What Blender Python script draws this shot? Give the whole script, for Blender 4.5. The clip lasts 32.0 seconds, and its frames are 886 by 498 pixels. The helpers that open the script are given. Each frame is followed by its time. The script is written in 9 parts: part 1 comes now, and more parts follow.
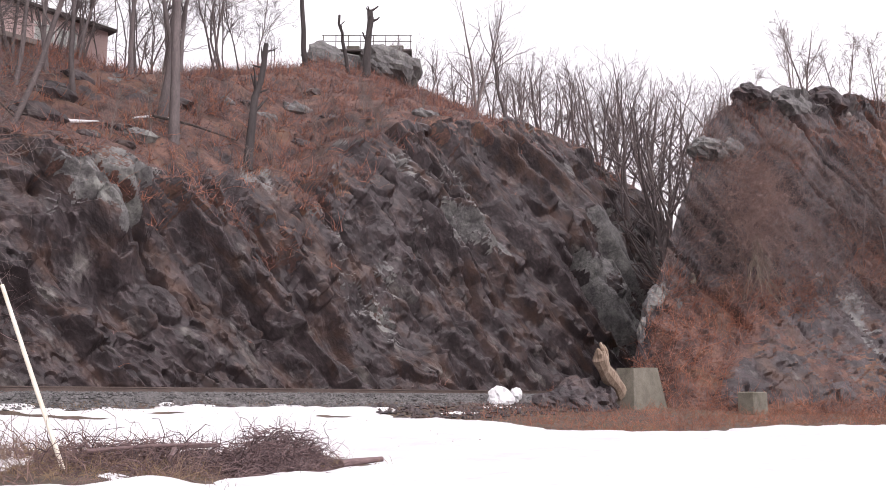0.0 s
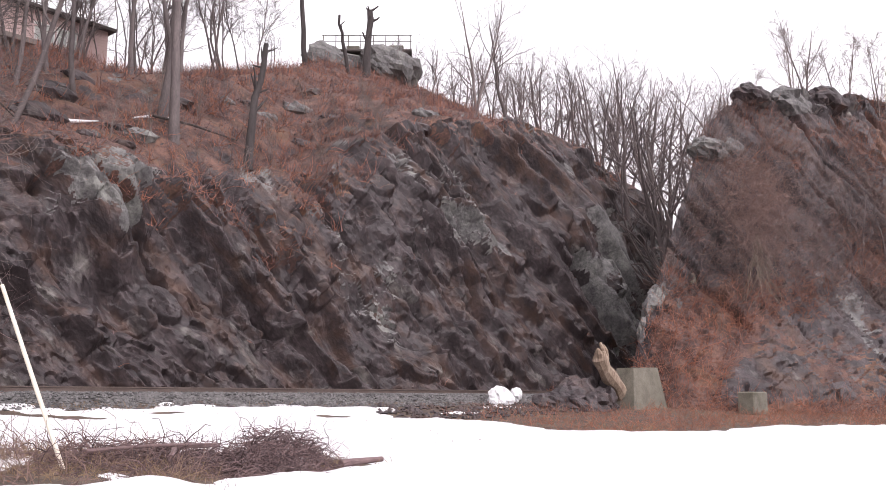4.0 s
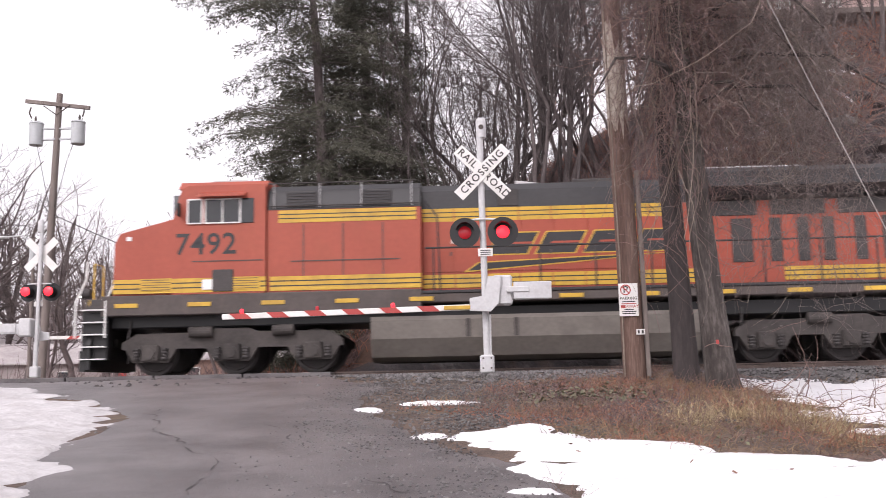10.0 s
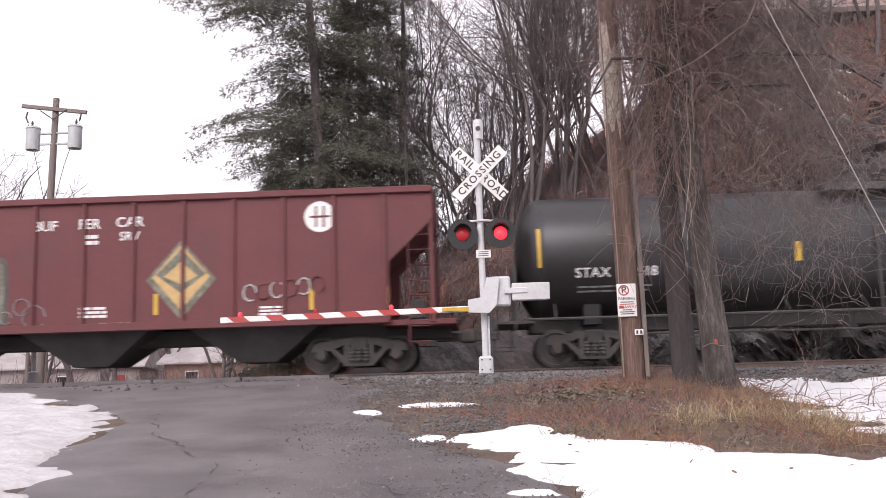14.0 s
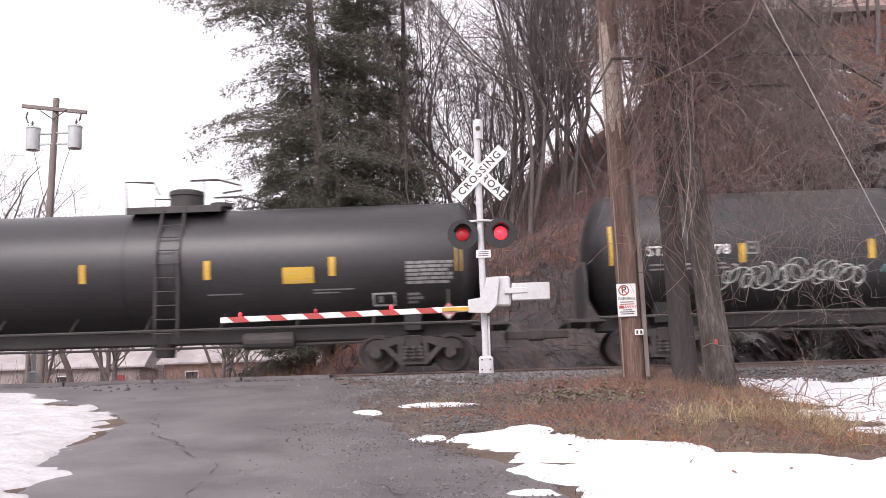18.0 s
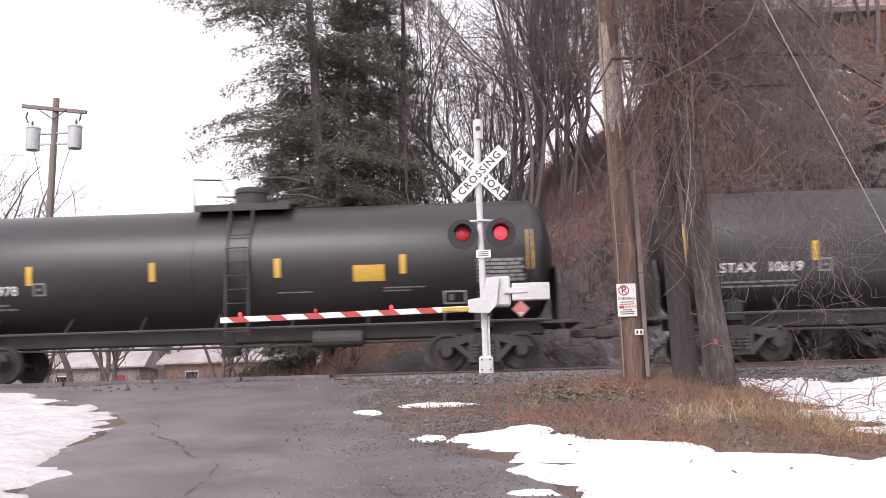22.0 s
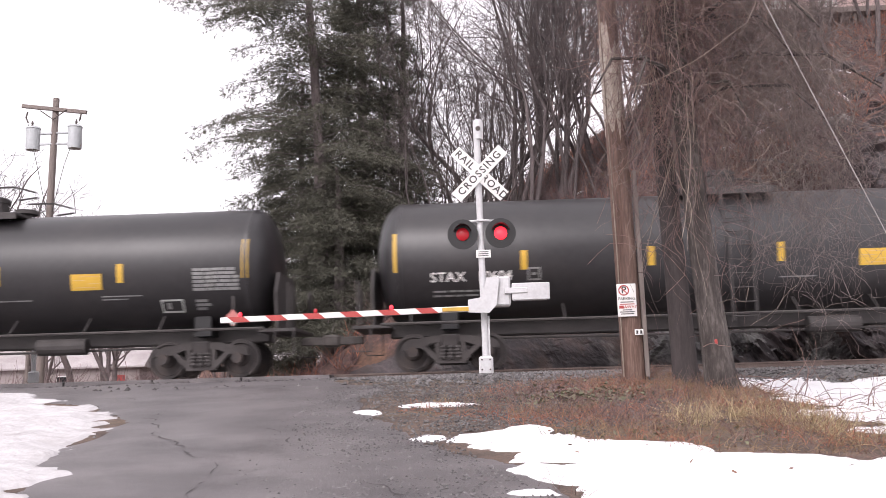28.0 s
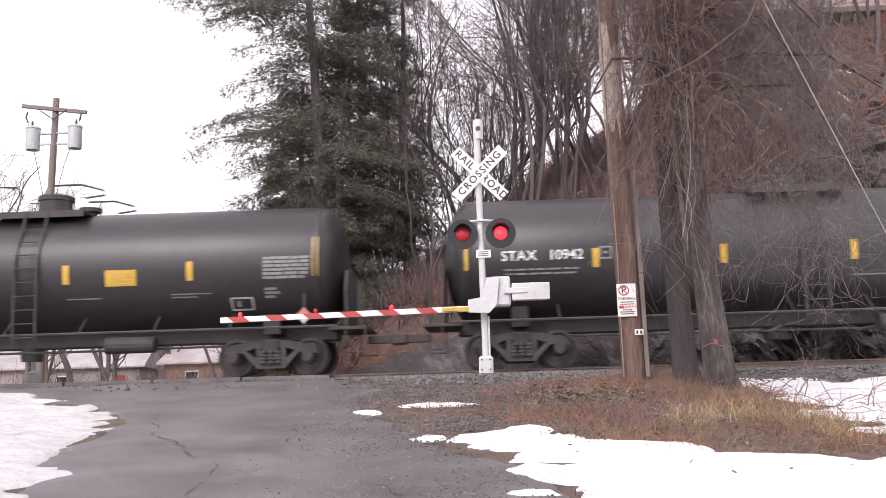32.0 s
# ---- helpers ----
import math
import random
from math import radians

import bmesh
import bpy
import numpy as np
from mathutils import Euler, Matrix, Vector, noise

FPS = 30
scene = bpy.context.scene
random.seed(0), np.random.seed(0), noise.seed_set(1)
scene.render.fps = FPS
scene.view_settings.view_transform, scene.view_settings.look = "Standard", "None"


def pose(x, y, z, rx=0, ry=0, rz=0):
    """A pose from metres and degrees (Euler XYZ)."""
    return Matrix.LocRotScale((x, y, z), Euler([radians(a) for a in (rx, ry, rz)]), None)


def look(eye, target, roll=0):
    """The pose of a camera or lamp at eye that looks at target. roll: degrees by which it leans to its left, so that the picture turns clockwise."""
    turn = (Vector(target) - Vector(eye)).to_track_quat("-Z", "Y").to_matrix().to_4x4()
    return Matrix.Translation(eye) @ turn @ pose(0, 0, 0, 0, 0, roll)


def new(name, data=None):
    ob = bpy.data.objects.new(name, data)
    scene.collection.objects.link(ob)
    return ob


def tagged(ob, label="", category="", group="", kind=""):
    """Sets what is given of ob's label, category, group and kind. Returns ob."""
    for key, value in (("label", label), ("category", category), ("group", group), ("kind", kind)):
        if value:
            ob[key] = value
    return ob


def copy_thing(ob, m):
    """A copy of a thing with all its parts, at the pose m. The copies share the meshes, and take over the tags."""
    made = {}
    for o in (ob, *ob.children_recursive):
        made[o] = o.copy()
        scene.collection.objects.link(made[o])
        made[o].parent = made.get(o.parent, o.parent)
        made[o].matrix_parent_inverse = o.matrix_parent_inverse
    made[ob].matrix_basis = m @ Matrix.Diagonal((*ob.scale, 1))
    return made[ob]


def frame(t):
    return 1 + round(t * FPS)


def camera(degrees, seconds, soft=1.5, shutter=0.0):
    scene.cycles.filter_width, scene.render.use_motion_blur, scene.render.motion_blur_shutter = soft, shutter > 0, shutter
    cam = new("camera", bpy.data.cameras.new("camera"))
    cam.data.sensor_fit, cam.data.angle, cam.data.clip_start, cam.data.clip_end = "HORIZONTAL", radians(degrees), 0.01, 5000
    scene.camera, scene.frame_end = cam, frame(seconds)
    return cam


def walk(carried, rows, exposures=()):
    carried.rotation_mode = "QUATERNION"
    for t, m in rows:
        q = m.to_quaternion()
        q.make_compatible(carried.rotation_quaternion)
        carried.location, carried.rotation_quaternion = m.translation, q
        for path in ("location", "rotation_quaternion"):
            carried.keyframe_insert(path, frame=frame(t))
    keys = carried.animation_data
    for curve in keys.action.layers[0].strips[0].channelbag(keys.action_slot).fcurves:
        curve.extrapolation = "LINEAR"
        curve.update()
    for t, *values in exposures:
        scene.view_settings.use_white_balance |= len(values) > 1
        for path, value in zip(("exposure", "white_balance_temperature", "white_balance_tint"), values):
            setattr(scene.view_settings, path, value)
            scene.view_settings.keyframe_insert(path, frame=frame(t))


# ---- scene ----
import mathutils.bvhtree

# ---------------------------------------------------------------- camera
EYE = (0.0, 0.0, -0.36)
cam = camera(50.60, 32.0, soft=0.82, shutter=0.22)
PATH = [
    (0, pose(*EYE, 99.137, 0.156, -49.527)),
    (7.3, pose(*EYE, 99.120, 0.146, -49.527)),
    (7.5, pose(*EYE, 99.070, 0.130, -49.470)),
    (7.8, pose(*EYE, 98.945, 0.213, -49.157)),
    (8.0, pose(*EYE, 98.761, 0.269, -47.615)),
    (8.2, pose(*EYE, 98.576, 0.657, -42.643)),
    (8.4, pose(*EYE, 98.468, 0.711, -36.919)),
    (8.5, pose(*EYE, 98.464, 0.698, -34.307)),
    (9.0, pose(*EYE, 98.375, 0.907, -21.651)),
    (9.5, pose(*EYE, 98.355, 1.261, -8.739)),
    (9.8, pose(*EYE, 98.226, 1.177, -1.780)),
    (10.0, pose(*EYE, 98.238, 1.196, 2.196)),
    (10.2, pose(*EYE, 98.147, 1.330, 2.635)),
    (10.5, pose(*EYE, 98.282, 1.479, 2.296)),
    (11.0, pose(*EYE, 98.339, 1.637, 2.168)),
    (11.5, pose(*EYE, 98.347, 1.640, 2.133)),
    (32.0, pose(*EYE, 98.347, 1.640, 2.133)),
]
walk(cam, PATH, [(0, 0.58, 6500, 19), (3.0, 0.68, 6500, 19), (7.4, 0.7, 6500, 19), (9.0, 0.55, 6500, 19), (13.0, 0.53, 6500, 19), (16.5, 0.74, 6500, 19), (32.0, 0.78, 6500, 19)])

# ---------------------------------------------------------------- light: overcast winter noon
SUN_EL, SUN_AZ = radians(42), radians(200)
world = bpy.data.worlds.new("overcast_sky")
scene.world = world
world.use_nodes = True
wn = world.node_tree.nodes
wl = world.node_tree.links
wn.clear()
sky = wn.new("ShaderNodeTexSky")
sky.sky_type = "NISHITA"
sky.sun_disc = False
sky.sun_elevation, sky.sun_rotation = SUN_EL, SUN_AZ
sky.air_density, sky.dust_density, sky.ozone_density = 1.0, 6.0, 1.0
grey = wn.new("ShaderNodeHueSaturation")
grey.inputs["Saturation"].default_value = 0.12
cloud = wn.new("ShaderNodeMix")
cloud.data_type = "RGBA"
cloud.inputs["Factor"].default_value = 0.6
cloud.inputs["B"].default_value = (8.6, 8.5, 8.7, 1)
back = wn.new("ShaderNodeBackground")
back.inputs["Strength"].default_value = 0.13
wout = wn.new("ShaderNodeOutputWorld")
wl.new(sky.outputs["Color"], grey.inputs["Color"])
wl.new(grey.outputs["Color"], cloud.inputs["A"])
wl.new(cloud.outputs["Result"], back.inputs["Color"])
wl.new(back.outputs["Background"], wout.inputs["Surface"])
sun_data = bpy.data.lights.new("sun", "SUN")
sun_data.energy, sun_data.angle, sun_data.color = 0.7, radians(25), (1.0, 0.97, 0.93)
sun = new("sun", sun_data)
sun.matrix_world = look((0, 0, 40), (0 - math.sin(SUN_AZ) * 30, 0 - math.cos(SUN_AZ) * 30, 40 - math.tan(SUN_EL) * 30))

# ---------------------------------------------------------------- noise on arrays


def hash3(ix, iy, iz, seed):
    n = (ix.astype(np.int64) * 374761393 + iy.astype(np.int64) * 668265263 + iz.astype(np.int64) * 2147483647 + seed * 974711) & 0x7FFFFFFF
    n = ((n ^ (n >> 13)) * 1274126177) & 0x7FFFFFFF
    n = ((n ^ (n >> 16)) * 1911520717) & 0x7FFFFFFF
    return (n ^ (n >> 15)) / 2147483647.0


def vnoise(x, y, z, seed=0):
    """Smooth value noise in -1..1."""
    x, y, z = np.broadcast_arrays(np.asarray(x, float), np.asarray(y, float), np.asarray(z, float))
    ix, iy, iz = np.floor(x), np.floor(y), np.floor(z)
    fx, fy, fz = x - ix, y - iy, z - iz
    fx, fy, fz = (f * f * (3 - 2 * f) for f in (fx, fy, fz))
    total = 0
    for dx in (0, 1):
        for dy in (0, 1):
            for dz in (0, 1):
                w = (fx if dx else 1 - fx) * (fy if dy else 1 - fy) * (fz if dz else 1 - fz)
                total = total + w * hash3(ix + dx, iy + dy, iz + dz, seed)
    return total * 2 - 1


def fbm(x, y, z, octaves=4, seed=0):
    total, amp = 0, 1.0
    for k in range(octaves):
        total = total + amp * vnoise(x * 2 ** k, y * 2 ** k, z * 2 ** k, seed + k)
        amp *= 0.5
    return total


def cells(x, y, z, seed=0, k=24.0, tilted=1.6):
    """Value and tilt of the nearest cells, blended over a narrow joint: faceted blocks."""
    x, y, z = np.broadcast_arrays(np.asarray(x, float), np.asarray(y, float), np.asarray(z, float))
    ix, iy, iz = np.floor(x), np.floor(y), np.floor(z)
    value, total = np.zeros(x.shape), np.full(x.shape, 1e-12)
    for dx in (-1, 0, 1):
        for dy in (-1, 0, 1):
            for dz in (-1, 0, 1):
                cx, cy, cz = ix + dx, iy + dy, iz + dz
                px = x - cx - hash3(cx, cy, cz, seed)
                py = y - cy - hash3(cx, cy, cz, seed + 1)
                pz = z - cz - hash3(cx, cy, cz, seed + 2)
                d = px * px + py * py + pz * pz
                near = np.exp(-k * d)
                total += near
                tilt = (hash3(cx, cy, cz, seed + 4) - 0.5) * px + (hash3(cx, cy, cz, seed + 5) - 0.5) * py + (hash3(cx, cy, cz, seed + 6) - 0.5) * pz
                value += near * (hash3(cx, cy, cz, seed + 3) - 0.5 + tilted * tilt)
    return value / total


def smooth(a, b, x):
    t = np.clip((x - a) / (b - a), 0, 1)
    return t * t * (3 - 2 * t)


def inside(poly, x, y):
    """Signed distance to a polygon in plan: positive inside."""
    p = np.array(poly, float)
    q = np.roll(p, -1, 0)
    dist = np.full(x.shape, 1e9)
    odd = np.zeros(x.shape, bool)
    for (ax, ay), (bx, by) in zip(p, q):
        ex, ey = bx - ax, by - ay
        t = np.clip(((x - ax) * ex + (y - ay) * ey) / (ex * ex + ey * ey), 0, 1)
        dist = np.minimum(dist, np.hypot(x - ax - t * ex, y - ay - t * ey))
        cross = (ay > y) != (by > y)
        with np.errstate(divide="ignore", invalid="ignore"):
            xi = ax + (y - ay) * ex / (ey if abs(ey) > 1e-9 else 1e-9)
        odd ^= cross & (x < xi)
    return np.where(odd, dist, -dist)


# ---------------------------------------------------------------- mesh building


class Shape:
    """Collects faces; make() turns them into one mesh object."""

    def __init__(self):
        self.v, self.f = [], []

    def add(self, verts, faces):
        k = len(self.v)
        self.v.extend([tuple(p) for p in verts])
        self.f.extend([tuple(i + k for i in f) for f in faces])
        return self

    def box(self, c, s, r=0.0, rot=None):
        """Box with chamfered edges: centre, size, chamfer, and a turn about its centre."""
        hx, hy, hz = (a / 2 for a in s)
        r = min(r, hx * 0.9, hy * 0.9, hz * 0.9)
        if r <= 0:
            pts = [(x, y, z) for z in (-hz, hz) for x, y in ((-hx, -hy), (hx, -hy), (hx, hy), (-hx, hy))]
            faces = [(3, 2, 1, 0), (4, 5, 6, 7), (0, 1, 5, 4), (1, 2, 6, 5), (2, 3, 7, 6), (3, 0, 4, 7)]
        else:
            pts, idx = [], {}
            for sx in (-1, 1):
                for sy in (-1, 1):
                    for sz in (-1, 1):
                        for ax in range(3):
                            p = [sx * (hx - r), sy * (hy - r), sz * (hz - r)]
                            p[ax] += (sx, sy, sz)[ax] * r
                            idx[(sx, sy, sz, ax)] = len(pts)
                            pts.append(tuple(p))
            faces = []
            for ax in range(3):
                a, b = [k for k in range(3) if k != ax]
                for s1 in (-1, 1):
                    loop = []
                    for sa, sb in ((-1, -1), (1, -1), (1, 1), (-1, 1)):
                        key = [0, 0, 0]
                        key[ax], key[a], key[b] = s1, sa, sb
                        loop.append(idx[(*key, ax)])
                    faces.append(tuple(loop))
                    for s2 in (-1, 1):
                        # edge between face (ax, s1) and face (a, s2), running along b
                        e = []
                        for sb, order in ((-1, (ax, a)), (1, (a, ax))):
                            key = [0, 0, 0]
                            key[ax], key[a], key[b] = s1, s2, sb
                            e += [idx[(*key, o)] for o in order]
                        if ax < a:
                            faces.append(tuple(e))
                    for s2 in (-1, 1):
                        if ax < b:
                            e = []
                            for sa, order in ((-1, (ax, b)), (1, (b, ax))):
                                key = [0, 0, 0]
                                key[ax], key[b], key[a] = s1, s2, sa
                                e += [idx[(*key, o)] for o in order]
                            faces.append(tuple(e))
            for sx in (-1, 1):
                for sy in (-1, 1):
                    for sz in (-1, 1):
                        faces.append(tuple(idx[(sx, sy, sz, k)] for k in range(3)))
        m = rot if rot is not None else Matrix.Identity(3)
        return self.add([Vector(c) + m @ Vector(p) for p in pts], faces)

    def cyl(self, a, b, r0, r1=None, n=12, caps=True):
        r1 = r0 if r1 is None else r1
        a, b = Vector(a), Vector(b)
        d = (b - a).normalized()
        u = d.orthogonal().normalized()
        w = d.cross(u)
        ring = [u * math.cos(2 * math.pi * k / n) + w * math.sin(2 * math.pi * k / n) for k in range(n)]
        pts = [a + e * r0 for e in ring] + [b + e * r1 for e in ring]
        faces = [(k, (k + 1) % n, n + (k + 1) % n, n + k) for k in range(n)]
        if caps:
            faces += [tuple(reversed(range(n))), tuple(range(n, 2 * n))]
        return self.add(pts, faces)

    def tube(self, pts, r, n=6, r_end=None):
        """A round bar along a line of points."""
        pts = [Vector(p) for p in pts]
        m = len(pts)
        radii = r if isinstance(r, (list, tuple)) else [r + ((r_end if r_end is not None else r) - r) * k / max(1, m - 1) for k in range(m)]
        verts, u = [], None
        for k, p in enumerate(pts):
            d = (pts[min(k + 1, m - 1)] - pts[max(k - 1, 0)]).normalized()
            u = d.orthogonal().normalized() if u is None else (u - d * u.dot(d)).normalized()
            w = d.cross(u)
            verts += [p + (u * math.cos(2 * math.pi * j / n) + w * math.sin(2 * math.pi * j / n)) * radii[k] for j in range(n)]
        faces = [(k * n + j, k * n + (j + 1) % n, (k + 1) * n + (j + 1) % n, (k + 1) * n + j) for k in range(m - 1) for j in range(n)]
        faces += [tuple(reversed(range(n))), tuple(range((m - 1) * n, m * n))]
        return self.add(verts, faces)

    def prism(self, outline, y0, y1, axis="y"):
        """A flat outline (x, z) given thickness along y, or (y, z) along x, or (x, y) along z."""
        n = len(outline)
        put = {"y": lambda p, t: (p[0], t, p[1]), "x": lambda p, t: (t, p[0], p[1]), "z": lambda p, t: (p[0], p[1], t)}[axis]
        pts = [put(p, y0) for p in outline] + [put(p, y1) for p in outline]
        faces = [tuple(range(n)), tuple(reversed(range(n, 2 * n)))]
        faces += [(k, n + k, n + (k + 1) % n, (k + 1) % n) for k in range(n)]
        return self.add(pts, faces)

    def lathe(self, profile, n=24, axis="z", c=(0, 0, 0)):
        """A profile of (radius, height) turned about an axis through c."""
        put = {"z": lambda r, a, t: (r * math.cos(a), r * math.sin(a), t), "x": lambda r, a, t: (t, r * math.cos(a), r * math.sin(a)), "y": lambda r, a, t: (r * math.cos(a), t, r * math.sin(a))}[axis]
        pts = [Vector(c) + Vector(put(r, 2 * math.pi * k / n, t)) for r, t in profile for k in range(n)]
        faces = [(j * n + k, j * n + (k + 1) % n, (j + 1) * n + (k + 1) % n, (j + 1) * n + k) for j in range(len(profile) - 1) for k in range(n)]
        faces += [tuple(reversed(range(n))), tuple(range((len(profile) - 1) * n, len(profile) * n))]
        return self.add(pts, faces)

    def mesh(self, name, material, soft=False):
        me = bpy.data.meshes.new(name)
        me.from_pydata(self.v, [], self.f)
        me.materials.append(material)
        if soft:
            me.shade_smooth()
            me.set_sharp_from_angle(angle=radians(40))
        me.validate()
        bm = bmesh.new()
        bm.from_mesh(me)
        bmesh.ops.recalc_face_normals(bm, faces=bm.faces)
        bm.to_mesh(me)
        bm.free()
        return me


def part(name, shape, material, parent, label="", soft=False, at=None):
    """One mesh object under a thing or a part."""
    me = shape.mesh(name, material, soft) if isinstance(shape, Shape) else shape
    ob = new(name, me)
    ob.parent = parent
    if at is not None:
        ob.matrix_basis = at
    return tagged(ob, label)


def thing(name, label, category, group="", kind="", at=None):
    ob = new(name)
    ob.empty_display_size = 0.2
    if at is not None:
        ob.matrix_basis = at
    return tagged(ob, label, category, group, kind)


def solid(name, shape, material, label, category="", group="", kind="", soft=False, at=None):
    """A thing that is one mesh."""
    me = shape.mesh(name, material, soft) if isinstance(shape, Shape) else shape
    ob = new(name, me)
    if at is not None:
        ob.matrix_basis = at
    return tagged(ob, label, category, group, kind)


def array_mesh(name, verts, faces, material, soft=False):
    """A mesh from arrays: verts (n, 3), faces (m, 3 or 4)."""
    me = bpy.data.meshes.new(name)
    faces = np.asarray(faces, np.int32)
    m, k = faces.shape
    me.vertices.add(len(verts))
    me.vertices.foreach_set("co", np.asarray(verts, np.float32).ravel())
    me.loops.add(m * k)
    me.loops.foreach_set("vertex_index", faces.ravel())
    me.polygons.add(m)
    me.polygons.foreach_set("loop_start", np.arange(0, m * k, k, dtype=np.int32))
    me.polygons.foreach_set("loop_total", np.full(m, k, np.int32))
    me.update(calc_edges=True)
    me.validate()
    for mt in material if isinstance(material, list) else [material]:
        me.materials.append(mt)
    me.polygons.foreach_set("use_smooth", np.full(len(me.polygons), soft))
    return me


def words(text, size, material, parent, at, name="lettering", shear=0.0, spacing=1.0, label=""):
    """Painted letters in the built-in font, as a thin mesh. Letters read along +x and stand along +y of the pose."""
    cu = bpy.data.curves.new("text", "FONT")
    cu.body, cu.size, cu.extrude, cu.shear, cu.space_character = text, size, 0.002, shear, spacing
    cu.align_x, cu.align_y, cu.resolution_u, cu.offset = "CENTER", "CENTER", 3, size * 0.012
    ob = new("text", cu)
    me = bpy.data.meshes.new_from_object(ob.evaluated_get(bpy.context.evaluated_depsgraph_get()))
    bpy.data.objects.remove(ob)
    me.materials.clear()
    me.materials.append(material)
    me.name = name
    return part(name, me, material, parent, label, at=at)


# ---------------------------------------------------------------- materials


def surface(name, colours, scale=3.0, fine=40.0, rough=(0.6, 0.9), bump=0.3, metal=0.0, stain=None, stain_scale=0.8, stain_amount=0.5, vary=0.0, island=0.0, dist=0.02, patch=None, stretch=1.0, grain=None):
    """A procedural surface: colour ramp on a broad and a fine noise, stains, relief, and a shift from piece to piece."""
    m = bpy.data.materials.new(name)
    m.use_nodes = True
    nt = m.node_tree
    n, l = nt.nodes, nt.links
    bsdf = n["Principled BSDF"]
    co = n.new("ShaderNodeTexCoord").outputs["Object"]
    if grain:
        turn = n.new("ShaderNodeMapping")
        turn.inputs["Rotation"].default_value = (0, -grain[0], 0)
        l.new(co, turn.inputs["Vector"])
        vm = n.new("ShaderNodeVectorMath")
        vm.operation = "MULTIPLY"
        vm.inputs[1].default_value = (grain[1], 0.7, 1.0)
        l.new(turn.outputs["Vector"], vm.inputs[0])
        co = vm.outputs["Vector"]
    if stretch != 1.0:
        vm = n.new("ShaderNodeVectorMath")
        vm.operation = "MULTIPLY"
        vm.inputs[1].default_value = (1.0, 1.0, stretch)
        l.new(co, vm.inputs[0])
        co = vm.outputs["Vector"]

    def tex(s, detail=6.0, w=0.6):
        t = n.new("ShaderNodeTexNoise")
        t.inputs["Scale"].default_value, t.inputs["Detail"].default_value, t.inputs["Roughness"].default_value = s, detail, w
        l.new(co, t.inputs["Vector"])
        return t.outputs["Fac"]

    broad, small = tex(scale), tex(fine, 4.0)
    mixf = n.new("ShaderNodeMath")
    mixf.operation = "MULTIPLY_ADD"
    mixf.inputs[1].default_value, mixf.inputs[2].default_value = 0.45, 0.0
    l.new(small, mixf.inputs[0])
    addf = n.new("ShaderNodeMath")
    addf.operation = "MULTIPLY_ADD"
    addf.inputs[1].default_value = 0.55
    l.new(broad, addf.inputs[0])
    l.new(mixf.outputs[0], addf.inputs[2])
    ramp = n.new("ShaderNodeValToRGB")
    el = ramp.color_ramp.elements
    k = len(colours)
    for i, c in enumerate(colours):
        pos = 0.34 + 0.32 * i / max(1, k - 1)
        e = el[i] if i < 2 else el.new(pos)
        e.position, e.color = pos, (*c, 1)
    if k == 1:
        el[1].color, el[1].position = (*colours[0], 1), 0.7
    l.new(addf.outputs[0], ramp.inputs["Fac"])
    col = ramp.outputs["Color"]
    if stain:
        s = tex(stain_scale, 8.0, 0.7)
        sr = n.new("ShaderNodeMapRange")
        sr.inputs["From Min"].default_value, sr.inputs["From Max"].default_value = 0.5, 0.68
        sr.inputs["To Max"].default_value = stain_amount
        l.new(s, sr.inputs["Value"])
        mx = n.new("ShaderNodeMix")
        mx.data_type = "RGBA"
        mx.inputs["B"].default_value = (*stain, 1)
        l.new(sr.outputs["Result"], mx.inputs["Factor"])
        l.new(col, mx.inputs["A"])
        col = mx.outputs["Result"]
    if patch:
        tone, p_scale, p_from, p_amount = patch
        s = tex(p_scale, 10.0, 0.68)
        sr = n.new("ShaderNodeMapRange")
        sr.inputs["From Min"].default_value, sr.inputs["From Max"].default_value = p_from, p_from + 0.13
        sr.inputs["To Max"].default_value = p_amount
        l.new(s, sr.inputs["Value"])
        mx = n.new("ShaderNodeMix")
        mx.data_type = "RGBA"
        mx.inputs["B"].default_value = (*tone, 1)
        l.new(sr.outputs["Result"], mx.inputs["Factor"])
        l.new(col, mx.inputs["A"])
        col = mx.outputs["Result"]
    for amount, node, out in ((vary, "ShaderNodeObjectInfo", "Random"), (island, "ShaderNodeNewGeometry", "Random Per Island")):
        if amount:
            hs = n.new("ShaderNodeHueSaturation")
            mr = n.new("ShaderNodeMapRange")
            mr.inputs["To Min"].default_value, mr.inputs["To Max"].default_value = 1 - amount, 1 + amount
            l.new(n.new(node).outputs[out], mr.inputs["Value"])
            l.new(mr.outputs["Result"], hs.inputs["Value"])
            l.new(col, hs.inputs["Color"])
            col = hs.outputs["Color"]
    l.new(col, bsdf.inputs["Base Color"])
    rr = n.new("ShaderNodeMapRange")
    rr.inputs["To Min"].default_value, rr.inputs["To Max"].default_value = rough
    l.new(small, rr.inputs["Value"])
    l.new(rr.outputs["Result"], bsdf.inputs["Roughness"])
    bsdf.inputs["Metallic"].default_value = metal
    if bump:
        b = n.new("ShaderNodeBump")
        b.inputs["Strength"].default_value, b.inputs["Distance"].default_value = bump, dist
        l.new(addf.outputs[0], b.inputs["Height"])
        l.new(b.outputs["Normal"], bsdf.inputs["Normal"])
    return m


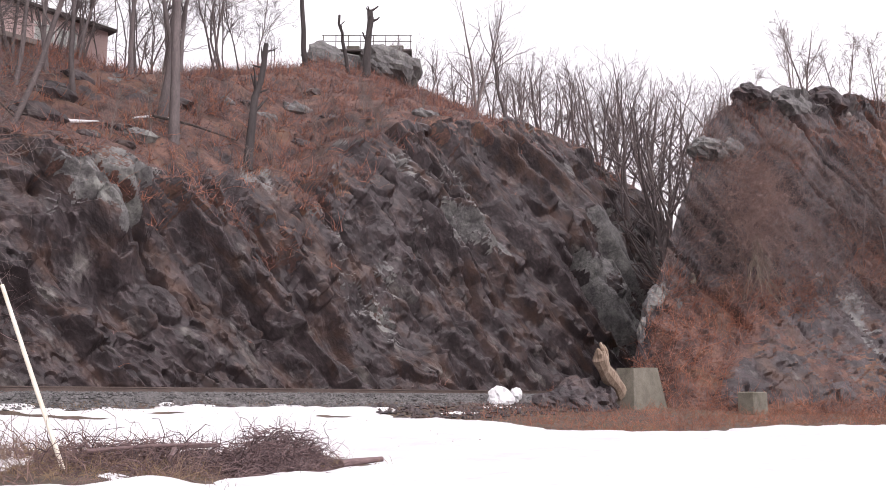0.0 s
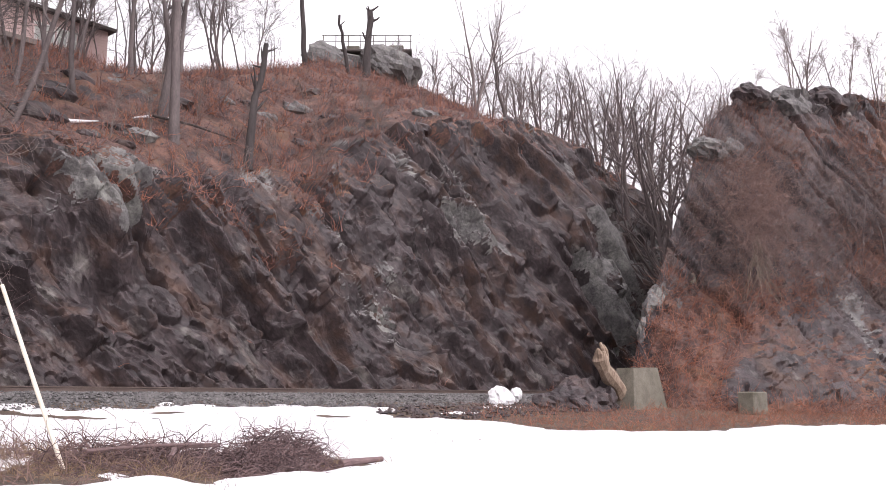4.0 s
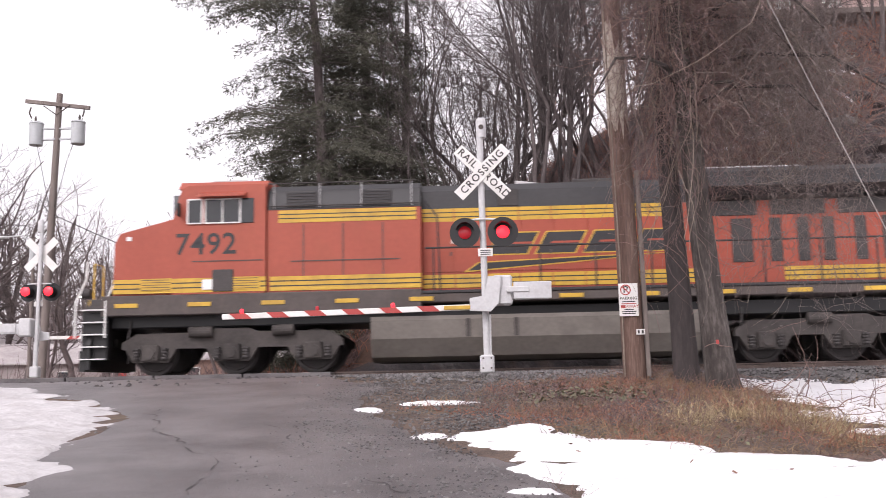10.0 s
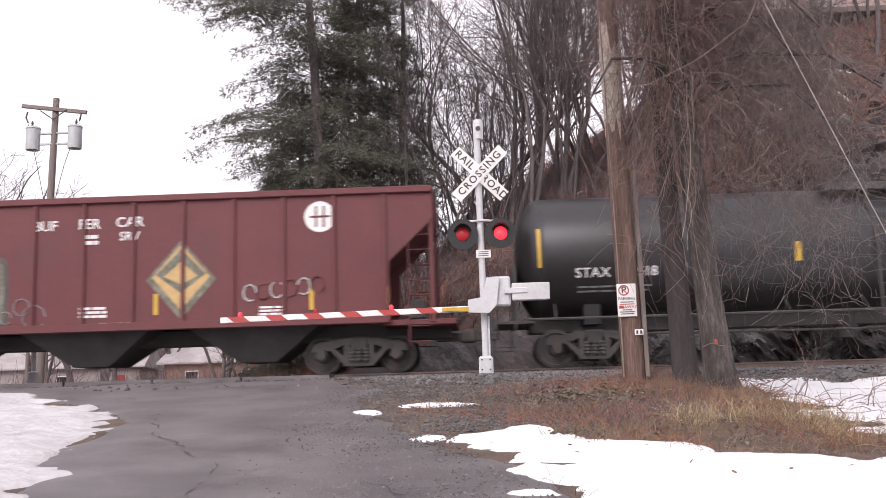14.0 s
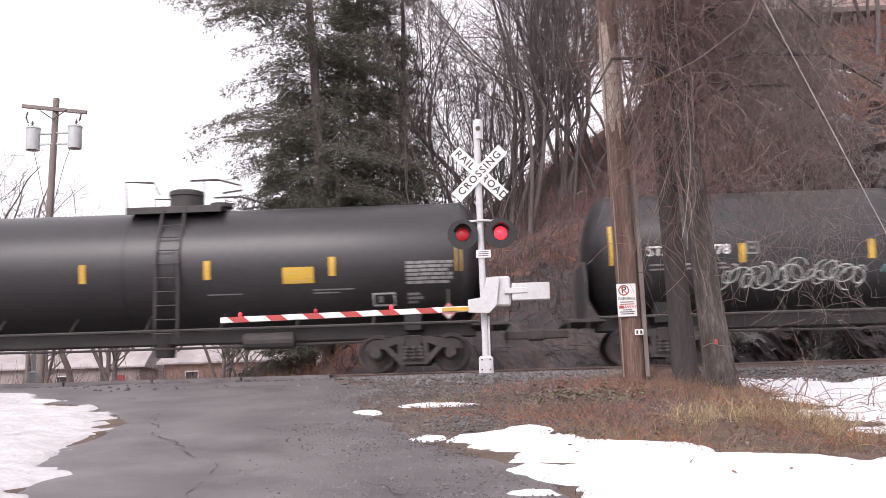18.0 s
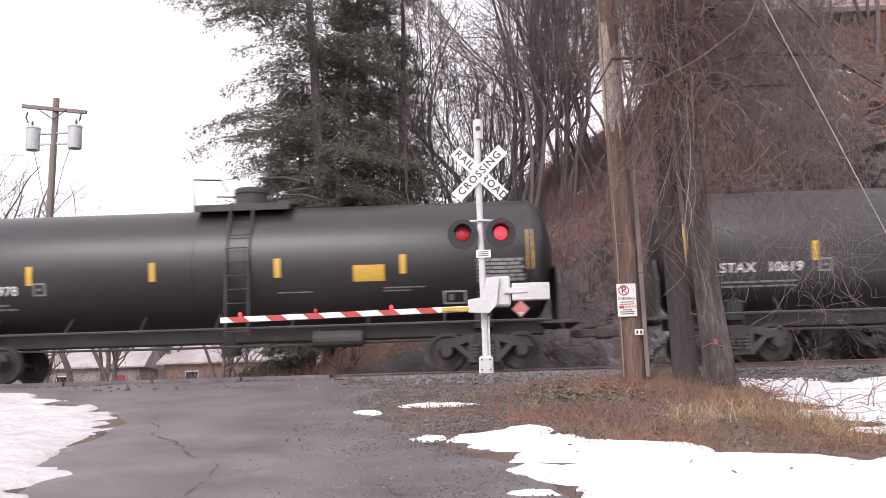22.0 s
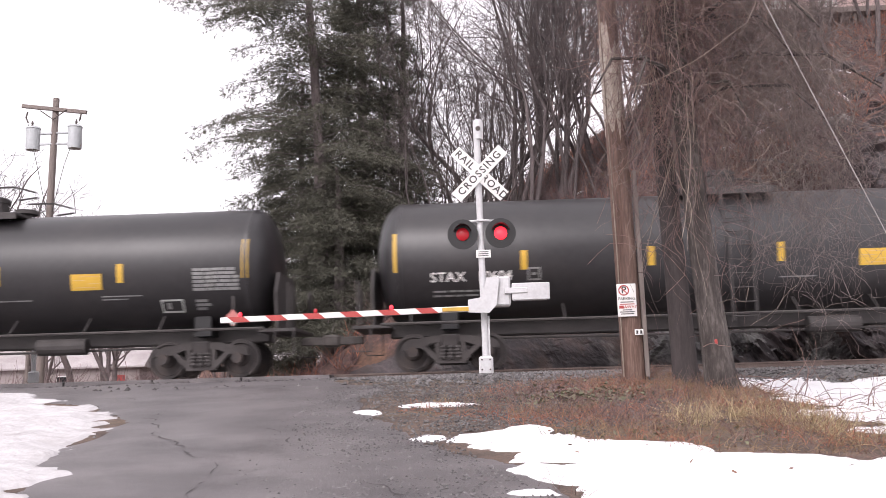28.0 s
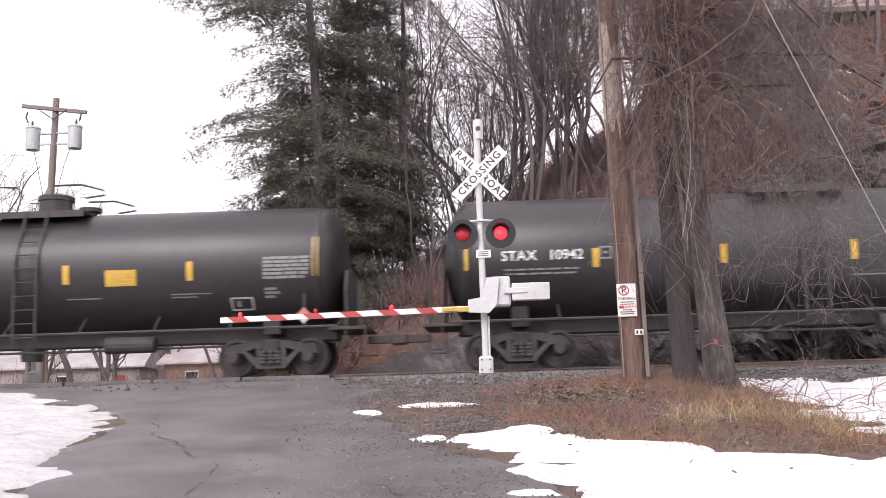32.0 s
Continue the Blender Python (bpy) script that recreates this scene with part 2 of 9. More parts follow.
def glow(name, colour, strength):
    m = bpy.data.materials.new(name)
    m.use_nodes = True
    b = m.node_tree.nodes["Principled BSDF"]
    b.inputs["Base Color"].default_value = (*colour, 1)
    b.inputs["Emission Color"].default_value = (*colour, 1)
    b.inputs["Emission Strength"].default_value = strength
    b.inputs["Roughness"].default_value = 0.3
    return m


ROCK = surface("dark_schist", [(0.0135, 0.0095, 0.0105), (0.039, 0.0288, 0.0308), (0.104, 0.080, 0.082)], 1.6, 9.0, (0.34, 0.75), 1.0, stain=(0.13, 0.068, 0.044), stain_scale=0.75, stain_amount=0.55, dist=0.10, patch=((0.26, 0.24, 0.22), 1.1, 0.58, 0.6), grain=(radians(47), 0.5))
PALE_ROCK = surface("lichen_rock", [(0.055, 0.051, 0.052), (0.135, 0.128, 0.127), (0.25, 0.243, 0.23)], 1.3, 7.0, (0.6, 0.95), 0.9, stain=(0.05, 0.044, 0.045), stain_scale=0.8, stain_amount=0.6, dist=0.16, patch=((0.33, 0.33, 0.3), 0.8, 0.53, 0.65))
LITTER = surface("leaf_litter", [(0.030, 0.020, 0.019), (0.095, 0.053, 0.046), (0.225, 0.122, 0.092)], 1.1, 9.0, (0.8, 1.0), 0.8, stain=(0.22, 0.12, 0.06), stain_scale=0.5, stain_amount=0.45, dist=0.08, patch=((0.04, 0.029, 0.028), 0.8, 0.54, 0.6))
LEAF = surface("dead_leaf", [(0.09, 0.042, 0.03), (0.20, 0.095, 0.062)], 1.0, 10.0, (0.7, 0.9), 0.0, island=0.45)
RUST = surface("rusty_dead_grass", [(0.23, 0.088, 0.055), (0.40, 0.17, 0.108)], 0.5, 8.0, (0.7, 0.95), 0.0, island=0.4)
BRUSH = surface("dry_brush", [(0.13, 0.082, 0.072), (0.26, 0.168, 0.145)], 0.7, 8.0, (0.7, 0.95), 0.0, island=0.35)
TWIG = surface("grey_twig", [(0.12, 0.094, 0.087), (0.23, 0.185, 0.17)], 0.7, 8.0, (0.7, 0.95), 0.0, island=0.3)
DARKTWIG = surface("cut_branch", [(0.09, 0.057, 0.058), (0.21, 0.14, 0.137)], 0.7, 8.0, (0.7, 0.95), 0.0, island=0.45)
VINE = surface("woody_vine", [(0.13, 0.10, 0.08), (0.30, 0.245, 0.20)], 1.0, 9.0, (0.7, 0.95), 0.3, island=0.4)
STRAW = surface("dry_grass", [(0.15, 0.097, 0.06), (0.31, 0.215, 0.13)], 0.6, 9.0, (0.7, 0.95), 0.0, island=0.45)
PALESTRAW = surface("pale_dead_grass", [(0.30, 0.22, 0.12), (0.52, 0.42, 0.26)], 0.6, 9.0, (0.7, 0.95), 0.0, island=0.3)
GREENS = surface("green_ground_leaves", [(0.085, 0.088, 0.05), (0.18, 0.175, 0.105)], 2.0, 9.0, (0.5, 0.8), 0.0, island=0.35)
BARK = surface("bark", [(0.066, 0.054, 0.054), (0.165, 0.135, 0.132)], 4.0, 30.0, (0.8, 1.0), 0.6, vary=0.3, stretch=0.2)
GREY_BARK = surface("weathered_grey_bark", [(0.022, 0.017, 0.016), (0.06, 0.049, 0.045), (0.15, 0.132, 0.12)], 7.0, 30.0, (0.8, 1.0), 1.0, stain=(0.045, 0.035, 0.03), stain_scale=1.5, stain_amount=0.6, dist=0.05, stretch=0.22)
NEEDLE = surface("conifer_needles", [(0.058, 0.058, 0.044), (0.115, 0.112, 0.082)], 0.5, 6.0, (0.6, 0.9), 0.0, island=0.18)
EARTH = surface("brown_earth", [(0.036, 0.027, 0.023), (0.095, 0.066, 0.052), (0.18, 0.12, 0.088)], 2.2, 26.0, (0.85, 1.0), 0.9, stain=(0.13, 0.10, 0.06), stain_scale=0.6, stain_amount=0.6, dist=0.05)
CRACK = surface("crumbled_asphalt", [(0.045, 0.040, 0.040), (0.072, 0.065, 0.065), (0.11, 0.10, 0.10)], 3.0, 40.0, (0.7, 0.95), 0.8, dist=0.02)
ASPHALT = surface("wet_asphalt", [(0.055, 0.049, 0.050), (0.105, 0.094, 0.096), (0.165, 0.15, 0.15)], 1.1, 45.0, (0.32, 0.7), 0.6, stain=(0.19, 0.17, 0.17), stain_scale=0.45, stain_amount=0.5, dist=0.02, patch=((0.04, 0.034, 0.035), 0.75, 0.57, 0.65))
SNOW = surface("old_snow", [(0.64, 0.635, 0.65), (0.80, 0.795, 0.805)], 1.6, 14.0, (0.5, 0.8), 0.6, stain=(0.45, 0.41, 0.40), stain_scale=0.6, stain_amount=0.3, dist=0.03)
DIRTY_SNOW = surface("dirty_old_snow", [(0.40, 0.385, 0.39), (0.60, 0.585, 0.59)], 2.5, 12.0, (0.6, 0.9), 0.9, stain=(0.28, 0.25, 0.245), stain_scale=1.6, stain_amount=0.5, dist=0.05)
# twig tone lifted to mauve to carry distance haze
MAUVE = surface("haze_paled_twigs", [(0.22, 0.175, 0.18), (0.34, 0.28, 0.285)], 0.3, 4.0, (0.8, 1.0), 0.0, island=0.3)
BROWNSIDING = surface("brown_brick_wall", [(0.25, 0.155, 0.125), (0.33, 0.21, 0.17)], 1.2, 14.0, (0.8, 0.95), 0.2)
BALLAST = surface("ballast_bed", [(0.05, 0.047, 0.047), (0.12, 0.112, 0.11), (0.20, 0.19, 0.185)], 6.0, 34.0, (0.7, 0.95), 1.0, dist=0.06)
STONE = surface("ballast_stone", [(0.07, 0.066, 0.066), (0.16, 0.15, 0.148)], 3.0, 20.0, (0.6, 0.9), 0.2, island=0.5)
JET = surface("black_lamp_enamel", [(0.007, 0.007, 0.008), (0.014, 0.013, 0.014)], 2.0, 20.0, (0.4, 0.6), 0.0)
RAIL = surface("rail_steel", [(0.10, 0.07, 0.06), (0.19, 0.15, 0.135)], 2.0, 30.0, (0.35, 0.6), 0.2, metal=0.6)
TIE = surface("creosoted_tie", [(0.035, 0.028, 0.025), (0.085, 0.07, 0.06)], 3.0, 25.0, (0.8, 1.0), 0.5)
CONCRETE = surface("old_concrete", [(0.09, 0.08, 0.062), (0.155, 0.14, 0.112), (0.22, 0.20, 0.165)], 1.8, 24.0, (0.8, 1.0), 0.5, stain=(0.06, 0.058, 0.036), stain_scale=1.1, stain_amount=0.6)
DEADWOOD = surface("weathered_wood", [(0.11, 0.075, 0.055), (0.26, 0.19, 0.14), (0.44, 0.36, 0.29)], 3.0, 16.0, (0.8, 1.0), 0.8, dist=0.04, stretch=0.25)
POLEWOOD = surface("utility_pole_wood", [(0.058, 0.031, 0.025), (0.125, 0.072, 0.055), (0.22, 0.15, 0.125)], 5.0, 40.0, (0.8, 1.0), 0.5, stain=(0.26, 0.20, 0.175), stain_scale=0.5, stain_amount=0.4, stretch=0.08)
BLEACHED = surface("bleached_wood", [(0.26, 0.20, 0.165), (0.40, 0.34, 0.29), (0.52, 0.47, 0.42)], 5.0, 40.0, (0.8, 1.0), 0.6, stain=(0.15, 0.09, 0.07), stain_scale=0.9, stain_amount=0.9, stretch=0.12)
PALEWOOD = surface("grey_pole_wood", [(0.16, 0.13, 0.12), (0.26, 0.22, 0.20)], 1.2, 22.0, (0.8, 1.0), 0.5, stretch=0.1)
ORANGE = surface("orange_paint", [(0.31, 0.060, 0.034), (0.385, 0.080, 0.046)], 0.7, 9.0, (0.4, 0.6), 0.05, stain=(0.31, 0.078, 0.037), stain_scale=0.45, stain_amount=0.5)
ORANGE_CLEAN = surface("fresh_orange_paint", [(0.46, 0.078, 0.040), (0.52, 0.098, 0.050)], 0.7, 9.0, (0.3, 0.5), 0.05, stain=(0.50, 0.10, 0.035), stain_scale=0.45, stain_amount=0.3)
YELLOW = surface("yellow_paint", [(0.52, 0.31, 0.035), (0.64, 0.40, 0.05)], 1.5, 20.0, (0.4, 0.6), 0.05, stain=(0.22, 0.13, 0.045), stain_scale=1.2, stain_amount=0.5)
DARK = surface("dark_roof_paint", [(0.022, 0.021, 0.023), (0.04, 0.038, 0.04)], 0.8, 12.0, (0.45, 0.65), 0.08)
BLACK = surface("black_grime", [(0.036, 0.032, 0.032), (0.074, 0.066, 0.064)], 1.6, 20.0, (0.65, 0.88), 0.2)
SILL = surface("grey_brown_sill", [(0.06, 0.048, 0.044), (0.10, 0.082, 0.076)], 1.2, 14.0, (0.6, 0.8), 0.1, stain=(0.16, 0.12, 0.10), stain_scale=0.8, stain_amount=0.4)
TRUCK = surface("dusty_truck_steel", [(0.0390, 0.0328, 0.0312), (0.0897, 0.0780, 0.0725)], 1.5, 18.0, (0.7, 0.9), 0.3, stain=(0.022, 0.019, 0.018), stain_scale=1.2, stain_amount=0.6)
CARTRUCK = surface("grimy_bogie_steel", [(0.0273, 0.0234, 0.0234), (0.0553, 0.0481, 0.0468)], 1.5, 18.0, (0.7, 0.9), 0.3, stain=(0.09, 0.062, 0.052), stain_scale=1.2, stain_amount=0.5)
SIDEFRAME = surface("dusty_side_frame", [(0.036, 0.031, 0.030), (0.075, 0.066, 0.064)], 1.5, 18.0, (0.7, 0.9), 0.3, stain=(0.02, 0.017, 0.016), stain_scale=1.2, stain_amount=0.5)
FUEL = surface("dusty_fuel_tank", [(0.12, 0.106, 0.094), (0.19, 0.17, 0.15)], 0.7, 12.0, (0.6, 0.85), 0.15, stain=(0.08, 0.068, 0.058), stain_scale=0.6, stain_amount=0.6)
SILVER = surface("grey_metal", [(0.38, 0.37, 0.37), (0.52, 0.51, 0.51)], 1.0, 14.0, (0.4, 0.6), 0.1, stain=(0.2, 0.18, 0.17), stain_scale=0.8, stain_amount=0.4)
WHITE = surface("white_paint", [(0.70, 0.69, 0.67), (0.80, 0.79, 0.77)], 1.5, 20.0, (0.4, 0.65), 0.05, stain=(0.5, 0.46, 0.42), stain_scale=1.4, stain_amount=0.4)
SIGNALGREY = surface("signal_aluminium_paint", [(0.50, 0.50, 0.51), (0.64, 0.64, 0.65)], 1.5, 20.0, (0.35, 0.6), 0.05, stain=(0.36, 0.34, 0.34), stain_scale=2.0, stain_amount=0.4)
RED = surface("red_paint", [(0.36, 0.045, 0.04), (0.44, 0.06, 0.052)], 1.5, 20.0, (0.4, 0.6), 0.05)
TANK = surface("black_tank_paint", [(0.020, 0.0185, 0.020), (0.034, 0.032, 0.0335)], 0.35, 6.0, (0.3, 0.46), 0.04, stain=(0.046, 0.04, 0.039), stain_scale=0.5, stain_amount=0.5, vary=0.2)
HOPPER = surface("oxide_red_paint", [(0.105, 0.024, 0.027), (0.145, 0.036, 0.038)], 0.5, 10.0, (0.5, 0.7), 0.08, stain=(0.085, 0.034, 0.034), stain_scale=0.6, stain_amount=0.6)
GLASS = surface("dark_cab_glass", [(0.02, 0.022, 0.025), (0.03, 0.032, 0.035)], 1.0, 5.0, (0.05, 0.12), 0.0)
# pale base colour stands in for bright sky mirrored in the glass
WINDSHIELD = surface("sky_toned_windshield", [(0.07, 0.075, 0.08), (0.15, 0.155, 0.16)], 0.8, 5.0, (0.04, 0.1), 0.0)
DULLPRINT = surface("worn_grey_print", [(0.17, 0.17, 0.17), (0.30, 0.30, 0.29)], 1.2, 9.0, (0.5, 0.7), 0.0)
PLACARD = surface("faded_placard_red", [(0.42, 0.14, 0.13), (0.52, 0.2, 0.18)], 1.5, 20.0, (0.5, 0.7), 0.0)
PALEGRAF = surface("pale_spray_paint", [(0.36, 0.38, 0.36), (0.55, 0.57, 0.54)], 1.2, 8.0, (0.5, 0.7), 0.0)
TEAL = surface("teal_spray_paint", [(0.06, 0.25, 0.27), (0.13, 0.38, 0.40)], 1.2, 8.0, (0.5, 0.7), 0.0)
OLIVE = surface("olive_spray_paint", [(0.055, 0.055, 0.042), (0.15, 0.145, 0.105), (0.30, 0.29, 0.24)], 2.5, 9.0, (0.5, 0.7), 0.0)
OCHRE = surface("ochre_spray_paint", [(0.45, 0.28, 0.10), (0.60, 0.42, 0.20)], 2.0, 9.0, (0.5, 0.7), 0.0)
HOUSEWALL = surface("brown_siding", [(0.50, 0.365, 0.345), (0.58, 0.435, 0.41)], 0.8, 14.0, (0.7, 0.9), 0.2)
ROOFING = surface("dark_shingle", [(0.05, 0.042, 0.04), (0.085, 0.072, 0.07)], 2.0, 20.0, (0.8, 1.0), 0.4)
# roof tone holds both thin snow and the haze of distance
PALEROOF = surface("snowy_hazy_roof", [(0.30, 0.26, 0.26), (0.52, 0.48, 0.48)], 0.8, 9.0, (0.7, 0.9), 0.1, vary=0.2)
BLUESIDING = surface("far_building_wall", [(0.33, 0.28, 0.275), (0.42, 0.36, 0.355)], 0.6, 9.0, (0.7, 0.9), 0.1, vary=0.3)
PORCELAIN = surface("transformer_grey", [(0.42, 0.44, 0.45), (0.52, 0.54, 0.55)], 1.0, 9.0, (0.35, 0.55), 0.0)
REDLIGHT = glow("red_signal_light", (1.0, 0.02, 0.03), 1.9)
DIMRED = glow("dim_red_signal_light", (0.34, 0.01, 0.017), 0.2)
HEADLIGHT = glow("headlight", (1.0, 0.93, 0.8), 30.0)

# ---------------------------------------------------------------- the lie of the land
TRACK_Y = 23.37
ROAD_Z = ([-60, 0, 8, 16.5, 21, 26, 40, 200], [-2.6, -1.65, -0.95, -0.2, -0.14, -0.14, -0.6, -1.5])
FIELD_Z = ([-60, 0, 5, 15.5, 18, 20.2, 21.4, 25.5, 27, 60, 200], [-2.4, -1.65, -1.45, -1.3, -1.0, -0.62, -0.32, -0.32, -0.6, -0.8, -1.5])


def ground_z(x, y):
    road = np.interp(y, *ROAD_Z)
    field = np.interp(y, *FIELD_Z)
    w = smooth(2.6, 8.2, x + 0.12 * (y - 14))
    bank = smooth(22, 40, x) * smooth(9, 16, y) * (1 - smooth(19.5, 21, y)) * 0.35
    left = (1 - smooth(-12, -5, x + 0.3 * (y - 14))) * 0.12 * (1 - smooth(14, 18, y))
    rough = 0.035 * fbm(x * 0.8, y * 0.8, 0, 3, 5) * smooth(0.5, 4, np.abs(y - TRACK_Y)) * (0.35 + 0.65 * w)
    return road * (1 - w) + field * w + bank + left + rough


def grid(xs, ys):
    X, Y = np.meshgrid(np.array(xs), np.array(ys), indexing="ij")
    n, m = X.shape
    i = np.arange(n * m).reshape(n, m)
    faces = np.stack([i[:-1, :-1], i[1:, :-1], i[1:, 1:], i[:-1, 1:]], -1).reshape(-1, 4)
    return X, Y, faces


def used_only(verts, faces):
    keep = np.unique(faces)
    remap = np.full(len(verts), -1)
    remap[keep] = np.arange(len(keep))
    return verts[keep], remap[faces]


xs = np.concatenate([np.linspace(-700, -20, 28)[:-1], np.linspace(-20, 42, 250), np.linspace(42, 700, 30)[1:]])
ys = np.concatenate([np.linspace(-500, 1, 14)[:-1], np.linspace(1, 28, 150), np.linspace(28, 900, 30)[1:]])
X, Y, F = grid(xs, ys)
Z = ground_z(X, Y)
tagged(new("ground", array_mesh("ground", np.stack([X, Y, Z], -1).reshape(-1, 3), F, EARTH, True)), "brown winter earth rising gently to the railway", "ground", kind="structure")

# the lane that climbs to the level crossing
LANE = [(-4.5, -45), (-3.2, 1), (-3.3, 5), (-3.5, 7), (-4.1, 9.3), (-4.7, 11.8), (-6.7, 14.2), (-8.5, 15.6), (-14, 18), (-17, 21), (-17, 27), (-15, 45), (-13, 90), (-5, 90), (-6, 45), (-4.5, 27), (-3.4, 21), (-2.6, 17.5), (-1.6, 14), (-1.0, 11.5), (-0.45, 9), (0.35, 6.5), (1.5, 4), (2.6, 1), (3.2, -45)]
X, Y, F = grid(np.arange(-19, 5, 0.14), np.concatenate([np.arange(-44, 1, 1.5), np.arange(1, 29, 0.14), np.arange(29, 92, 1.5)]))
edge = inside(LANE, X, Y) + 0.35 * fbm(X * 0.7, Y * 0.7, 0, 4, 31)
Z = ground_z(X, Y) + np.clip(edge * 0.1, -0.05, 0.018) + 0.16 * smooth(2.4, -1.0, Y) + 0.006 * fbm(X * 2, Y * 0.8, 0, 3, 9)
V, F2 = used_only(np.stack([X, Y, Z], -1).reshape(-1, 3), F[(edge.reshape(-1)[F] > -0.12).all(1)])
road = tagged(new("road", array_mesh("road", V, F2, ASPHALT, True)), "wet patched grey asphalt lane climbing to the crossing", "road", kind="structure")

# snow that lies in patches
FRONT_SNOW = [(-0.12, 8.75), (-0.05, 9.2), (0.5, 9.75), (0.75, 9.4), (0.95, 8.75), (1.5, 8.35), (2.0, 7.8), (2.9, 7.5), (3.3, 7.3), (3.75, 7.0), (4.1, 7.2), (4.7, 7.6), (4.95, 7.1), (4.9, 6.7), (5.4, 7.4), (6.2, 8.3), (7.4, 9.3), (8.6, 10.1), (9.7, 10.2), (10.6, 10.4), (11.2, 11.2), (10.9, 12.0), (10.0, 12.5), (9.0, 12.1), (7.6, 11.9), (6.4, 11.5), (5.6, 11.2), (5.1, 10.9), (5.0, 12), (5.6, 15), (6.0, 19.2), (6.2, 20.9), (8, 20.7), (10.9, 20.45), (13.5, 20.5), (18.4, 20.5), (21.3, 20.3), (19.3, 19.0), (21.4, 18.4), (22.9, 17.3), (23.3, 15.5), (23.6, 13.4), (25.5, 12.2), (31, 12), (35.4, 10.1), (46, 7), (60, 2), (60, -20), (4.2, -20), (3.3, 0), (2.2, 2.6), (1.4, 4.6), (0.75, 5.8), (0.55, 6.4), (0.32, 7.1), (0.12, 7.7), (0.0, 8.3)]
LEFT_SNOW = [(-30, 19), (-16, 17.6), (-10, 16.5), (-7.6, 15.2), (-6.4, 13.8), (-4.7, 12.0), (-4.4, 10.8), (-4.1, 9.4), (-3.5, 7.9), (-3.2, 6.5), (-3.0, 2), (-30, -5)]
PATCHES = [(-0.6, 12.1, 0.36, 0.2), (-0.2, 12.0, 0.3, 0.1), (-1.35, 11.4, 0.15, 0.16), (-0.5, 9.1, 0.14, 0.14), (0.36, 6.35, 0.2, 0.08), (26.5, 19.9, 1.4, 0.25), (23.5, 19.3, 0.9, 0.2), (7.6, 15.0, 0.7, 0.3), (7.0, 13.6, 0.6, 0.25), (6.6, 12.2, 0.5, 0.22), (8.3, 18.9, 1.2, 0.3)]
BARE = [(9.3, 20.2, 0.7, 0.4), (10.0, 19.8, 0.8, 0.4), (10.7, 19.3, 0.7, 0.35), (12.8, 19.9, 0.6, 0.3), (17.7, 19.2, 0.6, 0.3), (1.5, 8.1, 0.4, 0.06), (0.9, 8.3, 0.35, 0.06), (0.45, 8.9, 0.3, 0.06), (1.1, 7.5, 0.3, 0.05), (0.5, 8.1, 0.25, 0.04), (11.3, 17.6, 0.7, 0.12), (1.4, 7.9, 0.35, 0.1), (2.2, 7.0, 0.6, 0.08)]
BARE += [(1.15, 6.42, 0.3, 0.02), (1.45, 6.12, 0.4, 0.025), (1.85, 5.92, 0.45, 0.028), (2.25, 5.78, 0.3, 0.025), (0.72, 7.62, 0.2, 0.025), (0.62, 8.0, 0.25, 0.02), (0.2, 8.35, 0.2, 0.02), (1.05, 7.35, 0.16, 0.02), (1.3, 7.0, 0.2, 0.015), (0.35, 8.75, 0.25, 0.025)]
melt = random.Random(17)
for _ in range(15):
    x = melt.uniform(0.3, 6.0)
    BARE.append((x, melt.uniform(5.4, 8.6 - 0.05 * x), melt.uniform(0.15, 0.6), melt.uniform(0.012, 0.024)))


def snow_sheet(name, poly, xs, ys, label, thick=0.1, material=None):
    X, Y, F = grid(xs, ys)
    wob = 0.24 * fbm(X * 1.1, Y * 1.8, 0, 4, 71) + 0.26 * vnoise(X * 1.1, Y * 3.6, 0, 72) + 0.14 * fbm(X * 2.4, Y * 3.2, 0, 2, 73)
    d = d0 = inside(poly, X, Y) if poly else np.full(X.shape, -9.0)
    for px, py, rx, ry in PATCHES:
        d = np.maximum(d, (1 - np.hypot((X - px) / rx, (Y - py) / ry)) * min(rx, ry) * 1.4)
    thin = smooth(0.0, 0.5, d0) if poly else 0
    for px, py, rx, ry in BARE:
        d = np.minimum(d, (np.hypot((X - px) / rx, (Y - py) / ry) - 1) * min(rx, ry) * 2)
    d = d + wob * np.where(d > d0, 0.16, np.clip(0.62 + np.abs(d) + 0.3 * smooth(11, 16, Y), 0.4, 1.1))
    rise = np.where(d > 0, 0.022 + (thick * (0.35 + 0.65 * thin) - 0.022) * (1 - np.exp(-np.clip(d, 0, 9) / 0.2)), 0.022 + d * 0.6)
    Z = ground_z(X, Y) + rise + 0.02 * fbm(X * 1.5, Y * 2.2, 0, 3, 17) * (d > 0) + (0.014 * fbm(X * 5, Y * 6, 0, 3, 18) * smooth(0, 0.2, d) if material else 0)
    V, F2 = used_only(np.stack([X, Y, Z], -1).reshape(-1, 3), F[(d.reshape(-1)[F] > -0.5).all(1)])
    return tagged(new(name, array_mesh(name, V, F2, material or SNOW, True)), label, "snow", kind="stuff")


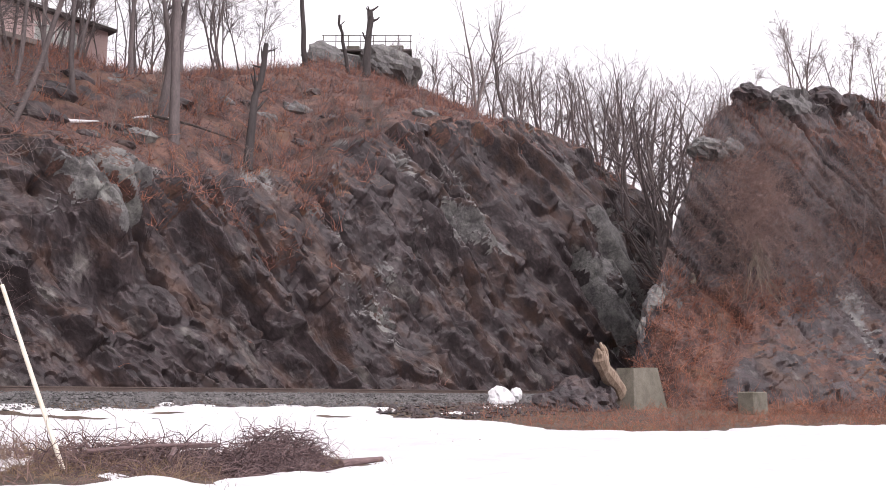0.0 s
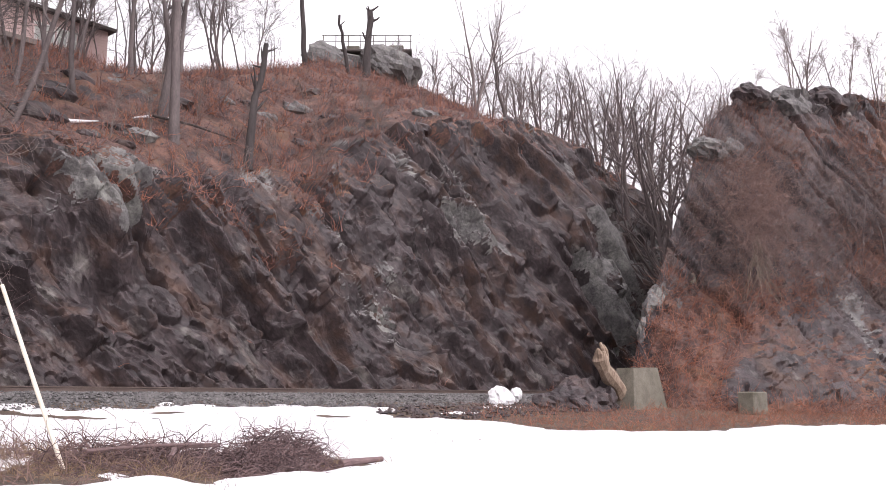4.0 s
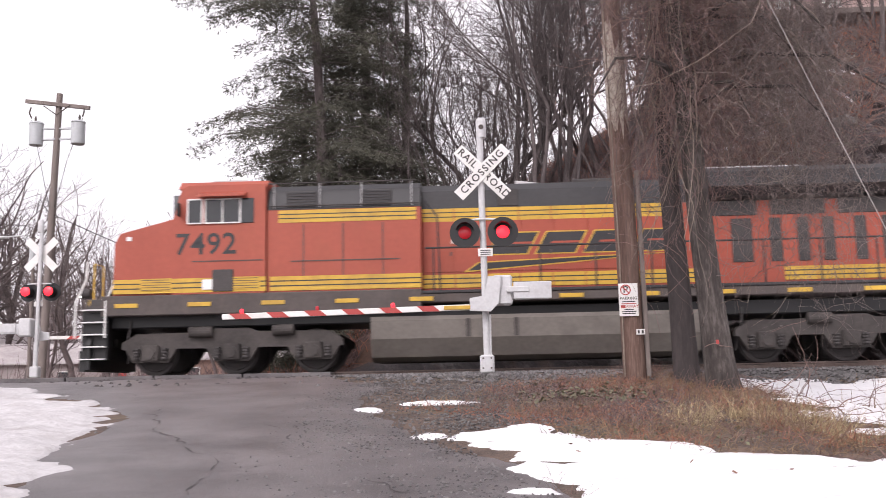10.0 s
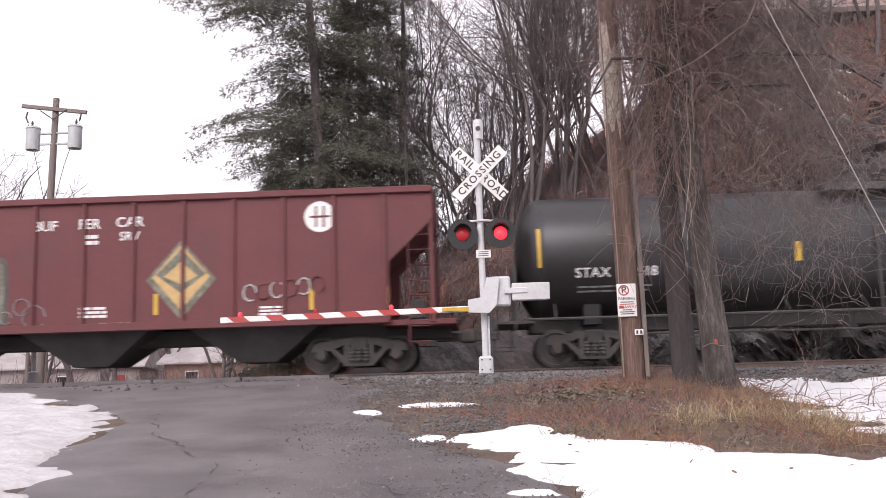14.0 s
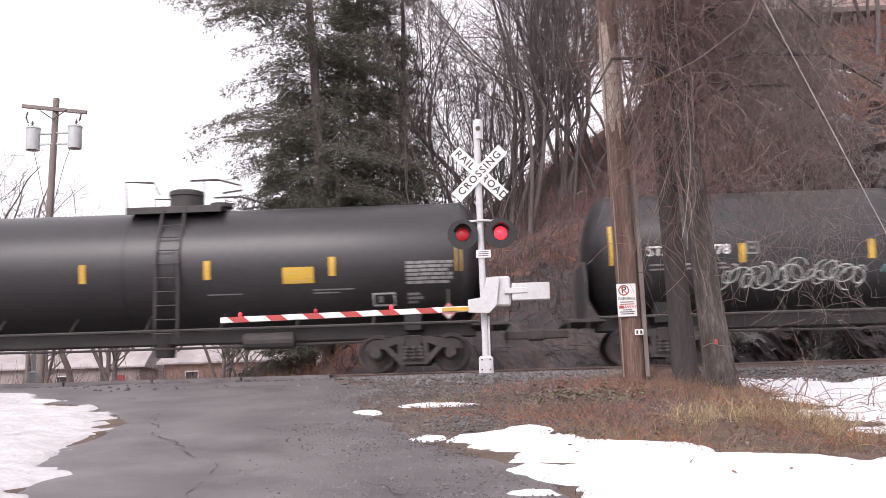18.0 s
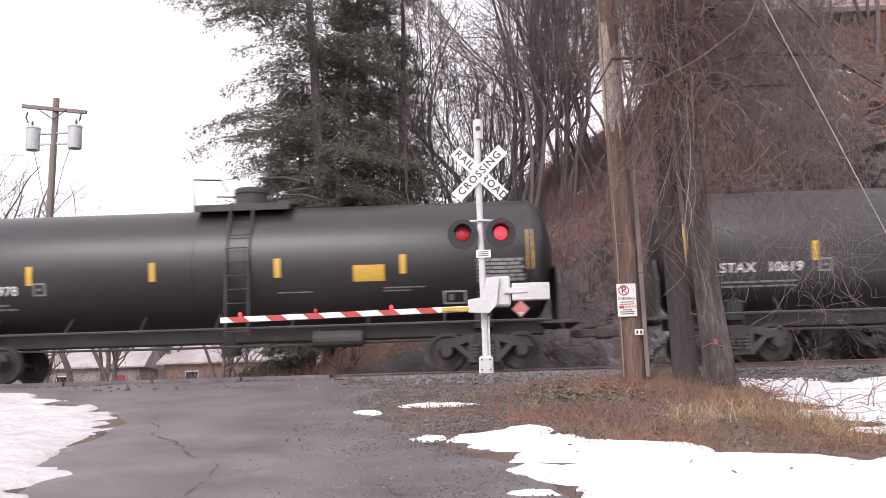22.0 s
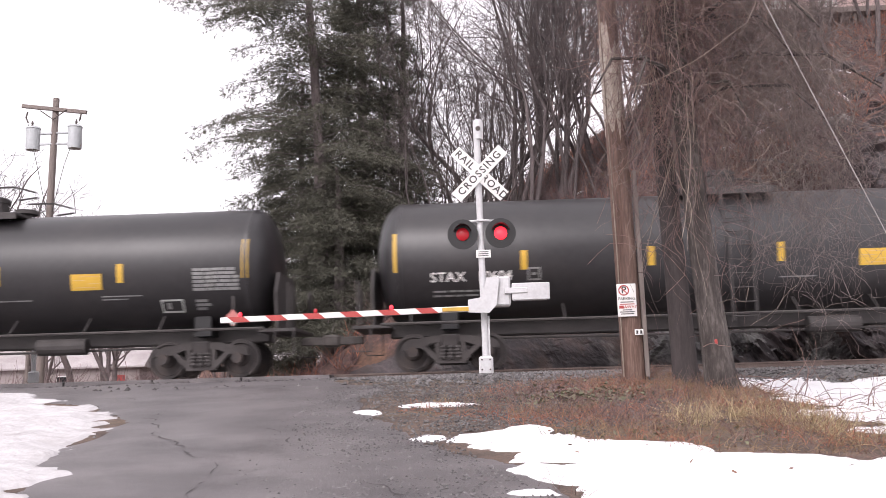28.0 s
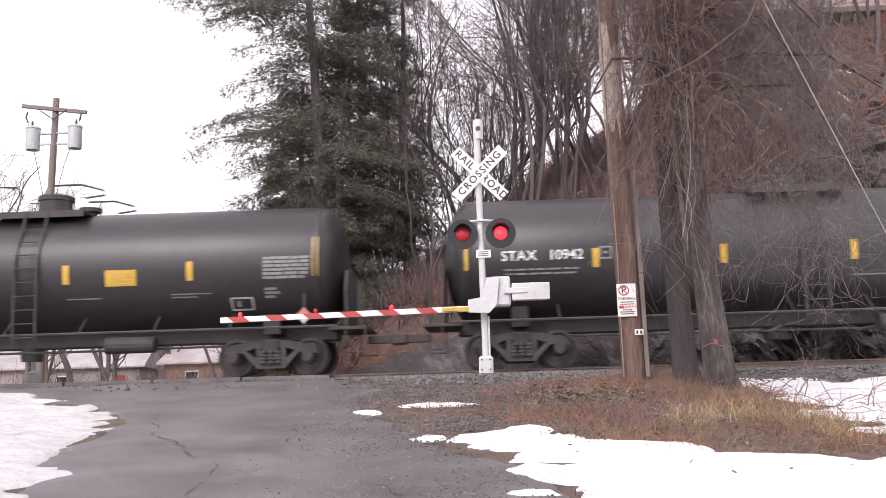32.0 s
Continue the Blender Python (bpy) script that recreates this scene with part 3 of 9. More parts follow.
snow_sheet("snow_field", FRONT_SNOW, np.concatenate([np.arange(-2, 12, 0.05), np.arange(12, 14, 0.1), np.arange(14, 60, 0.2)]), np.concatenate([np.arange(-20, 4, 1.0), np.arange(4, 6, 0.07), np.arange(6, 10.6, 0.045), np.arange(10.6, 21.2, 0.075)]), "thin patchy white snow over the verge and field")
PATCHES, BARE = [], []
SIDE_SNOW = [(3.45, 8.0), (3.95, 8.4), (3.5, 9.0), (3.9, 9.6), (3.6, 10.4), (4.1, 11.0), (3.75, 12.2), (4.3, 13.4), (4.5, 16.1), (5.6, 20.9), (6.3, 20.9), (6.6, 17), (5.4, 12), (4.6, 9.6), (3.8, 8.1)]
snow_sheet("mound_snow", SIDE_SNOW, np.arange(2.6, 7.2, 0.07), np.arange(7.2, 21.4, 0.09), "thin snow behind the vine-hung tree", 0.06)
snow_sheet("roadside_snow", LEFT_SNOW, np.concatenate([np.arange(-30, -12, 0.5), np.arange(-12, -2.4, 0.06)]), np.arange(2, 19.5, 0.06), "dirty white snow bank along the lane", 0.09, DIRTY_SNOW)

# crumbled cracks in the asphalt
CRACKS = [[(-4.15, 11.9), (-3.46, 10.13), (-3.03, 9.07), (-2.59, 8.3), (-2.28, 7.85), (-2.07, 7.23), (-1.91, 6.49)],
          [(-6.67, 14.3), (-6.08, 14.2), (-5.82, 14.32), (-5.29, 13.87), (-4.93, 13.46)],
          [(-2.87, 12.49), (-2.77, 12.91), (-2.4, 12.68)], [(-1.65, 9.81), (-1.51, 10.07), (-1.41, 10.47)],
          [(-0.83, 6.88), (-0.58, 6.61), (-0.21, 6.39)], [(-4.12, 10.0), (-3.89, 9.98)], [(-2.51, 10.24), (-2.18, 9.9), (-1.81, 9.09), (-1.59, 8.53)]]
for k, line in enumerate(CRACKS):
    q = np.array(line)
    s = np.concatenate([[0], np.cumsum(np.hypot(*np.diff(q, axis=0).T))])
    u = np.arange(0, s[-1], 0.035)
    c = np.stack([np.interp(u, s, q[:, 0]), np.interp(u, s, q[:, 1])], -1)
    t = np.gradient(c, axis=0)
    t = t / np.linalg.norm(t, axis=1)[:, None]
    side = np.stack([-t[:, 1], t[:, 0]], -1)
    c = c + side * (0.10 * fbm(u * 2.2, u * 0 + k, 0, 4, 88))[:, None]
    half = (0.008 + 0.045 * fbm(u * 5.0, u * 0 + k * 3.1, 0, 4, 89)) * np.sin(np.pi * np.clip(u / s[-1], 0.02, 0.98)) ** 0.4
    half = np.clip(half * 0.6, 0.001, 0.012)[:, None]
    E = np.stack([c - side * half, c + side * half], 1).reshape(-1, 2)
    edge = inside(LANE, E[:, 0], E[:, 1]) + 0.35 * fbm(E[:, 0] * 0.7, E[:, 1] * 0.7, 0, 4, 31)
    z = ground_z(E[:, 0], E[:, 1]) + np.clip(edge * 0.1, -0.05, 0.018) + 0.006 * fbm(E[:, 0] * 2, E[:, 1] * 0.8, 0, 3, 9) + 0.005
    i = np.arange(len(c) - 1) * 2
    part("crack", array_mesh("crack", np.column_stack([E, z]), np.stack([i, i + 2, i + 3, i + 1], -1), CRACK, False), CRACK, road, "dark crumbled crack in asphalt")

# ballast, sleepers and rails
prof = [(-2.9, -0.62), (-2.2, -0.36), (-1.75, -0.2), (-1.0, -0.17), (1.0, -0.17), (1.75, -0.2), (2.4, -0.4), (3.0, -0.62)]


def ballast_bed(name, x0, x1, step):
    X, Y, F = grid(np.arange(x0, x1, step), np.arange(-3.0, 3.01, 0.12))
    Z = np.interp(Y, [p[0] for p in prof], [p[1] for p in prof]) + 0.03 * fbm(X * 3, Y * 3, 0, 3, 3)
    onroad = smooth(-3.2, -4.4, X) * smooth(-18, -16.8, X)
    Z = np.where(onroad > 0.5, np.minimum(Z, -0.16), Z)
    return array_mesh(name, np.stack([X, Y + TRACK_Y, Z], -1).reshape(-1, 3), F, BALLAST, False)


tagged(new("railway_ballast", ballast_bed("railway_ballast", -60, 75, 0.16)), "grey crushed stone ballast shoulder under the rails", "ballast", kind="structure")
tagged(new("railway_ballast", ballast_bed("far_ballast", -330, -60, 2.0)), "grey crushed stone ballast shoulder under the rails", "ballast", kind="structure")
tagged(new("railway_ballast", ballast_bed("cut_ballast", 74.9, 490, 2.0)), "grey crushed stone ballast shoulder under the rails", "ballast", kind="structure")
track = thing("railway_track", "single railway track with rusty sides and bright rail heads", "track", kind="structure")
rail_outline = [(-0.075, -0.165), (0.075, -0.165), (0.075, -0.15), (0.012, -0.13), (0.012, -0.045), (0.036, -0.035), (0.036, -0.004), (0.026, 0.0), (-0.026, 0.0), (-0.036, -0.004), (-0.036, -0.035), (-0.012, -0.045), (-0.012, -0.13), (-0.075, -0.15)]
for side in (-1, 1):
    part("rail", Shape().prism([(TRACK_Y + side * 0.755 + a, b) for a, b in rail_outline], -330, 490, "x"), RAIL, track, "worn steel rail")
tie_mesh = Shape().box((0, 0, -0.235), (0.23, 2.6, 0.17), 0.015).mesh("sleeper", TIE)
for k in range(150):
    x = -22 + k * 0.5
    if not -16.5 < x < -3.5:
        part("sleeper", tie_mesh, TIE, track, at=pose(x, TRACK_Y, 0))
# crossing panels between and beside the rails
deck = thing("crossing_deck", "dark rubber and timber panels of the level crossing", "crossing", kind="structure")
for y0, y1 in ((-1.5, -0.86), (-0.62, 0.0), (0.01, 0.62), (0.86, 1.5)):
    for k in range(6):
        x = -16 + k * 2.1
        part("panel", Shape().box((x + 1.03, TRACK_Y + (y0 + y1) / 2, -0.1), (2.06, y1 - y0, 0.18), 0.015), ASPHALT, deck)


def stones(name, x0, x1, y0, y1, count, size, zfun, label, material, seed, keep=None):
    """Loose stones: rough little blocks strewn over a strip."""
    rng = np.random.default_rng(seed)
    P = np.stack([rng.uniform(x0, x1, count), rng.uniform(y0, y1, count)], -1)
    if keep is not None:
        P = P[keep(P[:, 0], P[:, 1], rng)]
    n = len(P)
    base = np.array([(0, 0, 1), (1, 0, 0), (0, 1, 0), (-1, 0, 0), (0, -1, 0), (0, 0, -1)], float)
    tri = np.array([(0, 1, 2), (0, 2, 3), (0, 3, 4), (0, 4, 1), (5, 2, 1), (5, 3, 2), (5, 4, 3), (5, 1, 4)])
    s = size * rng.uniform(0.5, 1.5, (n, 1, 1)) * rng.uniform(0.55, 1.2, (n, 6, 1))
    V = base[None] * s * np.array([1, 1, 0.7])
    a = rng.uniform(0, 6.28, n)
    c, sn = np.cos(a)[:, None], np.sin(a)[:, None]
    V = np.stack([V[..., 0] * c - V[..., 1] * sn, V[..., 0] * sn + V[..., 1] * c, V[..., 2]], -1)
    V = V + rng.normal(0, size * 0.12, V.shape)
    V[..., 0] += P[:, None, 0]
    V[..., 1] += P[:, None, 1]
    V[..., 2] += zfun(P[:, 0], P[:, 1])[:, None] + size * 0.15
    T = (tri[None] + 6 * np.arange(n)[:, None, None]).reshape(-1, 3)
    return tagged(new(name, array_mesh(name, V.reshape(-1, 3), T, material)), label, "stones", kind="stuff")


def bed_z(x, y):
    return np.maximum(np.interp(y - TRACK_Y, [p[0] for p in prof], [p[1] for p in prof]), ground_z(x, y))


stones("ballast_stones", -3.4, 34, 20.4, 22.7, 15000, 0.05, bed_z, "loose grey crushed ballast stones", STONE, 1)
stones("ballast_stones", -3.0, 4.2, 14.5, 20.6, 7000, 0.045, ground_z, "dark crushed stone spread beside the signal", STONE, 2, lambda x, y, r: r.random(len(x)) < smooth(-3.2, -1.2, x - 0.1 * (20 - y)) * smooth(14.4, 17, y + 0.3 * x) + 0.05)
stones("verge_gravel", -2.6, 1.2, 5.6, 16, 15000, 0.013, lambda x, y: ground_z(x, y) + 0.016, "fine dark grit along the lane edge", STONE, 7, lambda x, y, r: r.random(len(x)) < smooth(-2.6, -1.2, x + 0.1 * (y - 12)) * (0.35 + 0.65 * smooth(-0.3, 0.3, vnoise(x * 1.3, y * 0.8, 0, 3))) * (inside(FRONT_SNOW, x, y) < -0.12))
stones("mud_clods", -9.5, -1.5, 15.2, 20.5, 420, 0.04, lambda x, y: ground_z(x, y) + 0.01, "dark clods of mud dropped on the lane", BLACK, 8, lambda x, y, r: vnoise(x * 0.5, y * 1.4, 0, 6) > 0.1)
stones("verge_gravel", -1.6, 2.6, 9.6, 16, 4500, 0.022, ground_z, "dark gravel at the lane edge", STONE, 6, lambda x, y, r: r.random(len(x)) < smooth(-1.7, -0.6, x + 0.08 * (y - 12)) * (0.4 + 0.6 * smooth(-0.2, 0.4, vnoise(x, y, 0, 3))) * (inside(FRONT_SNOW, x, y) < -0.12))
stones("trackside_rubble", -3, 11, 25.6, 28.2, 2600, 0.1, lambda x, y: np.maximum(ground_z(x, y), -0.6 + 0.35 * (y - 25.6)), "dark rubble at the foot of the wooded bank", STONE, 9)
stones("road_gravel", -4.5, 1.0, 6.0, 21, 1600, 0.02, ground_z, "small loose gravel scattered on the lane edge", STONE, 3, lambda x, y, r: (r.random(len(x)) < 0.15 + 0.85 * smooth(-2.5, 0.2, x)) & (inside(FRONT_SNOW, x, y) < -0.12))
stones("trackside_rubble", 20, 36, 18.3, 20.6, 900, 0.1, ground_z, "broken dark rock rubble by the track", ROCK, 4)

# ---------------------------------------------------------------- the rock cut
NODE_X = [-6.5, -4.6, -2, 2, 6, 9.5, 11.5, 13.5, 15.5, 18, 21, 24, 27, 32, 38, 42, 46, 51, 55, 60, 64, 80, 110]
CREST = [(-6.5, 27.8, -0.6), (-4.6, 28, 0.3), (-2, 28.5, 2.2), (1.9, 28.5, 3.9), (5.7, 28.8, 5.6), (9.8, 29, 7.2), (13, 30, 7.9), (14.8, 30.3, 8.1), (16.5, 29.4, 7.4), (19.6, 29.5, 8.2), (22.1, 29.4, 7.8), (25.5, 29.4, 7.6), (29.2, 30.8, 11.3), (34.5, 31.9, 14.0), (40, 32.4, 15.3), (44.8, 32.9, 16.6), (48.2, 33.1, 17.3), (53.8, 32.8, 16.4), (57, 32.3, 15.1), (62, 31.6, 12.6), (65, 30.5, 10), (80, 30, 9), (110, 30, 9)]
RIDGE = [(-7.5, 42, -0.6), (-5.4, 42, 1.2), (-2.5, 42, 4.4), (1.7, 42, 7.4), (6, 42, 9.7), (9.5, 38, 11.3), (14.7, 34.3, 11.8), (17, 35.5, 12.5), (20.5, 37, 13.9), (24.9, 38.8, 15.4), (30.8, 41.3, 17.3), (39.5, 46.8, 21.7), (46.7, 51.5, 25.4), (57, 58, 29.5), (63, 56, 28.2), (68, 52, 24.4), (71, 48, 21.5), (75, 45, 17.5), (78, 42, 14.5), (82, 40, 10.8), (86, 38, 9), (95, 38, 9), (120, 38, 9)]


def loft(curves, cols, rows, rough_of, dip=0.0, dense=None):
    """A sheet through guide curves; returns points, faces and the (column, row) of each point."""
    curves = [np.array(c, float) for c in curves]
    k = len(curves[0])
    span = np.concatenate([[0], np.cumsum(np.linalg.norm(np.diff(curves[0], axis=0), axis=1))])
    if dense is None:
        u = np.linspace(0, span[-1], cols)
    else:
        fine_u = np.linspace(0, span[-1], 4000)
        share = np.concatenate([[0], np.cumsum(1 / np.interp(np.interp(fine_u, span, curves[0][:, 0]), *dense))[:-1]])
        u = np.interp(np.linspace(0, share[-1], cols), share, fine_u)
    lines = [np.stack([np.interp(u, span, c[:, j]) for j in range(3)], -1) for c in curves]
    pts, tags = [], []
    top = lines[1][:, 2]
    for a in range(len(rows)):
        n = rows[a]
        for r in range(n + (a == len(rows) - 1)):
            t = r / n
            # lines of the sheet lean with the dip of the slabs
            v = u - dip * np.clip(top if a else top * t, 0, None)
            v = np.maximum(v, u[0] + (u - u[0]) * 0.2)
            p, q = (np.stack([np.interp(v, span, curves[b][:, j]) for j in range(3)], -1) for b in (a, a + 1))
            pts.append(p * (1 - t) + q * t)
            tags.append(a + t)
    P = np.stack(pts, 0)
    m = P.shape[0]
    i = np.arange(m * cols).reshape(m, cols)
    F = np.stack([i[:-1, :-1], i[:-1, 1:], i[1:, 1:], i[1:, :-1]], -1).reshape(-1, 4)
    T = np.repeat(np.array(tags)[:, None], cols, 1)
    return rough_of(P, T), F, T


def chips(a, b, seed, tilted=0.9, bowl=1.0, step=0.7):
    """Scooped facets that meet in sharp ridges: the lower envelope of tilted shallow bowls, one in each cell."""
    ia, ib = np.floor(a), np.floor(b)
    zero = np.zeros(a.shape)
    best = np.full(a.shape, 1e9)
    for da in (-1, 0, 1):
        for db in (-1, 0, 1):
            ca, cb = ia + da, ib + db
            pa, pb = a - ca - hash3(ca, cb, zero, seed), b - cb - hash3(ca, cb, zero, seed + 1)
            h = step * hash3(ca, cb, zero, seed + 2)
            tilt = (hash3(ca, cb, zero, seed + 3) - 0.5) * pa + (hash3(ca, cb, zero, seed + 4) - 0.5) * pb
            best = np.minimum(best, h + tilted * tilt + bowl * (pa * pa + pb * pb))
    return best


DIP = radians(47)


def strata(x, z, y, seed=0):
    """Slabs that dip down to the east: sloping faces with undercut edges, broken into scooped facets."""
    w = fbm(x * 0.16, y * 0.16, z * 0.16, 3, seed + 40)
    p = x * math.sin(DIP) + z * math.cos(DIP) + 0.28 * w
    q = x * math.cos(DIP) - z * math.sin(DIP) + 0.2 * vnoise(x * 0.3, z * 0.3, 0, seed + 41)

    def slab(period, share, k):
        s = p / period + 0.35 * vnoise(q * 0.13, p * 0.2, 0, seed + k)
        f = s - np.floor(s)
        high = hash3(np.floor(s), np.zeros(s.shape), np.zeros(s.shape), seed + k + 1)
        nxt = hash3(np.floor(s) + 1, np.zeros(s.shape), np.zeros(s.shape), seed + k + 1)
        top = 0.45 + 0.55 * high
        return np.where(f < share, top * (0.5 - f / share), -0.5 * top + (f - share) / (1 - share) * 0.5 * (top + 0.45 + 0.55 * nxt))

    d = 1.15 * slab(3.7, 0.88, 9) * (0.35 + 0.65 * smooth(-0.35, 0.25, vnoise(q * 0.1, p * 0.12, 5, seed + 17))) + 0.5 * slab(1.25, 0.86, 14) * smooth(-0.1, 0.35, vnoise(q * 0.16, p * 0.2, 2, seed + 15))
    d = d + 0.8 * cells(p * 0.3, q * 0.13, y * 0.1, seed + 20, 160, 2.8) + 0.75 * cells(x * 0.34 + 0.2 * z, z * 0.42, y * 0.2, seed + 24, 170, 2.6) + 0.5 * cells(p * 0.8, q * 0.42, y * 0.2, seed + 50, 160, 2.4) + 0.3 * chips(p * 0.6, q * 0.2, seed + 50, 1.6, 0.35)
    # dark clefts along the bedding
    s = p / 2.3 + 0.4 * vnoise(p * 0.2, q * 0.12, 0, seed + 12)
    gap = np.abs(s - np.round(s)) * 2.3
    d = d - 0.85 * np.exp(-(gap / 0.1) ** 2) * smooth(-0.1, 0.2, vnoise(p * 0.35, q * 0.16, 3, seed + 14))
    fine = 0.36 * cells(p * 1.5, q * 0.95, y * 0.4, seed + 80, 140, 2.8) + 0.28 * chips(p * 1.4, q * 0.95, seed + 84, 2.0, 0.4) + 0.2 * chips(p * 2.9, q * 1.9 + p * 0.5, seed + 110, 2.0, 0.4) + 0.11 * cells(p * 5.0, q * 2.4, y, seed + 130, 120, 2.4)
    return d - 0.3, fine - 0.12


def ease(d, times=2):
    """Takes the saw teeth off a field on a sheet."""
    for _ in range(times):
        for ax in (0, 1):
            e = np.concatenate([d.take([0], ax), d, d.take([-1], ax)], ax)
            n = d.shape[ax]
            d = 0.25 * e.take(range(n), ax) + 0.5 * d + 0.25 * e.take(range(2, n + 2), ax)
    return d


def cliff_relief(P, T):
    x, y, z = P[..., 0], P[..., 1], P[..., 2]
    rockiness = np.clip(1.0 - smooth(0.97, 1.25, T + 0.22 * vnoise(x * 0.35, z * 0.35, 0, 4)), 0, 1)
    soft = smooth(0, 12, x)
    knob = smooth(0.5, 0.75, vnoise(x * 0.22, y * 0.22, 3, 12) + 0.35 * vnoise(x * 0.7, y * 0.7, 3, 13)) * (1 - rockiness) * smooth(1.9, 1.5, T)
    big, fine = strata(x, z, y)
    much = (rockiness + 0.9 * knob) * (0.12 + 0.88 * soft)
    # one broad clean slab before the gap
    clean = np.exp(-((x - 52.3 - 0.5 * (10.2 - z)) / 2.3) ** 4 - ((z - 10.0) / 3.6) ** 4)
    d = big * much * (1 - 0.6 * clean)
    # a heavy overhanging block above a hollow, and a buttress before the gap
    d += 1.6 * np.exp(-((x - 15.5) / 2.4) ** 4 - ((z - 6.6) / 1.9) ** 4) - 1.3 * np.exp(-((x - 17.3) / 2.6) ** 2 - ((z - 3.4) / 1.5) ** 2)
    # a flaky rib that runs down with the dip
    rib = (x - 22.3) * math.sin(DIP) + (z - 4.5) * math.cos(DIP) + 0.25 * vnoise(x * 0.8, z * 0.8, 0, 16)
    d += 0.9 * smooth(-0.9, -0.7, rib) * smooth(0.9, 0.0, rib) * smooth(8.5, 7.0, z)
    d += 1.2 * np.exp(-((x - 33) / 3.0) ** 2 - ((z - 9.5) / 3.0) ** 2) - 1.0 * np.exp(-((x - 28) / 3.5) ** 2 - ((z - 3.0) / 2.5) ** 2)
    d += 1.0 * np.exp(-((x - 49) / 4.0) ** 2 - ((z - 10.0) / 4.0) ** 2)
    d += (1 - rockiness) * (0.3 * fbm(x * 0.45, y * 0.45, z * 0.45, 4, 60) + 0.1 * fbm(x * 2.0, y * 2.0, z * 2.0, 2, 62)) * smooth(0, 0.1, T)
    fade = smooth(0.0, 0.05, T)
    d -= 3.2 * np.exp(-((x - 48.0 + 0.42 * (z - 6.0)) / 0.85) ** 4 - ((z - 6.0) / 2.3) ** 4) * smooth(0.02, 0.12, T)
    d = ease(d, 1) + (0.75 * fine + 0.25 * ease(fine, 1)) * much * (1 - 0.4 * smooth(35, 43, x)) * (1 - 0.8 * clean)
    Q = P.copy()
    Q[..., 1] -= d * 0.82 * (0.25 + 0.75 * fade)
    Q[..., 2] += d * 0.42 * fade
    return Q


base = [(x, 26.5 + 0.25 * math.sin(x * 0.7), -0.75) for x in NODE_X]
behind = [(x + 6, y + 20, z + (8.4 if x < 24 else 6.2 if x < 40 else -14.0)) for x, y, z in RIDGE]
far_behind = [(x + 12, y + 60, (z + 8 if x < 40 else 0.0)) for x, y, z in RIDGE]
CP, CF, CT = loft([base, CREST, RIDGE, behind, far_behind], 1150, (185, 110, 12, 6), cliff_relief, 0.45, ([-7, 4, 9, 15, 30, 60, 68, 75, 110], [0.3, 0.16, 0.05, 0.05, 0.06, 0.11, 0.16, 0.6, 0.8]))
CV = CP.reshape(-1, 3)


def split_faces(V, F, litter_score, flat, patchy=0.25, paler=1.0):
    """Face material: rock where steep, leaves where they can lie."""
    a, b = V[F[:, 2]] - V[F[:, 0]], V[F[:, 3]] - V[F[:, 1]]
    n = np.cross(a, b)
    n /= np.linalg.norm(n, axis=1)[:, None] + 1e-9
    nz = np.abs(n[:, 2])
    c = V[F].mean(1)
    score = litter_score[F].mean(1)
    wob = patchy * fbm(c[:, 0] * 0.6, c[:, 1] * 0.6, c[:, 2] * 0.6, 3, 90)
    litter = (nz + score + wob) > flat
    slab = 0.75 * np.exp(-((c[:, 0] - 52.3 - 0.5 * (10.2 - c[:, 2])) / 2.4) ** 2) + 1.15 * np.exp(-((c[:, 0] - 15.4) / 2.6) ** 2 - ((c[:, 2] - 7.0) / 2.0) ** 2)
    pale = (slab * paler - (1 - paler) * 0.45 + vnoise(c[:, 0] * 0.16, c[:, 2] * 0.22, c[:, 1] * 0.1, 33) + 0.5 * vnoise(c[:, 0] * 0.9, c[:, 2] * 0.9, 0, 34) + 0.5 * nz) > 0.74
    return np.where(litter, 1, np.where(pale, 2, 0)).astype(np.int32), c, n


score = 0.6 * ((1 - smooth(9, 13, CP[..., 0])) * smooth(0.4, 0.6, CT)).reshape(-1) + np.where(CT < 1, -0.25 + 0.6 * smooth(0.75, 1.0, CT + 0.2 * np.exp(-((CP[..., 0] - 24) / 6.0) ** 2)), 0.18 + 0.3 * smooth(1.0, 1.35, CT)).reshape(-1)
cliff_kind, CC, _ = split_faces(CV, CF, score, 0.80)
me = array_mesh("rock_cliff", CV, CF, [ROCK, LITTER, PALE_ROCK], True)
me.set_sharp_from_angle(angle=radians(9))
me.polygons.foreach_set("material_index", cliff_kind)
tagged(new("rock_cliff", me), "dark grey slabby rock cutting topped by a leaf-covered slope", "cliff", kind="structure")

# the rock mass on the near side of the cut
MASS_BASE = [(90, 20.9, -0.6), (60, 20.8, -0.6), (45, 20.7, -0.6), (35.7, 20.6, -0.7), (34.2, 19.6, -1.0), (35.4, 17.6, -1.1), (37.5, 15.6, -1.2), (41, 13.8, -1.3), (47, 11.6, -1.35), (60, 8, -1.5), (90, 2, -1.6)]
MASS_SHOULDER = [(91, 20.6, 9), (62, 20.5, 9), (47, 20.5, 6.5), (38.7, 20.4, 4.6), (37.6, 19.4, 2.9), (39.6, 18.2, 3.0), (42, 17.2, 3.4), (46, 16.2, 3.8), (52, 14.4, 4.2), (64, 11, 4.5), (94, 4, 5)]
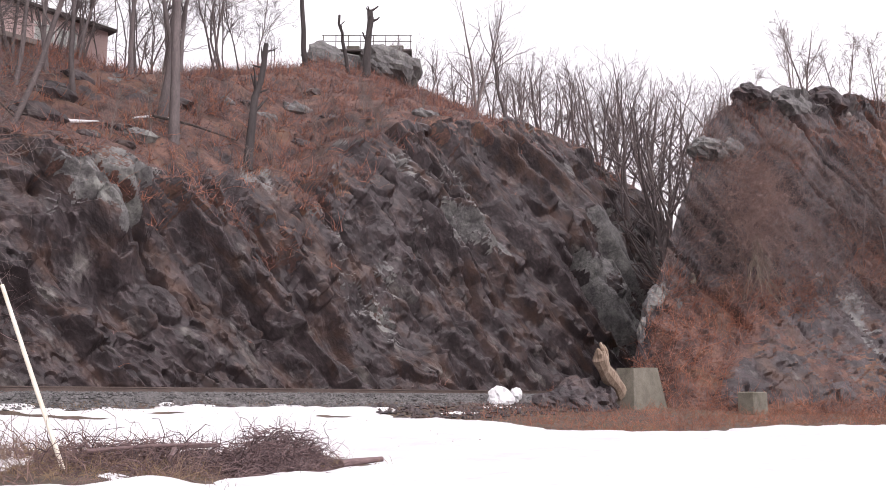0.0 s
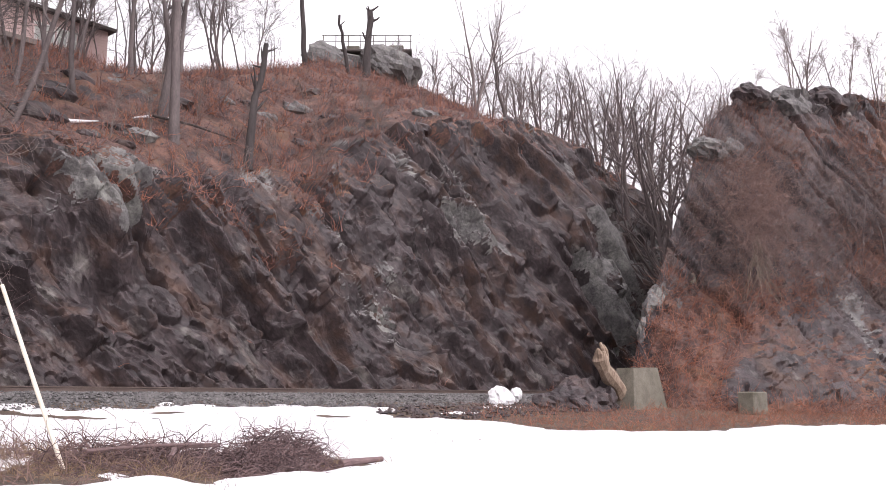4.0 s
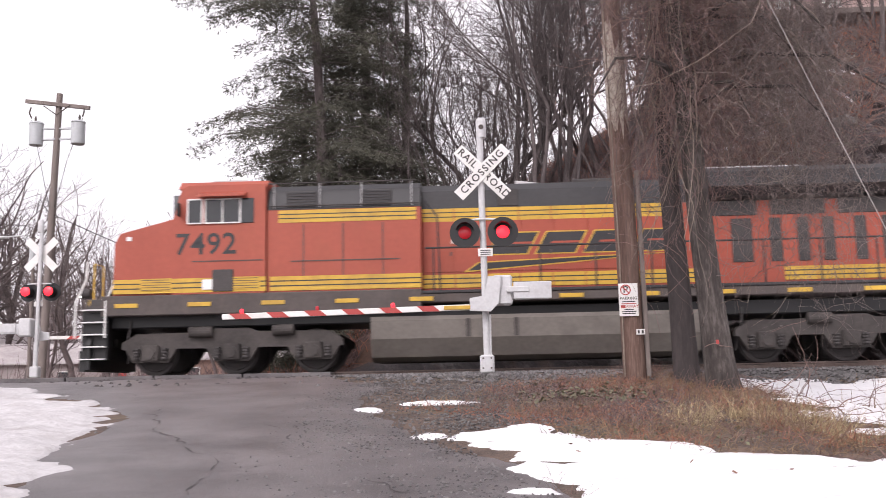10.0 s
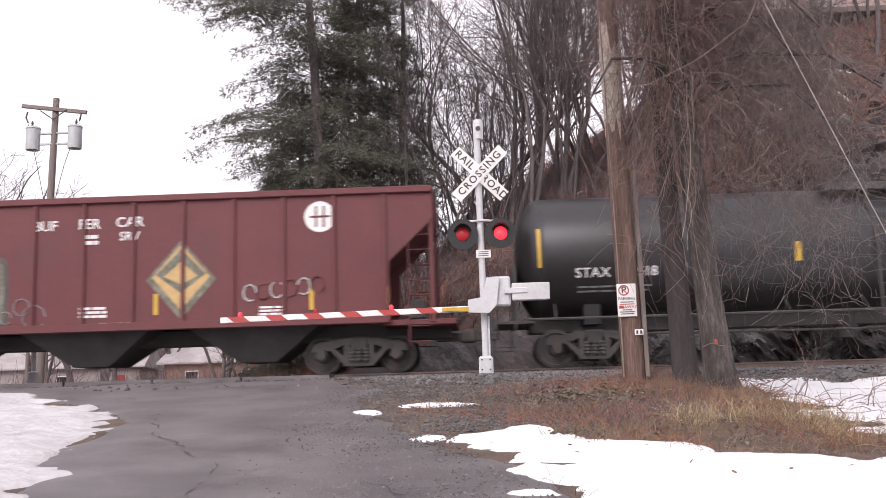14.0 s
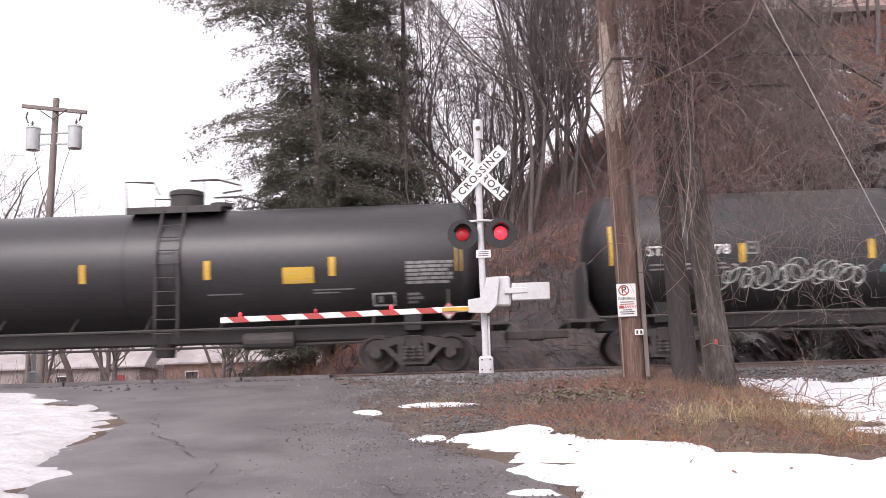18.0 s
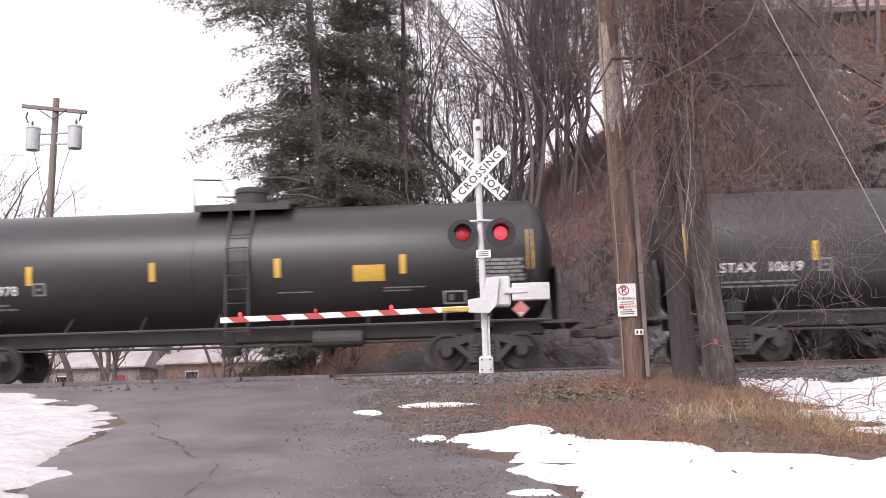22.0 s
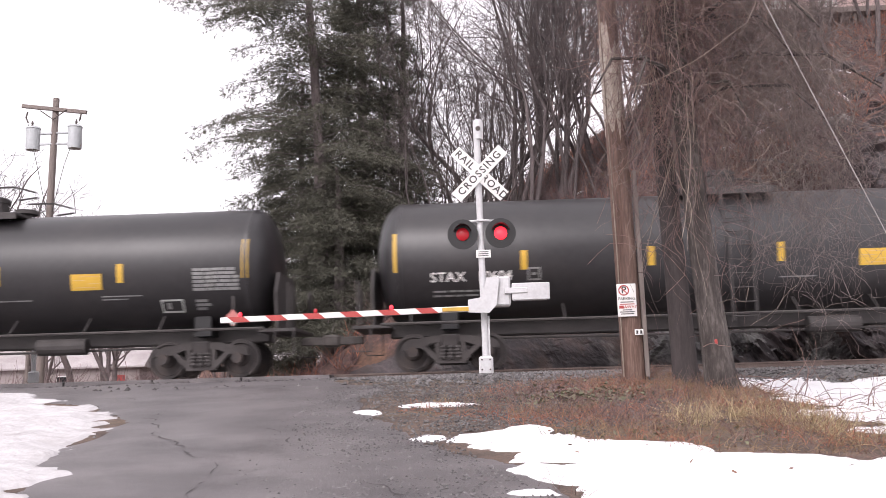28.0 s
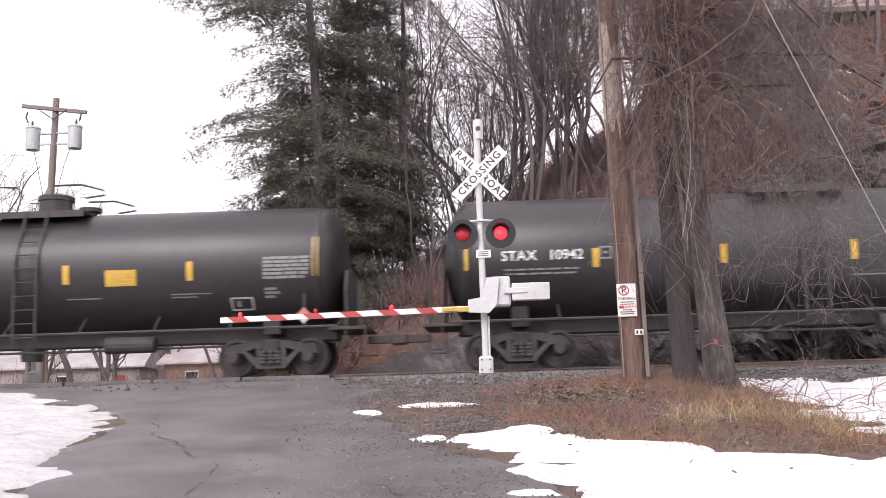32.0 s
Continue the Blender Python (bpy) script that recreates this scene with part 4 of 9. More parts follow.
MASS_TOP = [(92, 20.4, 19), (66, 20.4, 17.5), (52, 20.5, 14.8), (44, 20.5, 12.0), (43.2, 20.2, 11.6), (45, 20.0, 14.2), (48, 19.6, 16.2), (52, 18.8, 17.2), (56.5, 17.8, 18.2), (66, 15.6, 19.4), (96, 8, 22)]
MASS_BACK = [(92, 18, 18), (72, 19, 17), (60, 19, 15.5), (54, 19.5, 14), (54, 19.2, 14), (55, 18.8, 15), (57, 18, 16.5), (60, 17, 17.5), (64, 16, 18), (74, 13, 19), (104, 6, 21)]


def mass_relief(P, T):
    x, y, z = P[..., 0], P[..., 1], P[..., 2]
    big, fine = strata(x * 0.35 - y * 1.0, z, y, 200)
    d = 0.7 * big * (0.3 + 0.75 * smooth(0.6, 1.6, T + 0.6 * vnoise(x * 0.3, y * 0.3, z * 0.3, 7)))
    d += 0.3 * fbm(x * 0.5, y * 0.5, z * 0.5, 4, 64)
    cut = smooth(19.3, 20.3, y)
    d = (d + 0.9 * fine) * smooth(0.0, 0.06, T) * (1 - 0.35 * cut)
    Q = P.copy()
    Q[..., 0] -= d * 0.6 * (1 - 0.3 * cut)
    Q[..., 1] += d * 0.45 * np.where(cut > 0.5, -0.4, -1)
    Q[..., 2] += d * 0.4
    return Q


MP, MF, MT = loft([MASS_BASE, MASS_SHOULDER, MASS_TOP, MASS_BACK], 620, (80, 130, 12), mass_relief)
MV = MP.reshape(-1, 3)
# leaves lie on the fan beside the footing and on the brow; bare slabs stand between
big = vnoise(MP[..., 0] * 0.22, MP[..., 1] * 0.3, MP[..., 2] * 0.22, 55)
fan = smooth(6.0, 4.2, MP[..., 2]) * smooth(16.4, 17.4, MP[..., 1]) + np.exp(-((MP[..., 0] - 55) / 5) ** 2 - ((MP[..., 2] - 6.0) / 1.8) ** 2) + smooth(-0.2, -0.8, MP[..., 2])
mscore = (-0.04 + 0.35 * big + 0.55 * np.clip(fan, 0, 1) + 0.3 * smooth(12.5, 14.5, MP[..., 2]) - 0.8 * smooth(19.5, 20.2, MP[..., 1]) - 0.25 * smooth(1.75, 1.95, MT)).reshape(-1)
mass_kind, MC, _ = split_faces(MV, MF, 2.2 * mscore, 0.78, 0.35, 0.0)
me = array_mesh("rock_outcrop", MV, MF, [ROCK, LITTER, PALE_ROCK], True)
me.set_sharp_from_angle(angle=radians(9))
me.polygons.foreach_set("material_index", mass_kind)
tagged(new("rock_outcrop", me), "steep rock outcrop with leaf litter and tangled brush", "cliff", kind="structure")


HILL = mathutils.bvhtree.BVHTree.FromPolygons([tuple(p) for p in np.concatenate([CV, MV])], [tuple(f) for f in np.concatenate([CF, MF + len(CV)])])


def land_z(x, y):
    """Height of the top surface of the land at a place in plan."""
    hit = HILL.ray_cast(Vector((x, y, 200)), Vector((0, 0, -1)))
    g = float(ground_z(np.array(x), np.array(y)))
    return max(g, hit[0].z) if hit[0] is not None else g

# ---------------------------------------------------------------- the train
SPEED = 13.5
SIDE_A = Matrix.Rotation(radians(90), 4, "X")
SIDE_B = Matrix.Rotation(radians(180), 4, "Z") @ SIDE_A


def on_side(s, x, y, z, tilt=0.0):
    """Pose of something flat painted on the side s (-1 near, +1 far) at half width y."""
    return Matrix.Translation((x, s * y, z)) @ (SIDE_A if s < 0 else SIDE_B) @ Matrix.Rotation(tilt, 4, "X")


def wheel_mesh(radius, steel):
    return Shape().lathe([(0.09, -0.075), (radius * 0.35, -0.075), (radius * 0.42, -0.04), (radius * 0.8, -0.03), (radius * 0.86, -0.07), (radius, -0.065), (radius + 0.004, 0.05), (radius + 0.028, 0.058), (radius + 0.02, 0.08), (radius * 0.86, 0.08), (radius * 0.8, 0.0), (radius * 0.3, 0.02), (0.09, 0.06)], 28, "y").mesh("wheel", steel, True)


WHEEL_BIG, WHEEL_SMALL = wheel_mesh(0.52, BLACK), wheel_mesh(0.445, CARTRUCK)


def wheelset(parent, x, radius):
    me = WHEEL_BIG if radius > 0.5 else WHEEL_SMALL
    for s in (-1, 1):
        part("wheel", me, TRUCK, parent, at=Matrix.Translation((x, s * 0.76, radius)) @ Matrix.Rotation(0 if s < 0 else math.pi, 4, "Z"))
    part("axle", Shape().cyl((x, -0.72, radius), (x, 0.72, radius), 0.085, n=10), TRUCK, parent)


def coupler(parent, x, d):
    s = Shape().box((x - d * 0.35, 0, 0.84), (0.7, 0.16, 0.2), 0.02).box((x, 0, 0.84), (0.26, 0.3, 0.3), 0.05).box((x + d * 0.1, 0.1, 0.84), (0.16, 0.1, 0.26), 0.03)
    part("coupler", s, TRUCK, parent)


def loco_truck(parent, xs):
    c, lo, hi = sum(xs) / 3, min(xs) - 0.7, max(xs) + 0.7
    truck = None
    for s in (-1, 1):
        y0, y1 = s * 1.02, s * 1.2
        outline = [(lo, 0.78), (lo + 0.35, 0.98), (c - 0.6, 1.0), (c - 0.4, 1.08), (c + 0.4, 1.08), (c + 0.6, 1.0), (hi - 0.35, 0.98), (hi, 0.78), (hi, 0.62)]
        for x in sorted(xs, reverse=True):
            outline += [(x + 0.62, 0.62), (x + 0.42, 0.30), (x - 0.42, 0.30), (x - 0.62, 0.62)]
        outline += [(lo, 0.62)]
        sh = Shape().prism(outline, y0, y1)
        frame_part = part("truck_frame", sh, TRUCK, parent, "dust-coated cast steel truck frame")
        truck = truck or frame_part
        for x in xs:
            part("journal_box", Shape().box((x, s * 1.24, 0.52), (0.42, 0.14, 0.4), 0.03).cyl((x, s * 1.3, 0.52), (x, s * 1.36, 0.52), 0.14, n=16), TRUCK, frame_part)
            for dx in (-0.34, 0.34):
                part("coil_spring", Shape().lathe([(0.07 + 0.02 * (k % 2), 0.36 + 0.035 * k) for k in range(9)], 10, "z", (x + dx, s * 1.22, 0)), BLACK, frame_part)
        part("brake_cylinder", Shape().cyl((c - 1.0, s * 1.27, 1.0), (c - 0.45, s * 1.27, 1.0), 0.13, n=14), TRUCK, frame_part)
        part("brake_cylinder", Shape().cyl((c + 1.0, s * 1.27, 1.0), (c + 1.5, s * 1.27, 1.02), 0.13, n=14), TRUCK, frame_part)
        part("sand_pipe", Shape().tube([(lo + 0.2, s * 1.18, 1.3), (lo + 0.15, s * 1.2, 0.9), (lo + 0.05, s * 0.9, 0.3)], 0.025), BLACK, frame_part)
    for x in xs:
        wheelset(parent, x, 0.52)


def letters_block(parent, s, x0, x1, z0, z1, y, dark, trim):
    """The slanted emblem on the hood: four leaning blocks with cut-outs over a tapering blade, plain shapes only."""
    w = (x1 - x0) / 4.0
    h = z1 - z0
    f = 1 if s < 0 else -1
    xm = (x0 + x1) / 2

    def P(a, b):
        lean = 0.55 * b * h
        return (xm + f * (x0 + a * w + lean - xm), z0 + b * h)

    blocks = [[(k, 0), (k, 1), (k + 0.8, 1), (k + 0.8, 0)] for k in range(4)]
    for b in blocks:
        part("emblem", Shape().prism([P(*q) for q in b], s * y, s * (y + 0.006)), dark, parent)
        if trim:
            cx = sum(q[0] for q in b) / len(b)
            part("emblem_edge", Shape().prism([P(cx + (q[0] - cx) * 1.09, 0.5 + (q[1] - 0.5) * 1.12) for q in b], s * (y - 0.002), s * (y + 0.003)), trim, parent)
    for k in range(4):
        a0 = k + 0.2
        part("emblem_gap", Shape().prism([P(a0, 0.46), P(a0 + 0.6, 0.46), P(a0 + 0.6, 0.56), P(a0, 0.56)], s * (y + 0.004), s * (y + 0.009)), ORANGE, parent)
    bl = [(-0.25, -0.78), (-0.1, -0.42), (2.0, -0.26), (3.6, -0.16), (2.0, -0.42)]
    part("emblem_blade", Shape().prism([P(*q) for q in bl], s * y, s * (y + 0.006)), dark, parent)
    if trim:
        bt = [(-0.33, -0.86), (-0.12, -0.36), (2.0, -0.2), (3.8, -0.12), (2.0, -0.48)]
        part("emblem_edge", Shape().prism([P(*q) for q in bt], s * (y - 0.002), s * (y + 0.003)), trim, parent)


def locomotive(number, label, paint, reservoirs, lamp):
    """A six-axle diesel, cab towards -x, origin between its couplers on the rails."""
    loco = thing("diesel_locomotive", label, "locomotive", "locomotives of the train")
    # running gear and frame
    loco_truck(loco, [-9.2, -7.25, -5.3])
    loco_truck(loco, [5.3, 7.25, 9.2])
    part("underframe", Shape().box((0, 0, 1.3), (20.4, 2.3, 0.36), 0.03), JET, loco)
    part("front_sill", Shape().box((-6.5, 0, 1.64), (7.6, 3.06, 0.48), 0.02), SILL, loco, "grey-brown dusty side sill")
    part("walkway", Shape().box((3.9, 0, 1.8), (13.2, 3.06, 0.07), 0.01), DARK, loco)
    part("side_sill", Shape().box((3.9, 0, 1.66), (13.2, 3.0, 0.22), 0.02), SILL, loco)
    for s in (-1, 1):
        for k in range(12):
            x = -9.7 + k * 1.75
            part("reflector", Shape().box((x, s * 1.54, 1.64), (0.55, 0.02, 0.1), 0.004), YELLOW, loco, "small yellow reflective plate")
    for x, d in ((-11.15, -1), (11.15, 1)):
        coupler(loco, x, d)
    # fuel tank
    if reservoirs:
        part("fuel_tank", Shape().prism([(-1.45, 0.95), (-1.45, 0.5), (-1.1, 0.22), (1.1, 0.22), (1.45, 0.5), (1.45, 0.95)], -3.9, 3.8, "x"), FUEL, loco, "dusty grey fuel tank")
        for s in (-1, 1):
            for x in (-1.75, 0.55):
                part("air_reservoir", Shape().lathe([(0.02, x), (0.2, x + 0.05), (0.23, x + 0.15), (0.23, x + 1.65), (0.2, x + 1.75), (0.02, x + 1.8)], 18, "x", (0, s * 1.27, 1.2)), SILVER, loco, "silver air reservoir", True)
            part("equipment_box", Shape().box((-3.2, s * 1.25, 1.12), (1.2, 0.4, 0.42), 0.03), FUEL, loco)
            part("equipment_box", Shape().box((3.3, s * 1.25, 1.12), (0.9, 0.4, 0.42), 0.03), SILVER, loco)
    else:
        part("fuel_tank", Shape().prism([(-1.4, 1.25), (-1.52, 1.15), (-1.52, 0.72), (-1.3, 0.3), (-0.9, 0.2), (0.9, 0.2), (1.3, 0.3), (1.52, 0.72), (1.52, 1.15), (1.4, 1.25)], -3.9, 3.75, "x"), FUEL, loco, "dusty grey fuel tank with dark streaks")
        for s in (-1, 1):
            for x in (-1.62, -0.5):
                part("tank_strap", Shape().box((x, s * 1.53, 0.95), (0.1, 0.02, 0.42), 0.004), TRUCK, loco)
    # nose and cab
    part("nose", Shape().prism([(-10.05, 1.88), (-10.05, 3.12), (-9.93, 3.38), (-8.5, 3.74), (-8.3, 1.88)], -1.45, 1.45), paint, loco, "orange short hood nose")
    part("nose_top", Shape().prism([(-9.88, 3.4), (-8.6, 3.72), (-8.6, 3.75), (-9.88, 3.43)], -1.2, 1.2), DARK, loco, "dark anti-glare nose top")
    part("cab", Shape().prism([(-8.62, 1.88), (-8.62, 3.7), (-8.42, 4.42), (-8.25, 4.5), (-6.39, 4.5), (-6.39, 1.88)], -1.52, 1.52), paint, loco, "orange crew cab")
    part("cab_roof", Shape().prism([(-1.52, 4.42), (-1.3, 4.62), (-0.6, 4.7), (0.6, 4.7), (1.3, 4.62), (1.52, 4.42)], -8.5, -6.36, "x"), paint, loco, "orange cab roof")
    part("roof_antenna_box", Shape().box((-7.5, 0, 4.76), (0.9, 1.1, 0.14), 0.02), SILVER, loco)
    for s in (-1, 1):
        part("windshield", Shape().prism([(s * 0.12, 3.8), (s * 1.38, 3.8), (s * 1.38, 4.3), (s * 0.12, 4.34)], -8.66, -8.4, "x"), WINDSHIELD, loco, "windshield with the sky's reflection painted pale")
        win = part("cab_window", Shape().box((-7.47, s * 1.525, 3.86), (1.6, 0.03, 0.6), 0.01), GLASS, loco, "dark sliding cab side windows")
        for x0, x1 in ((-8.26, -7.92), (-7.84, -7.42), (-7.42, -7.0)):
            for x in (x0, x1):
                part("window_frame", Shape().box((x, s * 1.55, 3.86), (0.04, 0.03, 0.6), 0.006), WHITE, win, "bare metal sash")
            for z in (3.57, 4.15):
                part("window_frame", Shape().box(((x0 + x1) / 2, s * 1.55, z), (x1 - x0, 0.028, 0.035), 0.006), WHITE, win)
        part("window_bar", Shape().box((-7.88, s * 1.545, 3.86), (0.05, 0.028, 0.62), 0.006), paint, win)
        part("sunshade", Shape().prism([(s * 1.52, 4.26), (s * 1.8, 4.17), (s * 1.8, 4.2), (s * 1.52, 4.31)], -7.98, -6.85, "x"), paint, loco, "orange window awning")
        part("number_board", Shape().box((-8.52, s * 0.62, 4.5), (0.2, 0.6, 0.2), 0.02), BLACK, loco)
        words(number, 0.17, WHITE, loco, pose(-8.625, s * 0.62, 4.5, 90, 0, -90), "board_number")
        words(number, 0.72, DARK, loco, on_side(s, -7.82, 1.526, 3.05), "cab_number", spacing=1.05, label="dark cab number")
        if not reservoirs:
            # no hollow is cut: a flat dark plate stands for the recess's shade
            part("step_well", Shape().box((-7.4, s * 1.54, 2.19), (0.5, 0.03, 0.52), 0.01), BLACK, loco, "dark plate painted for the shade in a cab-side recess")
        part("white_placard", Shape().box((-8.95 + 1.2, s * 1.545, 2.1), (0.28, 0.01, 0.24)), WHITE, loco)
        part("class_light", Shape().box((-9.7, s * 1.46, 3.25), (0.12, 0.02, 0.1), 0.005), WHITE, loco)
        part("mirror", Shape().box((-8.45, s * 1.66, 3.9), (0.04, 0.2, 0.32), 0.01), BLACK, loco)
        part("cab_seam", Shape().box((-7.3, s * 1.524, 2.66), (1.7, 0.012, 0.025)), SILL, loco)
    part("nose_door", Shape().box((-10.06, 0.55, 2.7), (0.04, 0.6, 1.5), 0.01), paint, loco)
    part("nose_window", Shape().cyl((-10.05, 0.55, 3.15), (-10.1, 0.55, 3.15), 0.16, n=18), GLASS, loco)
    part("headlight_case", Shape().box((-10.06, 0.0, 3.18), (0.1, 0.26, 0.5), 0.04), paint, loco)
    for z in (3.05, 3.3):
        part("headlight", Shape().cyl((-10.1, 0, z), (-10.14, 0, z), 0.1, n=16), lamp, loco, "round headlight")
    for s in (-1, 1):
        part("ditch_light", Shape().cyl((-10.75, s * 1.05, 2.0), (-10.98, s * 1.05, 2.0), 0.12, n=16), BLACK, loco)
        part("ditch_light_lens", Shape().cyl((-10.985, s * 1.05, 2.0), (-10.995, s * 1.05, 2.0), 0.1, n=16), lamp, loco, "round ditch light")
    for k, w in enumerate((0.5, 0.42, 0.42, 0.42)):
        y = -1.1 + k * 0.72
        part("emblem", Shape().prism([(y - 0.2, 2.62), (y + 0.22, 2.66), (y + 0.3, 2.95), (y - 0.1, 2.9)], -10.07, -10.055, "x"), DARK, loco)
    part("nose_stripe", Shape().box((-10.06, 0, 2.02), (0.03, 2.9, 0.13), 0.004), YELLOW, loco)
    # stripes along the body
    for s in (-1, 1):
        for z, h, m, lift in ((2.09, 0.34, YELLOW, 0.0), (2.035, 0.028, DARK, 0.003), (2.15, 0.028, DARK, 0.003)):
            part("stripe", Shape().box((-8.2, s * (1.523 + lift), z), (3.66, 0.012, h)), m, loco, "yellow band" if m == YELLOW else "dark pinstripe")
            part("stripe", Shape().box((-4.5, s * (1.443 + lift), z), (3.6, 0.012, h)), m, loco, "yellow band" if m == YELLOW else "dark pinstripe")
        for x in (-9.0, -6.9):
            grille = part("vent_grille", Shape().box((x, s * 1.53, 2.12), (0.75, 0.02, 0.3), 0.006), YELLOW, loco, "yellow louvred vent")
            for k in range(5):
                part("slat", Shape().box((x, s * 1.541, 2.0 + k * 0.058), (0.7, 0.008, 0.014)), SILL, grille)
    # equipment bay behind the cab
    part("equipment_bay", Shape().prism([(-1.43, 1.88), (-1.43, 3.86), (1.43, 3.86), (1.43, 1.88)], -6.37, -2.7, "x"), paint, loco, "orange equipment bay")
    part("bay_roof", Shape().prism([(-1.43, 3.87), (-1.3, 4.35), (-1.0, 4.52), (1.0, 4.52), (1.3, 4.35), (1.43, 3.87)], -6.36, -2.7, "x"), DARK, loco, "dark roof")
    for s in (-1, 1):
        for x in (-5.55, -3.75):
            grille = part("vent_grille", Shape().box((x, s * 1.4, 4.1), (0.72, 0.03, 0.42), 0.01), BLACK, loco)
            for k in range(6):
                part("slat", Shape().box((x, s * 1.42, 3.93 + k * 0.068), (0.68, 0.02, 0.03)), DARK, grille)
        for x in (-6.2, -5.1, -4.1, -2.9):
            part("roof_rail_post", Shape().tube([(x, s * 1.45, 3.9), (x, s * 1.47, 4.5)], 0.014), SILVER, loco)
        for z in (3.95, 4.5):
            part("roof_rail", Shape().tube([(-6.35, s * 1.47, z), (-2.75, s * 1.47, z)], 0.016), SIDEFRAME, loco)
        for z, h, m, lift in ((3.7, 0.3, YELLOW, 0.0), (3.65, 0.025, DARK, 0.003), (3.75, 0.025, DARK, 0.003)):
            part("upper_stripe", Shape().box((-4.45, s * (1.435 + lift), z), (3.3, 0.012, h)), m, loco, "yellow band" if m == YELLOW else "dark pinstripe")
        for x in (-5.5, -4.55, -3.6):
            part("bay_seam", Shape().box((x, s * 1.436, 2.7), (0.025, 0.012, 1.6)), SILL, loco)
        part("bay_seam", Shape().box((-4.5, s * 1.436, 2.62), (2.6, 0.014, 0.025)), SILL, loco)
    # long hood
    hw = 1.02
    part("long_hood", Shape().box((0.55, 0, 2.86), (6.5, 2 * hw, 2.0), 0.02), paint, loco, "orange engine hood")
    part("hood_roof", Shape().prism([(-hw - 0.01, 3.86), (-hw + 0.02, 4.3), (-0.7, 4.5), (0.7, 4.5), (hw - 0.02, 4.3), (hw + 0.01, 3.86)], -2.7, 3.85, "x"), DARK, loco, "dark hood roof")
    part("exhaust_stack", Shape().box((1.6, 0, 4.56), (1.1, 0.7, 0.2), 0.03), BLACK, loco)
    part("horn", Shape().cyl((0.3, 0.1, 4.62), (-0.35, 0.1, 4.62), 0.05, 0.13, n=12), SILVER, loco)
    part("radiator_body", Shape().box((7.15, 0, 2.86), (6.7, 2 * hw, 2.0), 0.02), paint, loco, "orange radiator section")
    part("radiator_roof", Shape().prism([(-1.25, 3.95), (-1.55, 4.12), (-1.55, 4.46), (-1.35, 4.6), (1.35, 4.6), (1.55, 4.46), (1.55, 4.12), (1.25, 3.95)], 3.85, 10.5, "x"), DARK, loco, "dark overhanging radiator wing")
    part("radiator_top", Shape().prism([(-1.3, 4.6), (-1.15, 4.68), (1.15, 4.68), (1.3, 4.6)], 3.9, 6.4, "x"), SILVER, loco, "light grey radiator cover")
    for s in (-1, 1):
        for x in (4.5, 6.1, 7.7):
            part("radiator_grille", Shape().box((x + 0.2, s * (hw + 0.01), 3.68), (1.3, 0.03, 0.36), 0.01), BLACK, loco, "black radiator intake")
        for x, w in ((4.95, 0.5), (5.75, 0.28), (6.4, 0.28), (7.0, 0.28), (7.75, 0.28), (8.4, 0.28)):
            part("hood_vent", Shape().box((x, s * (hw + 0.01), 2.9), (w, 0.03, 1.05), 0.01), BLACK, loco, "black vertical vent")
        part("hood_hatch", Shape().box((-0.6, s * (hw + 0.01), 4.1), (0.5, 0.03, 0.42), 0.01), BLACK, loco)
        for k in range(8):
            x = -2.3 + k * 0.8
            part("hood_door", Shape().box((x, s * (hw + 0.006), 2.95), (0.76, 0.024, 1.28), 0.006), paint, loco)
            part("door_latch", Shape().box((x + 0.3, s * (hw + 0.022), 2.75), (0.04, 0.02, 0.1)), SILL, loco)
        for k in range(17):
            x = -2.3 + k * 0.78
            for z, h, m, lift in ((2.09, 0.32, YELLOW, 0.0), (2.035, 0.028, DARK, 0.002), (2.15, 0.028, DARK, 0.002)):
                if k not in (9, 10):
                    part("stripe", Shape().box((x, s * (hw + 0.012 + lift), z), (0.755, 0.02, h)), m, loco)
            if k < 8:
                for z, h, m, lift in ((3.7, 0.32, YELLOW, 0.0), (3.65, 0.025, DARK, 0.002), (3.76, 0.025, DARK, 0.002)):
                    part("upper_stripe", Shape().box((x, s * (hw + 0.012 + lift), z), (0.755, 0.02, h)), m, loco)
        letters_block(loco, s, -1.1, 3.5, 2.72, 3.22, hw + 0.022, DARK, YELLOW)
        part("white_placard", Shape().box((-1.9, s * (hw + 0.03), 3.05), (0.16, 0.01, 0.1)), WHITE, loco)
        part("white_placard", Shape().box((8.95, s * (hw + 0.015), 3.45), (0.4, 0.01, 0.1)), WHITE, loco)
        # handrails along the walkway
        posts = [-2.4, -1.2, 0.1, 1.4, 2.7, 4.0, 5.3, 6.6, 7.9, 9.2, 10.2]
        for x in posts:
            part("handrail_post", Shape().tube([(x, s * 1.5, 1.8), (x, s * 1.5, 2.82)], 0.022), DARK, loco)
        part("handrail", Shape().tube([(-2.6, s * 1.5, 2.84), (10.3, s * 1.5, 2.84)], 0.022), DARK, loco)
        part("inclined_rail", Shape().tube([(-2.65, s * 1.47, 4.1), (-2.3, s * 1.5, 3.6), (-2.25, s * 1.5, 1.82)], 0.022), DARK, loco)
    # end platforms, steps and end rails
    for d in (-1, 1):
        e = d * 10.6
        part("end_platform", Shape().box((e - d * 0.28, 0, 1.66), (0.75, 3.0, 0.3), 0.02), BLACK, loco)
        part("end_sill", Shape().box((e, 0, 1.72), (0.1, 3.0, 0.16), 0.01), YELLOW, loco, "yellow end sill")
